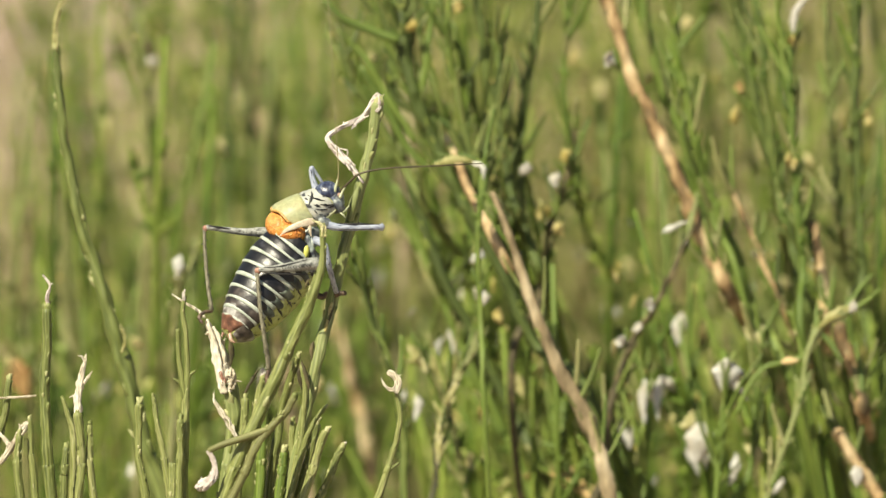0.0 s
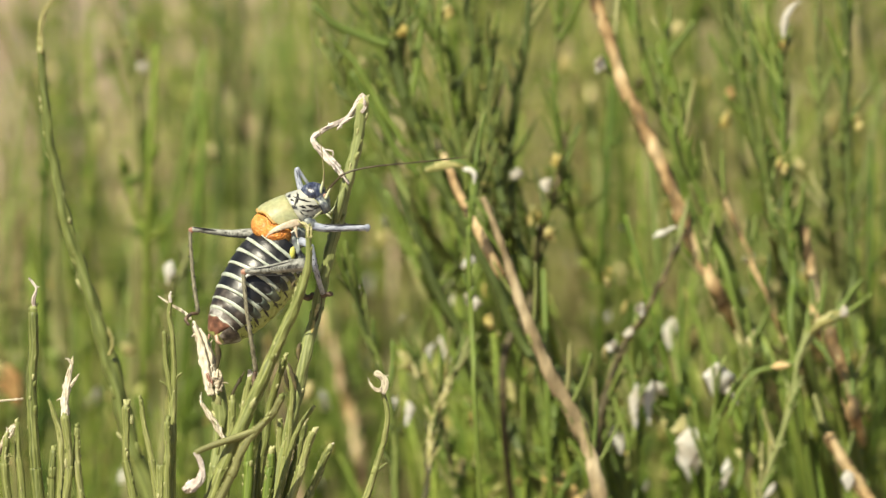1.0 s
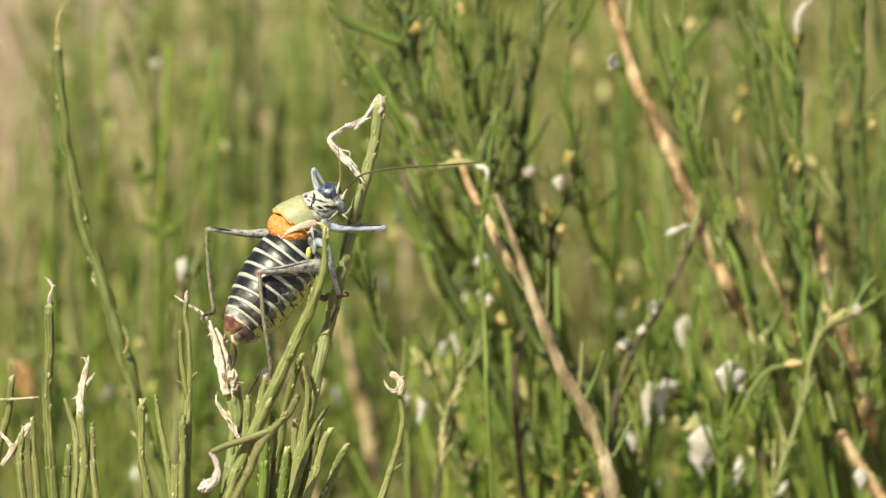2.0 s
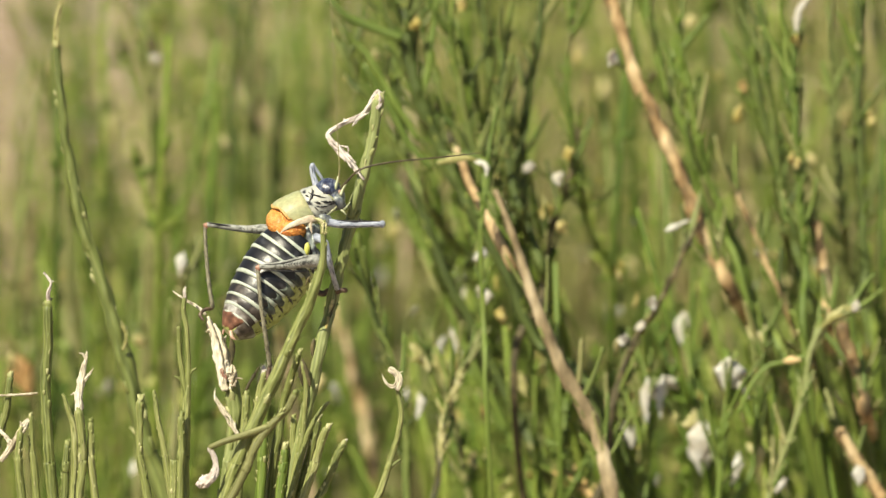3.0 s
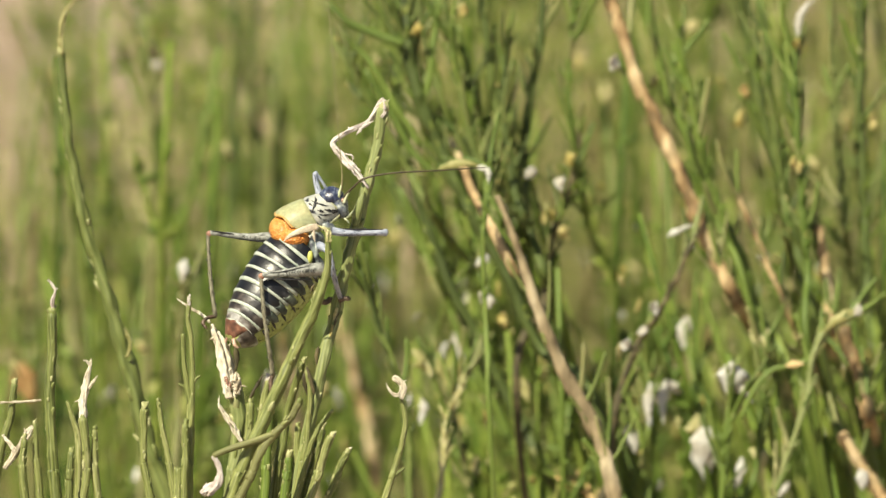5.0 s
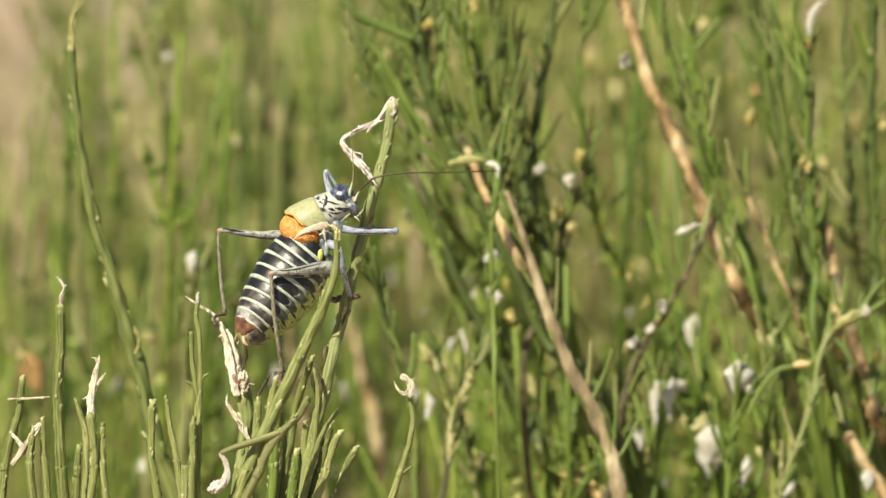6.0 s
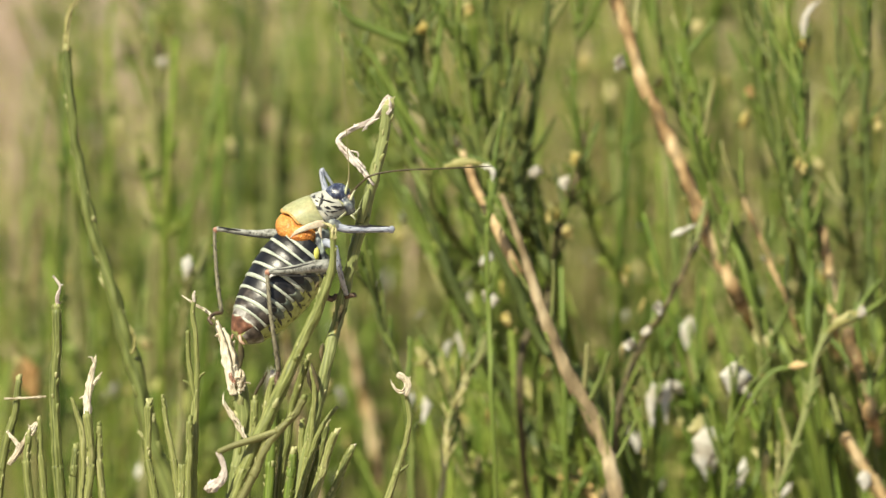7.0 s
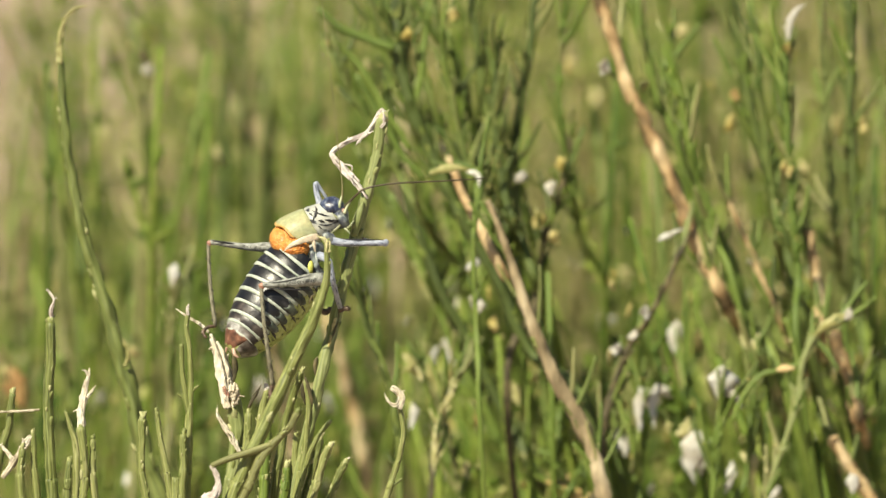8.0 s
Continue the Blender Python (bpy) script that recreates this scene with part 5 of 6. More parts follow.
branch([(55.0, 49.1, 115.0), (56.9, 38.5, 115.0), (58.2, 31.0, 115.0), (60.1, 23.0, 115.0), (63.1, 12.9, 115.0), (65.7, 1.2, 115.0)], [0.73, 0.91, 1.00], (0.24, 0.3, -0.02), DARK_OLIVE, "dull green upright broom stem", seed=10,
       scraps=[([(56.0, 29.9, 114.0)], 1.09, TAN, ""), ([(55.1, 25.1, 114.0)], 1.19, YELLOW, YL), ([(59.4, -0.9, 112.0)], 1.0, PETAL, WH)])
branch([(77.1, 48.8, 110.0), (77.3, 37.2, 110.0), (77.1, 25.5, 110.0), (77.9, 11.8, 110.0), (78.6, -4.1, 110.0)], [0.82, 0.91, 1.00], (0.28, 0.28, -0.02), DARK_OLIVE, "green upright broom stem", seed=11, scraps=[([(78.9, 24.6, 109.0)], 1.00, YELLOW, YL)])
branch([(60.4, 15.9, 225.0), (63.3, 9.6, 225.0), (66.9, 1.3, 225.0), (71.1, -8.4, 225.0), (74.3, -15.7, 225.0), (76.9, -21.7, 225.0), (84.1, -27.8, 285.0), (94.2, -35.6, 375.0)], [0.36, 0.73, 0.82], (0.44, 0.60, -0.02), ORANGE_BARK, "orange-brown slender bare branch", seed=12, further=-130, sprays=22)
branch([(81.6, -15.6, 190.0), (83.5, -21.5, 190.0), (85.3, -27.3, 190.0), (87.0, -34.9, 190.0), (94.0, -42.0, 250.0), (104.3, -51.4, 340.0)], [1.19, 1.37, 1.28], (0.48, 0.60, -0.02), ORANGE_BARK, "short orange-brown branch stub", seed=13, further=-105)
branch([(77.2, -35.7, 150.0), (81.0, -41.3, 150.0), (85.2, -48.0, 150.0), (88.6, -53.3, 150.0), (97.5, -61.1, 210.0), (110.1, -71.7, 300.0)], [1.09, 1.28, 1.37], (0.28, 0.42, -0.02), ORANGE_BARK, "short orange-brown branch stub", seed=14, further=-65, scraps=[([(81.0, -42.6, 148.0), (81.4, -44.6, 148.0), (81.2, -46.6, 148.0)], 1.2, PETAL, WH)])
branch([(78.3, 5.5, 210.0), (79.2, -1.1, 210.0), (80.2, -8.2, 210.0), (80.9, -16.6, 210.0), (86.7, -22.7, 270.0), (95.4, -30.4, 360.0)], [0.91, 1.09, 1.09], (0.44, 0.64, -0.02), ORANGE_BARK, "orange-brown upright bare branch", seed=15, further=-115)
branch([(-25.2, -12.5, 260.0), (-22.4, -21.3, 260.0), (-19.4, -32.6, 260.0), (-16.9, -44.0, 260.0), (-14.6, -55.6, 260.0)], [1.00, 1.28, 1.37], (0.02, 0.26, -0.02), ORANGE_BARK, "pale tan branch among the stems", seed=16, further=-15, sprays=14)
branch([(-15.3, -3.9, 70.0), (-13.9, -7.9, 70.0), (-12.5, -13.0, 70.0), (-10.3, -18.5, 70.0), (-8.2, -25.0, 70.0), (-7.2, -33.1, 70.0), (-6.8, -44.3, 70.0)], [0.46, 0.64, 0.73, 0.82], (0.0, 0.1, -0.02), DARK_OLIVE, "dark bent broom twig", seed=17, buds=9)
branch([(44.5, 1.6, 85.0), (41.4, -5.0, 85.0), (37.7, -11.4, 85.0), (34.3, -16.9, 85.0), (31.6, -23.5, 85.0), (29.9, -30.7, 85.0), (29.3, -39.9, 85.0)], [0.46, 0.55, 0.73, 0.82], (0.1, 0.15, -0.02), BROWN, "dead twig with pale tufts", seed=18, bud_mat=PETAL, buds=8,
       scraps=[([(39.7, 3.0, 84.0), (41.8, 4.0, 84.0), (44.5, 5.0, 84.0)], 0.52, PETAL, WH), ([(37.3, -10.1, 84.0)], 0.82, PETAL, WH), ([(35.2, -13.7, 84.0)], 0.91, PETAL, WH), ([(32.2, -16.8, 84.0)], 0.82, PETAL, WH)])
branch([(72.5, -11.3, 75.0), (69.4, -12.7, 75.0), (66.6, -15.1, 75.0), (65.0, -20.1, 75.0), (64.0, -26.2, 75.0), (61.9, -33.3, 75.0), (58.9, -41.4, 75.0), (57.3, -46.5, 75.0)], [0.73, 0.64, 0.46, 0.46, 0.55], (0.18, 0.14, -0.02), PALE_GREEN, "broom twig with a curled pale tip", seed=19, buds=9,
       scraps=[([(72.6, -10.6, 74.0), (71.2, -11.6, 74.0), (69.2, -12.8, 74.0), (67.4, -14.4, 74.0)], 0.85, NODE, "pale cream withered tip"), ([(73.2, -9.6, 74.0), (73.0, -10.8, 74.0), (72.4, -11.6, 74.0)], 0.7, PETAL, WH), ([(60.4, -20.3, 74.0), (62.0, -20.0, 74.0), (63.6, -19.8, 74.0)], 0.5, TAN, "tan withered joint")], twigs=[([(64.2, -19.5, 75.0), (60.9, -20.3, 75.0), (57.5, -21.4, 75.0), (54.9, -24.6, 75.0), (52.6, -29.3, 75.0)], [0.64, 0.55, 0.46, 0.46], GREEN_SHADE)])
branch([(51.4, -26.3, 78.0), (50.2, -30.4, 78.0), (49.6, -36.5, 78.0), (49.2, -44.8, 78.0)], [0.46, 0.55, 0.64], (0.14, 0.14, -0.02), GREEN_SHADE, "twig with large white dry petals", seed=20, twigs=[([(44.7, -12.5, 116.0), (45.6, -22.0, 108.0), (47.4, -31.0, 98.0), (49.4, -38.0, 80.0)], [0.3, 0.4, 0.45, 0.5], GREEN_SHADE)],
       scraps=[([(51.3, -19.9, 77.0), (51.3, -23.0, 77.0), (50.1, -26.2, 77.0)], 2.0, PETAL, "large white dry petal"), ([(52.0, -22.7, 77.0), (53.4, -24.9, 77.0), (54.6, -26.7, 77.0)], 0.64, PETAL, WH), ([(44.9, -12.2, 115.0), (44.6, -15.2, 115.0), (44.5, -18.0, 115.0)], 1.15, PETAL, WH), ([(47.6, -31.6, 90.0), (46.9, -35.4, 90.0), (45.7, -38.8, 90.0)], 2.2, PETAL, "large white dry petal"), ([(47.3, -36.4, 125.0), (48.3, -40.0, 125.0), (49.2, -43.3, 125.0)], 1.55, PETAL, "large white dry petal")])
branch([(32.0, -32.3, 100.0), (33.9, -36.5, 100.0), (35.1, -41.7, 100.0), (36.2, -47.0, 100.0)], [0.46, 0.64, 0.73], (0.12, 0.2, -0.02), GREEN_SHADE, "twig with white dry petals", seed=21,
       scraps=[([(32.6, -31.7, 99.0), (33.6, -34.4, 99.0), (34.5, -36.7, 99.0)], 1.28, PETAL, WH), ([(36.7, -36.4, 99.0)], 0.91, YELLOW, YL), ([(39.3, -26.0, 99.0)], 1.19, PETAL, WH), ([(41.9, -25.0, 99.0)], 1.00, PETAL, WH)])
branch([(3.1, -21.8, 80.0), (1.6, -25.4, 80.0), (0.2, -29.4, 80.0), (-0.8, -34.5, 80.0), (-1.4, -41.7, 80.0)], [0.73, 0.55, 0.55, 0.55], (0.02, 0.15, -0.02), NODE, "pale dry broom twig", seed=22, buds=5, scraps=[([(2.0, -14.5, 130.0), (2.2, -17.5, 130.0), (2.6, -21.0, 130.0)], 1.3, PETAL, WH)])
branch([(22.0, -42.6, 100.0), (24.5, -44.0, 100.0), (28.0, -46.5, 100.0), (31.0, -49.0, 100.0)], [0.82, 0.82, 0.82], (0.08, 0.14, -0.02), TAN, "tan broken twig stub", seed=23, buds=3)
branch([(-1.2, 15.3, 85.0), (0.6, 15.9, 85.0), (3.2, 16.4, 85.0), (5.9, 15.9, 85.0), (7.4, 14.5, 85.0), (6.8, 8.3, 85.0), (6.3, -0.9, 85.0), (6.8, -12.2, 85.0)], [0.36, 0.55, 0.64, 0.55, 0.55, 0.46, 0.46], (0.04, 0.16, -0.02), GREEN_SHADE, "hooked pale broom twig", seed=24, further=-22, buds=3, sprays=3,
       scraps=[([(5.3, 15.5, 84.0), (7.2, 14.9, 84.0), (7.2, 12.6, 84.0)], 0.5, PETAL, WH), ([(-1.6, 15.2, 84.0), (0.6, 15.8, 84.0), (3.2, 16.3, 84.0), (5.9, 15.8, 84.0)], 0.64, NODE, "pale dry sheath")])
branch([(-8.0, 49.8, 125.0), (-10.1, 34.6, 125.0), (-6.9, 15.2, 125.0), (-1.5, -1.0, 125.0), (5.0, -15.0, 125.0), (12.5, -30.1, 125.0), (20.1, -44.1, 125.0), (23.7, -51.5, 185.0), (28.6, -61.3, 275.0)], [0.82, 1.00, 1.19], (0.14, 0.45, -0.02), DARK_OLIVE, "leaning dark green broom stem", seed=25, further=-15, sprays=14)
branch([(-16.6, 22.0, 180.0), (-7.4, 4.7, 180.0), (0.7, -11.4, 180.0), (8.8, -26.4, 180.0), (16.8, -40.2, 180.0), (23.8, -50.6, 180.0)], [0.73, 0.91, 1.09], (0.13, 0.28, -0.02), DARK_OLIVE, "leaning dark green broom stem", seed=26, further=-50, sprays=14)
branch([(-9.8, 12.9, 190.0), (-1.6, -6.9, 190.0), (5.4, -23.2, 190.0), (12.4, -37.2, 190.0), (18.2, -51.2, 190.0)], [0.73, 0.91, 1.09], (0.12, 0.27, -0.02), GREEN_SHADE, "leaning green broom stem", seed=27, further=-70, sprays=18)
branch([(4.1, -36.4, 170.0), (13.2, -34.1, 170.0), (20.1, -39.8, 170.0), (25.8, -48.9, 170.0)], [0.46, 0.64, 0.73], (0.1, 0.22, -0.02), GREEN, "bent green broom twig", seed=28, twigs=[([(9.6, -28.4, 170.0), (7.7, -32.9, 170.0), (7.1, -36.4, 170.0)], [0.46, 0.55, 0.55], TAN)])
branch([(37.6, -23.6, 95.0), (37.4, -29.0, 95.0), (37.2, -35.2, 95.0), (37.0, -43.5, 95.0)], [0.36, 0.46, 0.55], (0.13, 0.18, -0.02), GREEN_SHADE, "twig with narrow bleached leaves", seed=29,
       scraps=[([(37.1, -24.0, 94.0), (36.8, -28.4, 94.0), (36.9, -33.1, 94.0)], 0.73, PETAL, WH), ([(39.8, -23.6, 94.0), (39.4, -27.4, 94.0), (39.6, -31.5, 94.0)], 0.73, PETAL, WH), ([(45.9, -29.6, 94.0), (45.0, -31.9, 94.0), (43.2, -32.3, 94.0)], 1.00, NODE, "pale dry tuft"),
               ([(42.1, -31.2, 94.0)], 0.73, NODE, "pale dry tuft")])
branch([(58.6, -15.4, 90.0), (58.0, -20.5, 90.0), (57.2, -28.8, 90.0), (56.4, -39.1, 90.0)], [0.36, 0.46, 0.55], (0.18, 0.18, -0.02), GREEN_SHADE, "twig with a pale dry pod", seed=30,
       scraps=[([(55.5, -13.8, 90.0), (57.6, -16.4, 90.0), (59.0, -18.7, 90.0)], 1.55, NODE, "pale dry pod"), ([(54.9, -36.2, 90.0), (57.0, -37.7, 90.0), (56.6, -40.2, 90.0)], 1.19, NODE, "pale dry tuft"), ([(53.5, -37.7, 90.0), (53.1, -40.6, 90.0), (52.4, -43.3, 90.0)], 0.82, PETAL, WH),
               ([(62.3, -42.0, 90.0), (60.7, -43.9, 90.0), (58.6, -44.9, 90.0)], 0.55, PETAL, WH)])
branch([(-3.8, -18.7, 100.0), (-1.7, -23.1, 100.0), (0.6, -29.2, 100.0), (2.7, -37.5, 100.0), (4.3, -46.1, 100.0)], [0.46, 0.55, 0.64], (0.05, 0.2, -0.02), OLIVE, "twig with frayed pale tufts", seed=31,
       scraps=[([(-6.5, -17.9, 99.0), (-4.4, -20.2, 99.0), (-3.3, -22.9, 99.0)], 1.00, NODE, "pale dry tuft"), ([(-2.1, -19.5, 99.0), (-0.8, -22.0, 99.0), (0.6, -26.0, 99.0)], 0.82, NODE, "pale dry tuft"), ([(-4.8, -27.0, 99.0), (-4.6, -29.1, 99.0), (-5.0, -31.6, 99.0)], 0.82, PETAL, WH),
               ([(12.6, -22.9, 99.0), (14.0, -25.4, 99.0), (14.8, -27.5, 99.0)], 1.09, NODE, "pale dry tuft")])
branch([(-62.4, 48.5, 200.0), (-61.6, 37.9, 200.0), (-62.1, 26.1, 200.0), (-61.6, 13.1, 200.0), (-62.3, -1.1, 200.0), (-63.0, -18.8, 200.0), (-63.2, -37.6, 200.0)], [0.64, 0.82, 0.91, 0.91], (-0.06, 0.3, -0.02), OLIVE, "slim broom stem with a dark withered bud", seed=32, sprays=8,
       scraps=[([(-61.9, 43.7, 198.0), (-61.4, 41.8, 198.0), (-61.4, 40.1, 198.0)], 1.09, BROWN, "dark withered bud"), ([(-60.7, 38.7, 198.0)], 1.00, PETAL, WH)])
branch([(-38.0, 38.4, 240.0), (-37.2, 27.3, 240.0), (-37.5, 13.7, 240.0), (-37.9, 0.1, 240.0), (-37.7, -14.7, 240.0)], [1.09, 1.37, 1.37], (-0.03, 0.34, -0.02), DARK_OLIVE, "thick dark green broom stem", seed=33, further=80, sprays=10)
branch([(-45.8, 55.6, 220.0), (-45.1, 43.6, 220.0), (-46.3, 31.5, 220.0), (-45.4, 17.0, 220.0), (-46.3, 2.5, 220.0), (-46.8, -14.4, 220.0)], [0.91, 1.19, 1.19], (-0.05, 0.32, -0.02), DARK_OLIVE, "thick dark green broom stem", seed=34, further=80, sprays=8)
branch([(-41.7, 56.2, 230.0), (-42.5, 41.6, 230.0), (-41.2, 25.7, 230.0), (-40.7, 12.3, 230.0), (-40.5, -4.8, 230.0)], [0.82, 1.00, 1.09], (-0.04, 0.33, -0.02), DARK_OLIVE, "dark green upright broom stem", seed=35, further=80, sprays=8)
branch([(-54.2, 39.5, 210.0), (-51.8, 29.9, 210.0), (-48.4, 21.4, 210.0), (-43.9, 13.7, 210.0), (-41.0, 4.9, 210.0)], [0.64, 0.82, 0.91], (-0.04, 0.32, -0.02), GREEN_SHADE, "leaning dull green broom stem", seed=36, further=420, sprays=6)
branch([(-78.3, 59.7, 330.0), (-75.6, 51.6, 330.0), (-73.7, 43.5, 330.0), (-72.3, 32.6, 330.0), (-71.5, 15.0, 330.0)], [0.73, 0.82, 0.82], (-0.08, 0.42, -0.02), OLIVE, "brownish olive bare broom branch", seed=37, further=-100, sprays=4)
branch([(-85.2, -19.3, 170.0), (-84.8, -27.2, 170.0), (-84.3, -36.4, 170.0), (-84.1, -50.3, 170.0)], [0.46, 0.64, 0.73], (-0.11, 0.24, -0.02), OLIVE, "broom stem with a yellowed leaf", seed=38, sprays=6,
       scraps=[([(-85.7, -21.5, 168.0), (-84.6, -25.8, 168.0), (-83.7, -30.1, 168.0)], 1.82, TAN, "broad yellowed dry leaf")])
branch([(-69.5, 29.3, 190.0), (-69.7, 18.8, 190.0), (-70.4, 7.1, 190.0), (-70.9, -9.2, 190.0)], [0.55, 0.73, 0.82], (-0.08, 0.28, -0.02), GREEN, "broom stem with a pale lime tip", seed=39, further=120, sprays=7,
       scraps=[([(-69.6, 28.0, 188.0), (-69.1, 24.0, 188.0), (-69.6, 19.7, 188.0)], 1.09, NODE, "pale lime withered leaf"), ([(-71.2, 33.9, 188.0), (-70.3, 30.4, 188.0), (-70.8, 27.5, 188.0)], 0.91, NODE, "pale lime withered leaf")])
branch([(-49.4, -4.1, 110.0), (-50.0, -10.5, 110.0), (-50.4, -19.0, 110.0), (-50.6, -29.5, 110.0)], [0.36, 0.46, 0.55], (-0.06, 0.15, -0.02), OLIVE, "thin twig with a white downy tip", seed=40, sprays=3,
       scraps=[([(-49.0, -1.2, 108.0), (-49.4, -3.1, 108.0), (-49.9, -5.4, 108.0)], 0.91, PETAL, WH)])
branch([(-78.3, 16.6, 200.0), (-77.4, 4.8, 200.0), (-78.1, -9.3, 200.0), (-78.6, -25.8, 200.0)], [0.64, 0.82, 0.91], (-0.1, 0.3, -0.02), GREEN, "slim yellow-green leafy broom stem", seed=41, further=120, sprays=10)
branch([(-92.0, 29.4, 230.0), (-92.2, 14.8, 230.0), (-91.3, -1.1, 230.0), (-90.8, -14.5, 230.0)], [0.82, 1.00, 1.00], (-0.12, 0.34, -0.02), OLIVE, "olive broom stem at the edge of the path", seed=42, further=120, sprays=10)
branch([(-26.7, 31.1, 210.0), (-28.2, 19.2, 210.0), (-27.2, 4.9, 210.0), (-26.7, -9.4, 210.0)], [0.64, 0.82, 0.91], (-0.02, 0.3, -0.02), GREEN_SHADE, "slim green broom stem", seed=43, further=90, sprays=12)
branch([(-38.9, -12.7, 280.0), (-37.3, -20.5, 280.0), (-35.5, -30.8, 280.0), (-34.0, -42.3, 280.0)], [0.82, 1.09, 1.19], (-0.02, 0.36, -0.02), GREY_BARK, "short tan branch behind the shoots", seed=44, further=-70, sprays=6)
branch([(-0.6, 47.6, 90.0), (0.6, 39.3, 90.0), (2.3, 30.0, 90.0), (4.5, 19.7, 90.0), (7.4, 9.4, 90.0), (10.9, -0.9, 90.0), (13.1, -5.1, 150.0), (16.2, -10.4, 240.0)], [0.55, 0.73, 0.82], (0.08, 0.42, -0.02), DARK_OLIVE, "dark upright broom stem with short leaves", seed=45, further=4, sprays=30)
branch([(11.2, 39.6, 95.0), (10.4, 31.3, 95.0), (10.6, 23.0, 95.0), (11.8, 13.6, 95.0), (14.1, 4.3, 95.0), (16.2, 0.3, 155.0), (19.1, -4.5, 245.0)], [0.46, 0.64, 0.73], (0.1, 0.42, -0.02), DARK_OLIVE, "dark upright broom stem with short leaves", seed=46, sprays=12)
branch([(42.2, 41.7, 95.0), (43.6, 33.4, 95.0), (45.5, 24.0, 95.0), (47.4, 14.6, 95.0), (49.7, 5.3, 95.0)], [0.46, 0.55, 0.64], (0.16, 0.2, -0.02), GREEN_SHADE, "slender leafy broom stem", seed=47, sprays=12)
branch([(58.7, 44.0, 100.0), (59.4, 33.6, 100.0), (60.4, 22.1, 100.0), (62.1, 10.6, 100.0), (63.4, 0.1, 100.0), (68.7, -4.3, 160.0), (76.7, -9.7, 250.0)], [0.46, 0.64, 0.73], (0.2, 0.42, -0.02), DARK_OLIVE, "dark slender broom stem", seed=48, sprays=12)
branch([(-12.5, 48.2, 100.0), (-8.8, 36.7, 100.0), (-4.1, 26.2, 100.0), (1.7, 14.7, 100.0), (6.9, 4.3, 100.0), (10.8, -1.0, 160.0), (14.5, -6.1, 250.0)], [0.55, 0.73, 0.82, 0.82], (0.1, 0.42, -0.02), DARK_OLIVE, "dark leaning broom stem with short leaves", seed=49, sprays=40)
branch([(-5.6, 47.9, 95.0), (-3.3, 35.4, 95.0), (0.6, 24.0, 95.0), (5.8, 12.6, 95.0), (10.0, 2.2, 95.0), (13.0, -2.1, 155.0), (16.2, -7.3, 245.0)], [0.55, 0.64, 0.73, 0.73], (0.11, 0.42, -0.02), WEATHERED, "weathered leaning broom stem with short leaves", seed=50, sprays=22)
branch([(1.7, 42.2, 105.0), (4.8, 28.5, 105.0), (8.2, 16.9, 105.0), (12.2, 6.4, 105.0), (15.4, 1.2, 165.0), (19.6, -3.6, 255.0)], [0.46, 0.55, 0.64, 0.64], (0.12, 0.42, -0.02), GREEN_SHADE, "dull green leaning broom stem with short leaves", seed=51, sprays=18)
branch([(23.8, 48.5, 105.0), (22.9, 38.0, 105.0), (22.7, 28.5, 105.0), (23.8, 19.0, 105.0), (25.4, 9.6, 105.0), (28.4, 4.6, 165.0), (32.7, 0.1, 255.0)], [0.36, 0.46, 0.55, 0.55], (0.14, 0.42, -0.02), GREEN_SHADE, "slender green broom stem", seed=52, sprays=20)
branch([(71.8, 43.5, 110.0), (72.2, 32.9, 110.0), (72.9, 21.3, 110.0), (73.7, 10.7, 110.0), (74.8, 2.2, 110.0), (81.1, -3.3, 170.0), (90.7, -8.7, 260.0)], [0.36, 0.55, 0.64, 0.64], (0.24, 0.42, -0.02), WEATHERED, "weathered upright broom stem", seed=53, sprays=20)
branch([(-19.6, 37.4, 100.0), (-16.6, 31.5, 100.0), (-12.5, 24.6, 100.0), (-7.4, 15.4, 100.0), (-1.6, 5.2, 100.0), (3.4, -1.0, 160.0), (9.0, -6.8, 250.0)], [0.5, 0.64, 0.73, 0.8], (0.09, 0.42, -0.02), DARK_OLIVE, "dark leaning broom stem with short leaves", seed=54, sprays=16)
branch([(-95.9, 52.5, 250.0), (-91.5, 41.3, 250.0), (-87.8, 30.0, 250.0), (-85.3, 15.0, 250.0), (-84.0, 0.0, 250.0), (-83.4, -14.0, 250.0)], [0.6, 0.8, 0.9, 0.95], (-0.11, 0.35, -0.02), OLIVE, "slim leaning olive broom stem", seed=55, sprays=5)

# ---- the thicket and the far ground cover ----


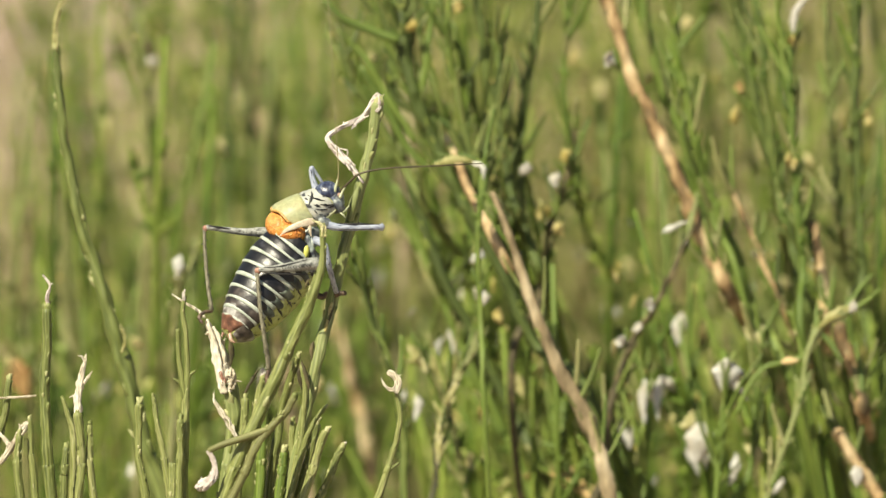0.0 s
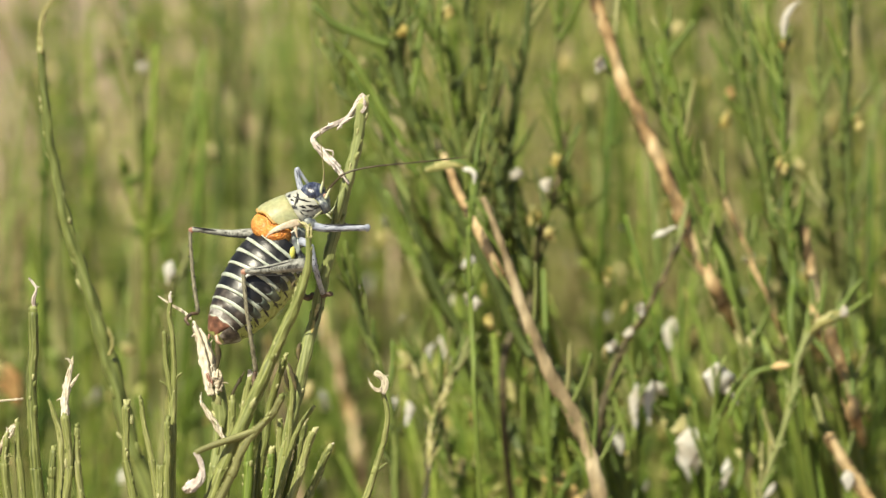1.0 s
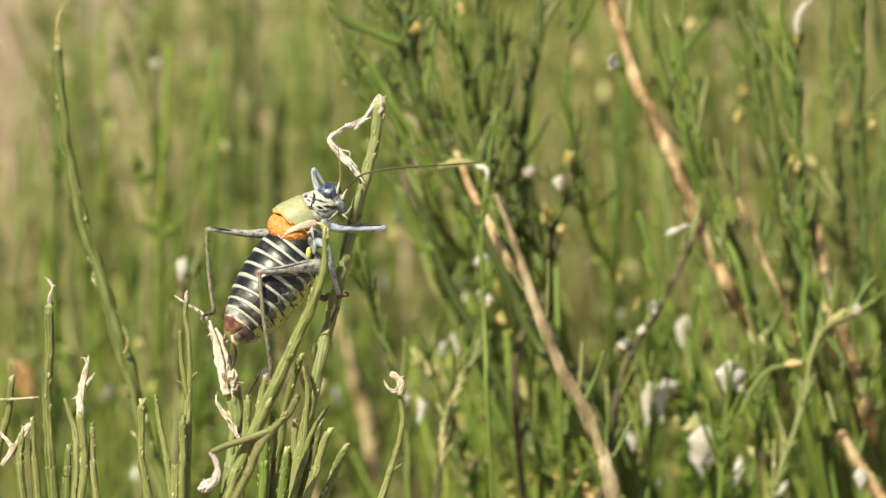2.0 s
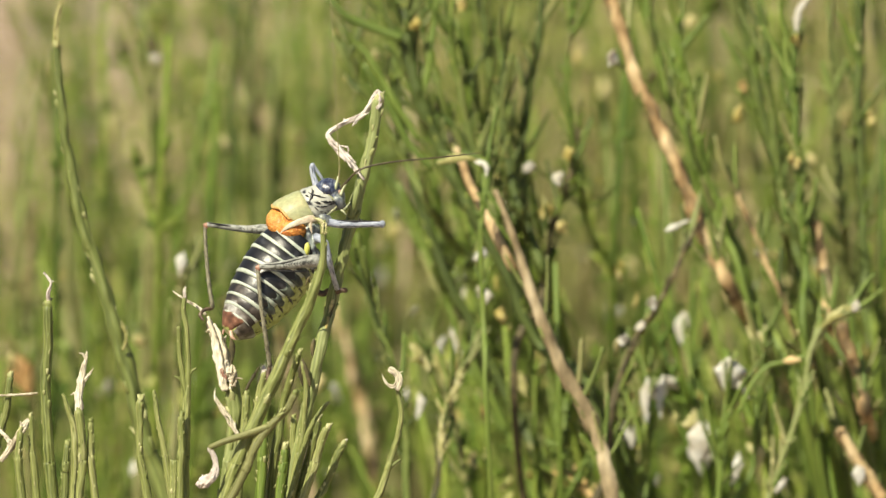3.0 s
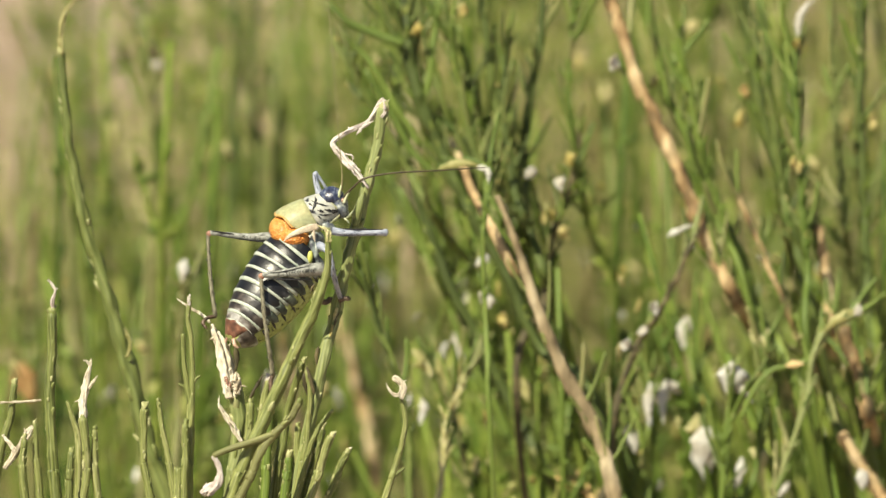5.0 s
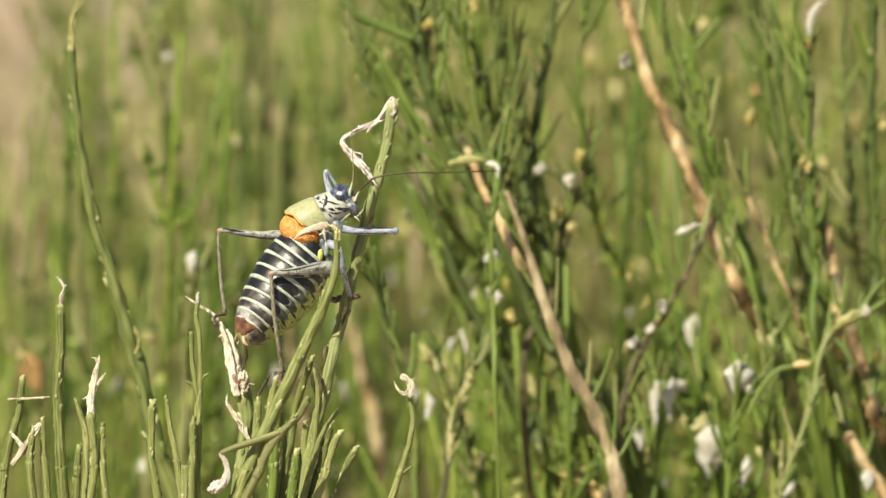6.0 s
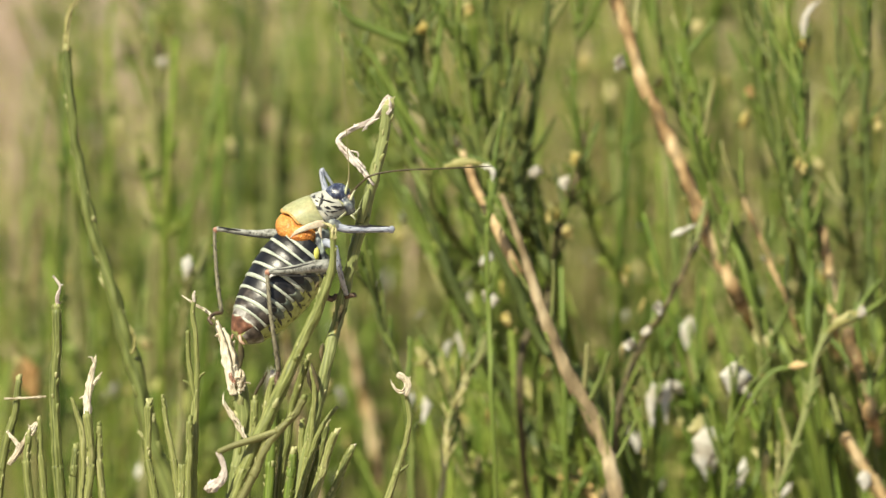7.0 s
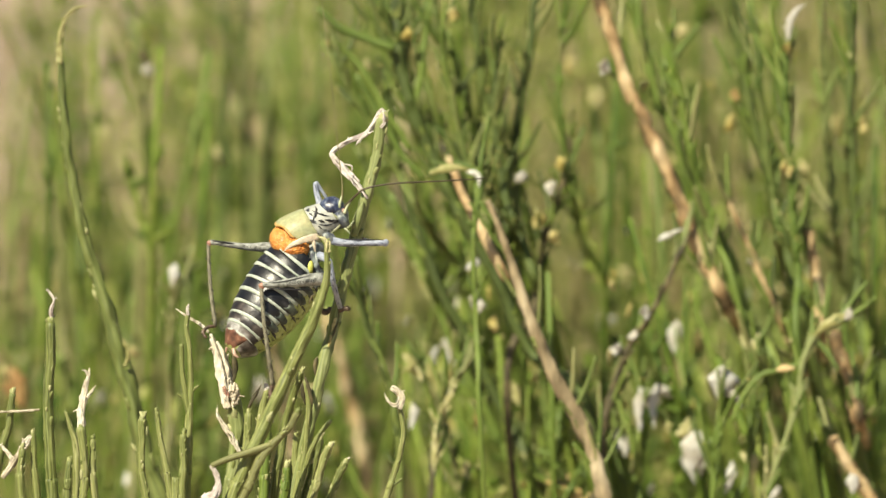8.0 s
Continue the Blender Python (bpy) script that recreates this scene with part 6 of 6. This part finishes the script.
def stems_mesh(name, material, label, seed, count, xs, ys, tops, radius, lean, sides=4, twig=1.0, reach=1.0, category="thicket"):
    """Many thin broom stems with side shoots, from the ground up, as one mesh."""
    rng = random.Random(seed)
    verts, faces = [], []

    def stalk(line, r0, r1):
        base = len(verts)
        last = len(line) - 1
        for i, p in enumerate(line):
            t = (line[min(i + 1, last)] - line[max(i - 1, 0)]).normalized()
            s = t.orthogonal().normalized()
            o = t.cross(s)
            r = r0 + (r1 - r0) * i / last
            for k in range(sides):
                a = 2 * math.pi * k / sides
                verts.append(p + s * math.cos(a) * r + o * math.sin(a) * r)
        for i in range(last):
            for k in range(sides):
                a, b = base + i * sides + k, base + i * sides + (k + 1) % sides
                faces.append((a, b, b + sides, a + sides))
        faces.append(tuple(range(base + sides * last, base + sides * (last + 1))))

    for _ in range(count):
        x, y = rng.uniform(*xs), rng.uniform(*ys)
        h = rng.uniform(*tops(x, y)) if callable(tops) else rng.uniform(*tops)
        ln = Vector((rng.gauss(lean[0], lean[1]), rng.gauss(0, lean[1]), 0)) * h
        bend = Vector((rng.gauss(0, 0.03), rng.gauss(0, 0.03), 0))
        line = []
        for i in range(9):
            s = i / 8
            line.append(Vector((x, y, -0.01)) + ln * s + bend * math.sin(s * math.pi) + Vector((0, 0, h * s)) + noise.noise_vector(Vector((x * 50, y * 50, s * 3))) * 0.008)
        r = radius * rng.uniform(0.6, 1.4)
        stalk(line, r * 1.25, r * 0.7)
        for k in range(int(rng.uniform(2, 6) * twig)):
            j = rng.randint(3, 7)
            p = line[j]
            w = (line[j + 1] - line[j]).normalized() + Vector((rng.gauss(0, 0.35), rng.gauss(0, 0.35), 0.1))
            w.normalize()
            d = rng.uniform(0.025, 0.11) * (0.6 + h) * reach
            c = Vector((rng.gauss(0, 0.2), rng.gauss(0, 0.2), 0.35)) * d * 0.4
            q = [p, p + w * d * 0.4, p + w * d * 0.75 + c * 0.6, p + w * d + c * 1.2]
            stalk(q, r * 0.8, r * 0.45)
            for g in q[1:]:
                e = g + Vector((rng.gauss(0, 1.8), rng.gauss(0, 1), rng.uniform(1, 4))) * r
                stalk([g, g.lerp(e, 0.5) + Vector((r, 0, 0)) * 0.3, e], r * 0.9, r * 0.35)
        for k in range(int(rng.uniform(8, 18) * twig)):
            j = rng.randint(3, 7)
            p = line[j].lerp(line[j + 1], rng.random()) + Vector((rng.gauss(0, r), rng.gauss(0, r), 0))
            q = p + Vector((rng.gauss(0, 1.8), rng.gauss(0, 1.5), rng.uniform(1.0, 4.5))) * r * 1.3
            stalk([p, p.lerp(q, 0.5) + Vector((r, 0, 0)) * 0.3, q], r * 1.1, r * 0.4)
    me = bpy.data.meshes.new(name)
    me.from_pydata([tuple(v) for v in verts], [], faces)
    me.polygons.foreach_set("use_smooth", [True] * len(me.polygons))
    me.materials.append(material)
    return tagged(new(name, me), label, category, kind="stuff")


def flakes(name, material, label, seed, count, xs, ys, zs, size, category="dry petals"):
    """Loose dry petals and withered leaves caught among the stems."""
    rng = random.Random(seed)
    bm = bmesh.new()
    for _ in range(count):
        y = rng.uniform(*ys)
        mid = 0.838 - (y + 0.67) * 0.176
        p = Vector((rng.uniform(*xs), y, mid + rng.uniform(*zs) * (y + 0.67)))
        a, b = Vector((rng.gauss(0, 1), rng.gauss(0, 1), rng.gauss(0, 1))).normalized(), Vector((rng.gauss(0, 0.4), rng.gauss(0, 0.4), 1)).normalized()
        c = a.cross(b).normalized()
        s = size * rng.uniform(0.5, 1.5)
        blob(bm, p, (c.cross(b) * s * 0.7, c * s * 0.14, b * s * rng.uniform(0.8, 1.7)), 7, 6, 1.3, rng.random() * 9)
    ob = part(name, bm, material, None)
    return tagged(ob, label, category, kind="stuff")


def far_tops(x, y):
    """The far broom thins out and stays lower towards the open soil."""
    return (0.25, 0.5) if x < -0.07 * (0.67 + y) else (0.3, 0.66)


THICKET_LABELS = ("twiggy green broom plant in the thicket", "slender leafy green broom plant in the thicket")


def thicket_stem(rng, x, y, h, lean, radius, twigs, mat_):
    """A single broom stem of the near thicket with its leafy side twigs."""
    foot = Vector((x, y, -0.01))
    ln = Vector((rng.gauss(lean[0], lean[1]), abs(rng.gauss(0, lean[1])) * 0.7, 0)) * h
    bend = Vector((rng.gauss(0, 0.03), rng.gauss(0, 0.01), 0))
    line = [ln * s + bend * math.sin(s * math.pi) + Vector((0, 0, h * s)) + noise.noise_vector(Vector((x * 50, y * 50, s * 4))) * 0.008 + noise.noise_vector(Vector((x * 70, y * 70, s * 16))) * 0.0022 for s in (i / 20 for i in range(21))]
    r = radius * rng.uniform(0.7, 1.4)
    lines = [(line, r * 1.25, r * 0.7)]
    for _ in range(30):
        u = rng.uniform(9, 19.9)
        p = line[int(u)].lerp(line[int(u) + 1], u % 1)
        e = p + Vector((rng.gauss(0, 1.9), rng.gauss(0, 1.4), rng.uniform(1.0, 4.5))) * r
        lines.append(([p, p.lerp(e, 0.5) + Vector((r, 0, 0)) * 0.3, e], r * 0.9, r * 0.35))
    ob = stalk_mesh("broom_plant", lines, mat_, 5)
    ob.location = foot
    tagged(ob, THICKET_LABELS[twigs > 8], "plant", "broom plants of the near thicket")
    for _ in range(twigs):
        j = rng.randint(9, 18)
        p = line[j].lerp(line[j + 1], rng.random())
        w = ((line[j + 1] - line[j]).normalized() + Vector((rng.gauss(0, 0.3), abs(rng.gauss(0, 0.35)), 0.1))).normalized()
        d = rng.uniform(0.006, 0.024)
        c = Vector((rng.gauss(0, 0.2), rng.gauss(0, 0.2), 0.35)) * d * 0.4
        q = [p, p + w * d * 0.3, p + w * d * 0.6 + c * 0.4, p + w * d + c]
        lines = [(q, r * 0.8, r * 0.5)]
        for g in q[1:] + [q[1].lerp(q[2], 0.5), q[2].lerp(q[3], 0.5), q[0].lerp(q[1], 0.5), q[2].lerp(q[3], 0.8)]:
            e = g + Vector((rng.gauss(0, 2.2), rng.gauss(0, 1.4), rng.uniform(0.5, 4.5))) * r
            lines.append(([g, g.lerp(e, 0.5) + Vector((r, 0, 0)) * 0.3, e], r * 1.2, r * 0.4))
        tw = stalk_mesh("side_twig", lines, mat_, 5)
        tw.parent = ob


def near_thicket():
    rng = random.Random(41)
    for _ in range(100):
        y = rng.uniform(0.17, 0.4)
        thicket_stem(rng, rng.uniform(0.035, 0.19), y, rng.uniform(0.56, 0.84), (-0.05, 0.05), 0.0008, rng.randint(6, 12), rng.choice((FAR_GREEN, NEAR_GREEN, NEAR_GREEN, WEATHERED, GREEN_SHADE)))
    for _ in range(64):
        y = rng.uniform(0.32, 0.55)
        thicket_stem(rng, rng.uniform(-0.09, 0.03), y, rng.uniform(0.5, 0.74), (-0.02, 0.08), 0.0009, rng.randint(6, 12), rng.choice((FAR_GREEN, GREEN_SHADE, GREEN_SHADE)))

    for low, high, count, slant in ((-0.05, 0.012, 75, 0.24), (-0.02, 0.05, 26, 0.12)):
        for _ in range(count):
            y = rng.uniform(0.08, 0.2)
            far = y + 0.67
            h = 0.838 - far * 0.176 + rng.uniform(low, high) * far
            thicket_stem(rng, rng.uniform(0.012, 0.112) * far + slant * h, y, h, (-slant, 0.022), 0.0007, rng.randint(7, 11), rng.choice((NEAR_GREEN, NEAR_GREEN, GREEN_SHADE, FAR_GREEN)))


def slim_plants():
    """Slim plants between the cricket and the thicket."""
    rng = random.Random(77)
    for _ in range(46):
        y = rng.uniform(0.15, 0.33)
        far = y + 0.67
        thicket_stem(rng, rng.uniform(-0.108, -0.005) * far, y, 0.838 - far * 0.176 + rng.uniform(-0.03, 0.07) * far, (-0.02, 0.045), 0.0008, rng.randint(5, 9), rng.choice((NEAR_GREEN, GREEN_SHADE, GREEN_SHADE, WEATHERED, FAR_GREEN)))


near_thicket()
slim_plants()


def mid_tops(x, _):
    return (0.36, 0.6) if x < -0.06 else (0.5, 0.8)


stems_mesh("broom_thicket", FAR_KHAKI, "dense twiggy khaki broom stems", 23, 95, (0.02, 0.26), (0.42, 0.64), (0.55, 0.84), 0.0009, (-0.03, 0.06), twig=2.4, reach=0.5)
stems_mesh("broom_thicket", FAR_GREEN, "dense twiggy green broom stems", 17, 45, (0.0, 0.26), (0.36, 0.6), (0.5, 0.8), 0.001, (-0.03, 0.16), twig=2.8, reach=0.6)
stems_mesh("broom_thicket", FAR_GREEN, "slim green broom stems beside the path", 16, 115, (-0.12, 0.03), (0.4, 0.65), (0.42, 0.74), 0.0011, (-0.02, 0.1), twig=2.5, reach=0.7)
stems_mesh("broom_thicket", FAR_KHAKI, "khaki broom stems further back", 19, 240, (-0.3, 0.34), (0.7, 1.2), mid_tops, 0.0012, (-0.03, 0.13), twig=1.5, sides=3)
stems_mesh("broom_thicket", FAR_GREEN, "green broom stems further back", 12, 150, (-0.3, 0.34), (0.7, 1.2), mid_tops, 0.0012, (-0.03, 0.13), twig=1.5, sides=3)
stems_mesh("broom_thicket", FAR_KHAKI, "far khaki-green broom stems", 13, 1050, (-0.6, 0.8), (1.2, 2.4), far_tops, 0.0016, (0, 0.12), sides=3)
stems_mesh("dry_stems", FAR_TAN, "tan dry stems among the green broom", 14, 190, (-0.12, 0.24), (0.45, 1.0), (0.45, 0.72), 0.0009, (-0.05, 0.15), twig=1.0, sides=3)
stems_mesh("dry_stems", FAR_TAN, "thin tan dry stems beside the path", 18, 20, (-0.115, 0.0), (0.35, 0.9), (0.42, 0.76), 0.001, (-0.03, 0.1), twig=1.2, sides=3)
stems_mesh("dry_stems", FAR_TAN, "far tan dry grass stems", 15, 800, (-1.2, 0.8), (1.2, 3.8), far_tops, 0.0016, (0, 0.12), twig=0.5, sides=3)


def bushes(material, label, seed, count):
    """Low round broom bushes over the open ground on either side, one mesh."""
    rng = random.Random(seed)
    lines = []
    while count:
        x, y = rng.uniform(-2.8, 2.8), rng.uniform(-2.0, 4.2)
        if math.hypot(x, y + 0.67) < 0.55 or (y > -0.67 and abs(x) < 0.3 + 0.3 * (y + 0.67)):
            continue
        count -= 1
        h = rng.uniform(0.22, 0.5)
        for _ in range(44):
            a, out = rng.uniform(0, 6.283), h * rng.uniform(0.05, 0.75)
            p = Vector((x + rng.gauss(0, 0.02), y + rng.gauss(0, 0.02), -0.01))
            q = p + Vector((math.cos(a) * out, math.sin(a) * out, h * rng.uniform(0.6, 1.0)))
            lines.append(([p, p.lerp(q, 0.45) + Vector((0, 0, h * 0.1)), q], 0.0026, 0.0014))
            for _ in range(2):
                g = p.lerp(q, rng.uniform(0.5, 0.9))
                lines.append(([g, g + Vector((rng.gauss(0, 0.03), rng.gauss(0, 0.03), 0.05)), g + Vector((rng.gauss(0, 0.05), rng.gauss(0, 0.05), 0.1))], 0.0018, 0.001))
    tagged(stalk_mesh("broom_bushes", lines, material, 3), label, "bushes", kind="stuff")


bushes(FAR_GREEN, "low round green broom bushes on the open ground", 51, 95)
bushes(FAR_KHAKI, "low round khaki broom bushes on the open ground", 52, 60)


def leaves(name, material, label, seed, clumps, xs, ys, zs, size):
    """Tufts of small narrow broom leaves among the stems, one mesh."""
    rng = random.Random(seed)
    lines = []
    for _ in range(clumps):
        y = rng.uniform(*ys)
        far = y + 0.67
        c = Vector((rng.uniform(*xs) * far, y, 0.838 - far * 0.176 + rng.uniform(*zs) * far))
        way = Vector((rng.gauss(-0.1, 0.25), rng.gauss(0, 0.3), 1)).normalized()
        for _ in range(rng.randint(5, 12)):
            p = c + way * rng.uniform(0, 9) * size + Vector((rng.gauss(0, 1), rng.gauss(0, 1), rng.gauss(0, 1))) * size * 0.7
            q = p + (way + Vector((rng.gauss(0, 0.6), rng.gauss(0, 0.6), rng.gauss(0, 0.3)))).normalized() * size * rng.uniform(1.5, 3.5)
            lines.append(([p, p.lerp(q, 0.5) + Vector((0.2, 0, 0.1)) * size, q], size * 0.45, size * 0.2))
    tagged(stalk_mesh(name, lines, material, 4), label, "leaves", kind="stuff")


leaves("broom_leaves", FAR_GREEN, "small narrow green broom leaves in the thicket", 31, 330, (0.0, 0.12), (0.32, 0.6), (-0.07, 0.07), 0.0014)
leaves("broom_leaves", FAR_GREEN, "small green broom leaves beside the path", 32, 420, (-0.095, 0.02), (0.35, 0.7), (-0.07, 0.06), 0.0016)
flakes("dry_petals", PETAL, "scattered whitish dry petals on the broom", 21, 130, (-0.08, 0.16), (0.1, 0.5), (-0.06, 0.01), 0.0011)
flakes("yellow_leaves", YELLOW, "scattered yellow withered leaves on the broom", 22, 380, (-0.12, 0.18), (0.14, 0.6), (-0.06, 0.06), 0.001, "dry leaves")
flakes("yellow_leaves", YELLOW, "yellow withered leaves low in the thicket", 24, 160, (0.0, 0.12), (0.09, 0.3), (-0.06, 0.0), 0.0008, "dry leaves")

# ---- what moves ----


def sway(dx, dz, deg):
    """The wind's push on the near clump: millimetres across and up, degrees of lean about the clump's middle."""
    return Matrix.Translation(CENTRE + Vector((dx, 0, dz)) * MM) @ Matrix.Rotation(radians(deg), 4, "Y") @ Matrix.Translation(-CENTRE)


def motions():
    rows = [
        (0.0, sway(0.00, -0.00, 0.000)),
        (0.2, sway(-0.13, 0.01, -0.032)),
        (0.4, sway(-0.40, 0.16, -0.064)),
        (0.5, sway(-0.02, 0.29, -0.080)),
        (0.6, sway(-1.23, 0.31, -0.124)),
        (0.8, sway(-0.49, 0.19, -0.214)),
        (1.0, sway(-0.78, 0.85, -0.303)),
        (1.2, sway(-2.08, 1.17, -0.156)),
        (1.4, sway(0.27, -0.13, -0.008)),
        (1.5, sway(-0.15, 0.17, 0.066)),
        (1.6, sway(-0.04, 0.28, 0.046)),
        (2.8, sway(-0.74, -0.12, -0.200)),
        (3.0, sway(-0.34, 0.23, -0.241)),
        (3.2, sway(-1.13, -0.07, -0.356)),
        (3.4, sway(-2.97, 0.25, -0.472)),
        (3.5, sway(-2.39, 0.24, -0.530)),
        (3.6, sway(-2.17, 0.66, -0.354)),
        (3.8, sway(-6.13, 1.86, -0.003)),
        (4.0, sway(0.57, -0.66, 0.348)),
        (4.2, sway(-1.01, -0.04, 0.304)),
        (4.4, sway(2.10, 0.40, 0.261)),
        (4.5, sway(1.03, 0.72, 0.239)),
        (4.6, sway(-0.14, -0.15, 0.205)),
        (4.7, sway(-0.26, -0.30, 0.170)),
        (5.8, sway(0.05, -0.29, -0.206)),
        (6.0, sway(0.10, -0.87, -0.275)),
        (6.2, sway(0.96, -0.58, -0.274)),
        (6.4, sway(-0.32, -0.44, -0.274)),
        (6.5, sway(0.05, -0.47, -0.274)),
        (6.6, sway(0.08, -0.30, -0.240)),
        (6.8, sway(-0.12, -0.15, -0.171)),
        (7.0, sway(0.19, -0.04, -0.102)),
        (7.2, sway(0.11, 0.42, -0.128)),
        (7.4, sway(-0.18, 0.01, -0.153)),
        (7.5, sway(-0.30, -0.44, -0.166)),
        (7.6, sway(-0.23, -0.43, -0.059)),
        (7.8, sway(0.79, -1.59, 0.155)),
        (8.0, sway(1.37, -1.29, 0.370)),
    ]
    for ob in SHOOTS + [CRICKET]:
        rest = ob.matrix_basis.copy()
        walk(ob, [(t, m @ rest) for t, m in rows])
    # feelers: degrees of swing in the cricket's upright sheet
    for ob, swings in (
        (FEELERS[0], [(0, 0), (0.6, 0.4), (1.0, 1.2), (1.6, 1.7), (2.8, -0.6), (3.2, -0.5), (3.8, 2.2), (4.0, 0.4), (4.4, 2.4), (5.8, -1.0), (6.5, -0.8),
                      (7.0, 0), (7.4, 1.6), (8.0, 2.9)]),
        (FEELERS[1], [(0, 0), (1.0, 2.5), (1.6, 1.0), (2.8, 2.0), (3.0, 3.0), (3.4, 3.5), (3.8, 8.0), (4.0, 1.0), (4.5, 1.4), (5.8, -1.2), (6.5, -0.5),
                      (7.0, 0), (7.5, 1.0), (8.0, 0.5)]),
    ):
        rest = ob.matrix_basis.copy()
        walk(ob, [(t, rest @ Matrix.Rotation(radians(-a), 4, "Y")) for t, a in swings])


motions()
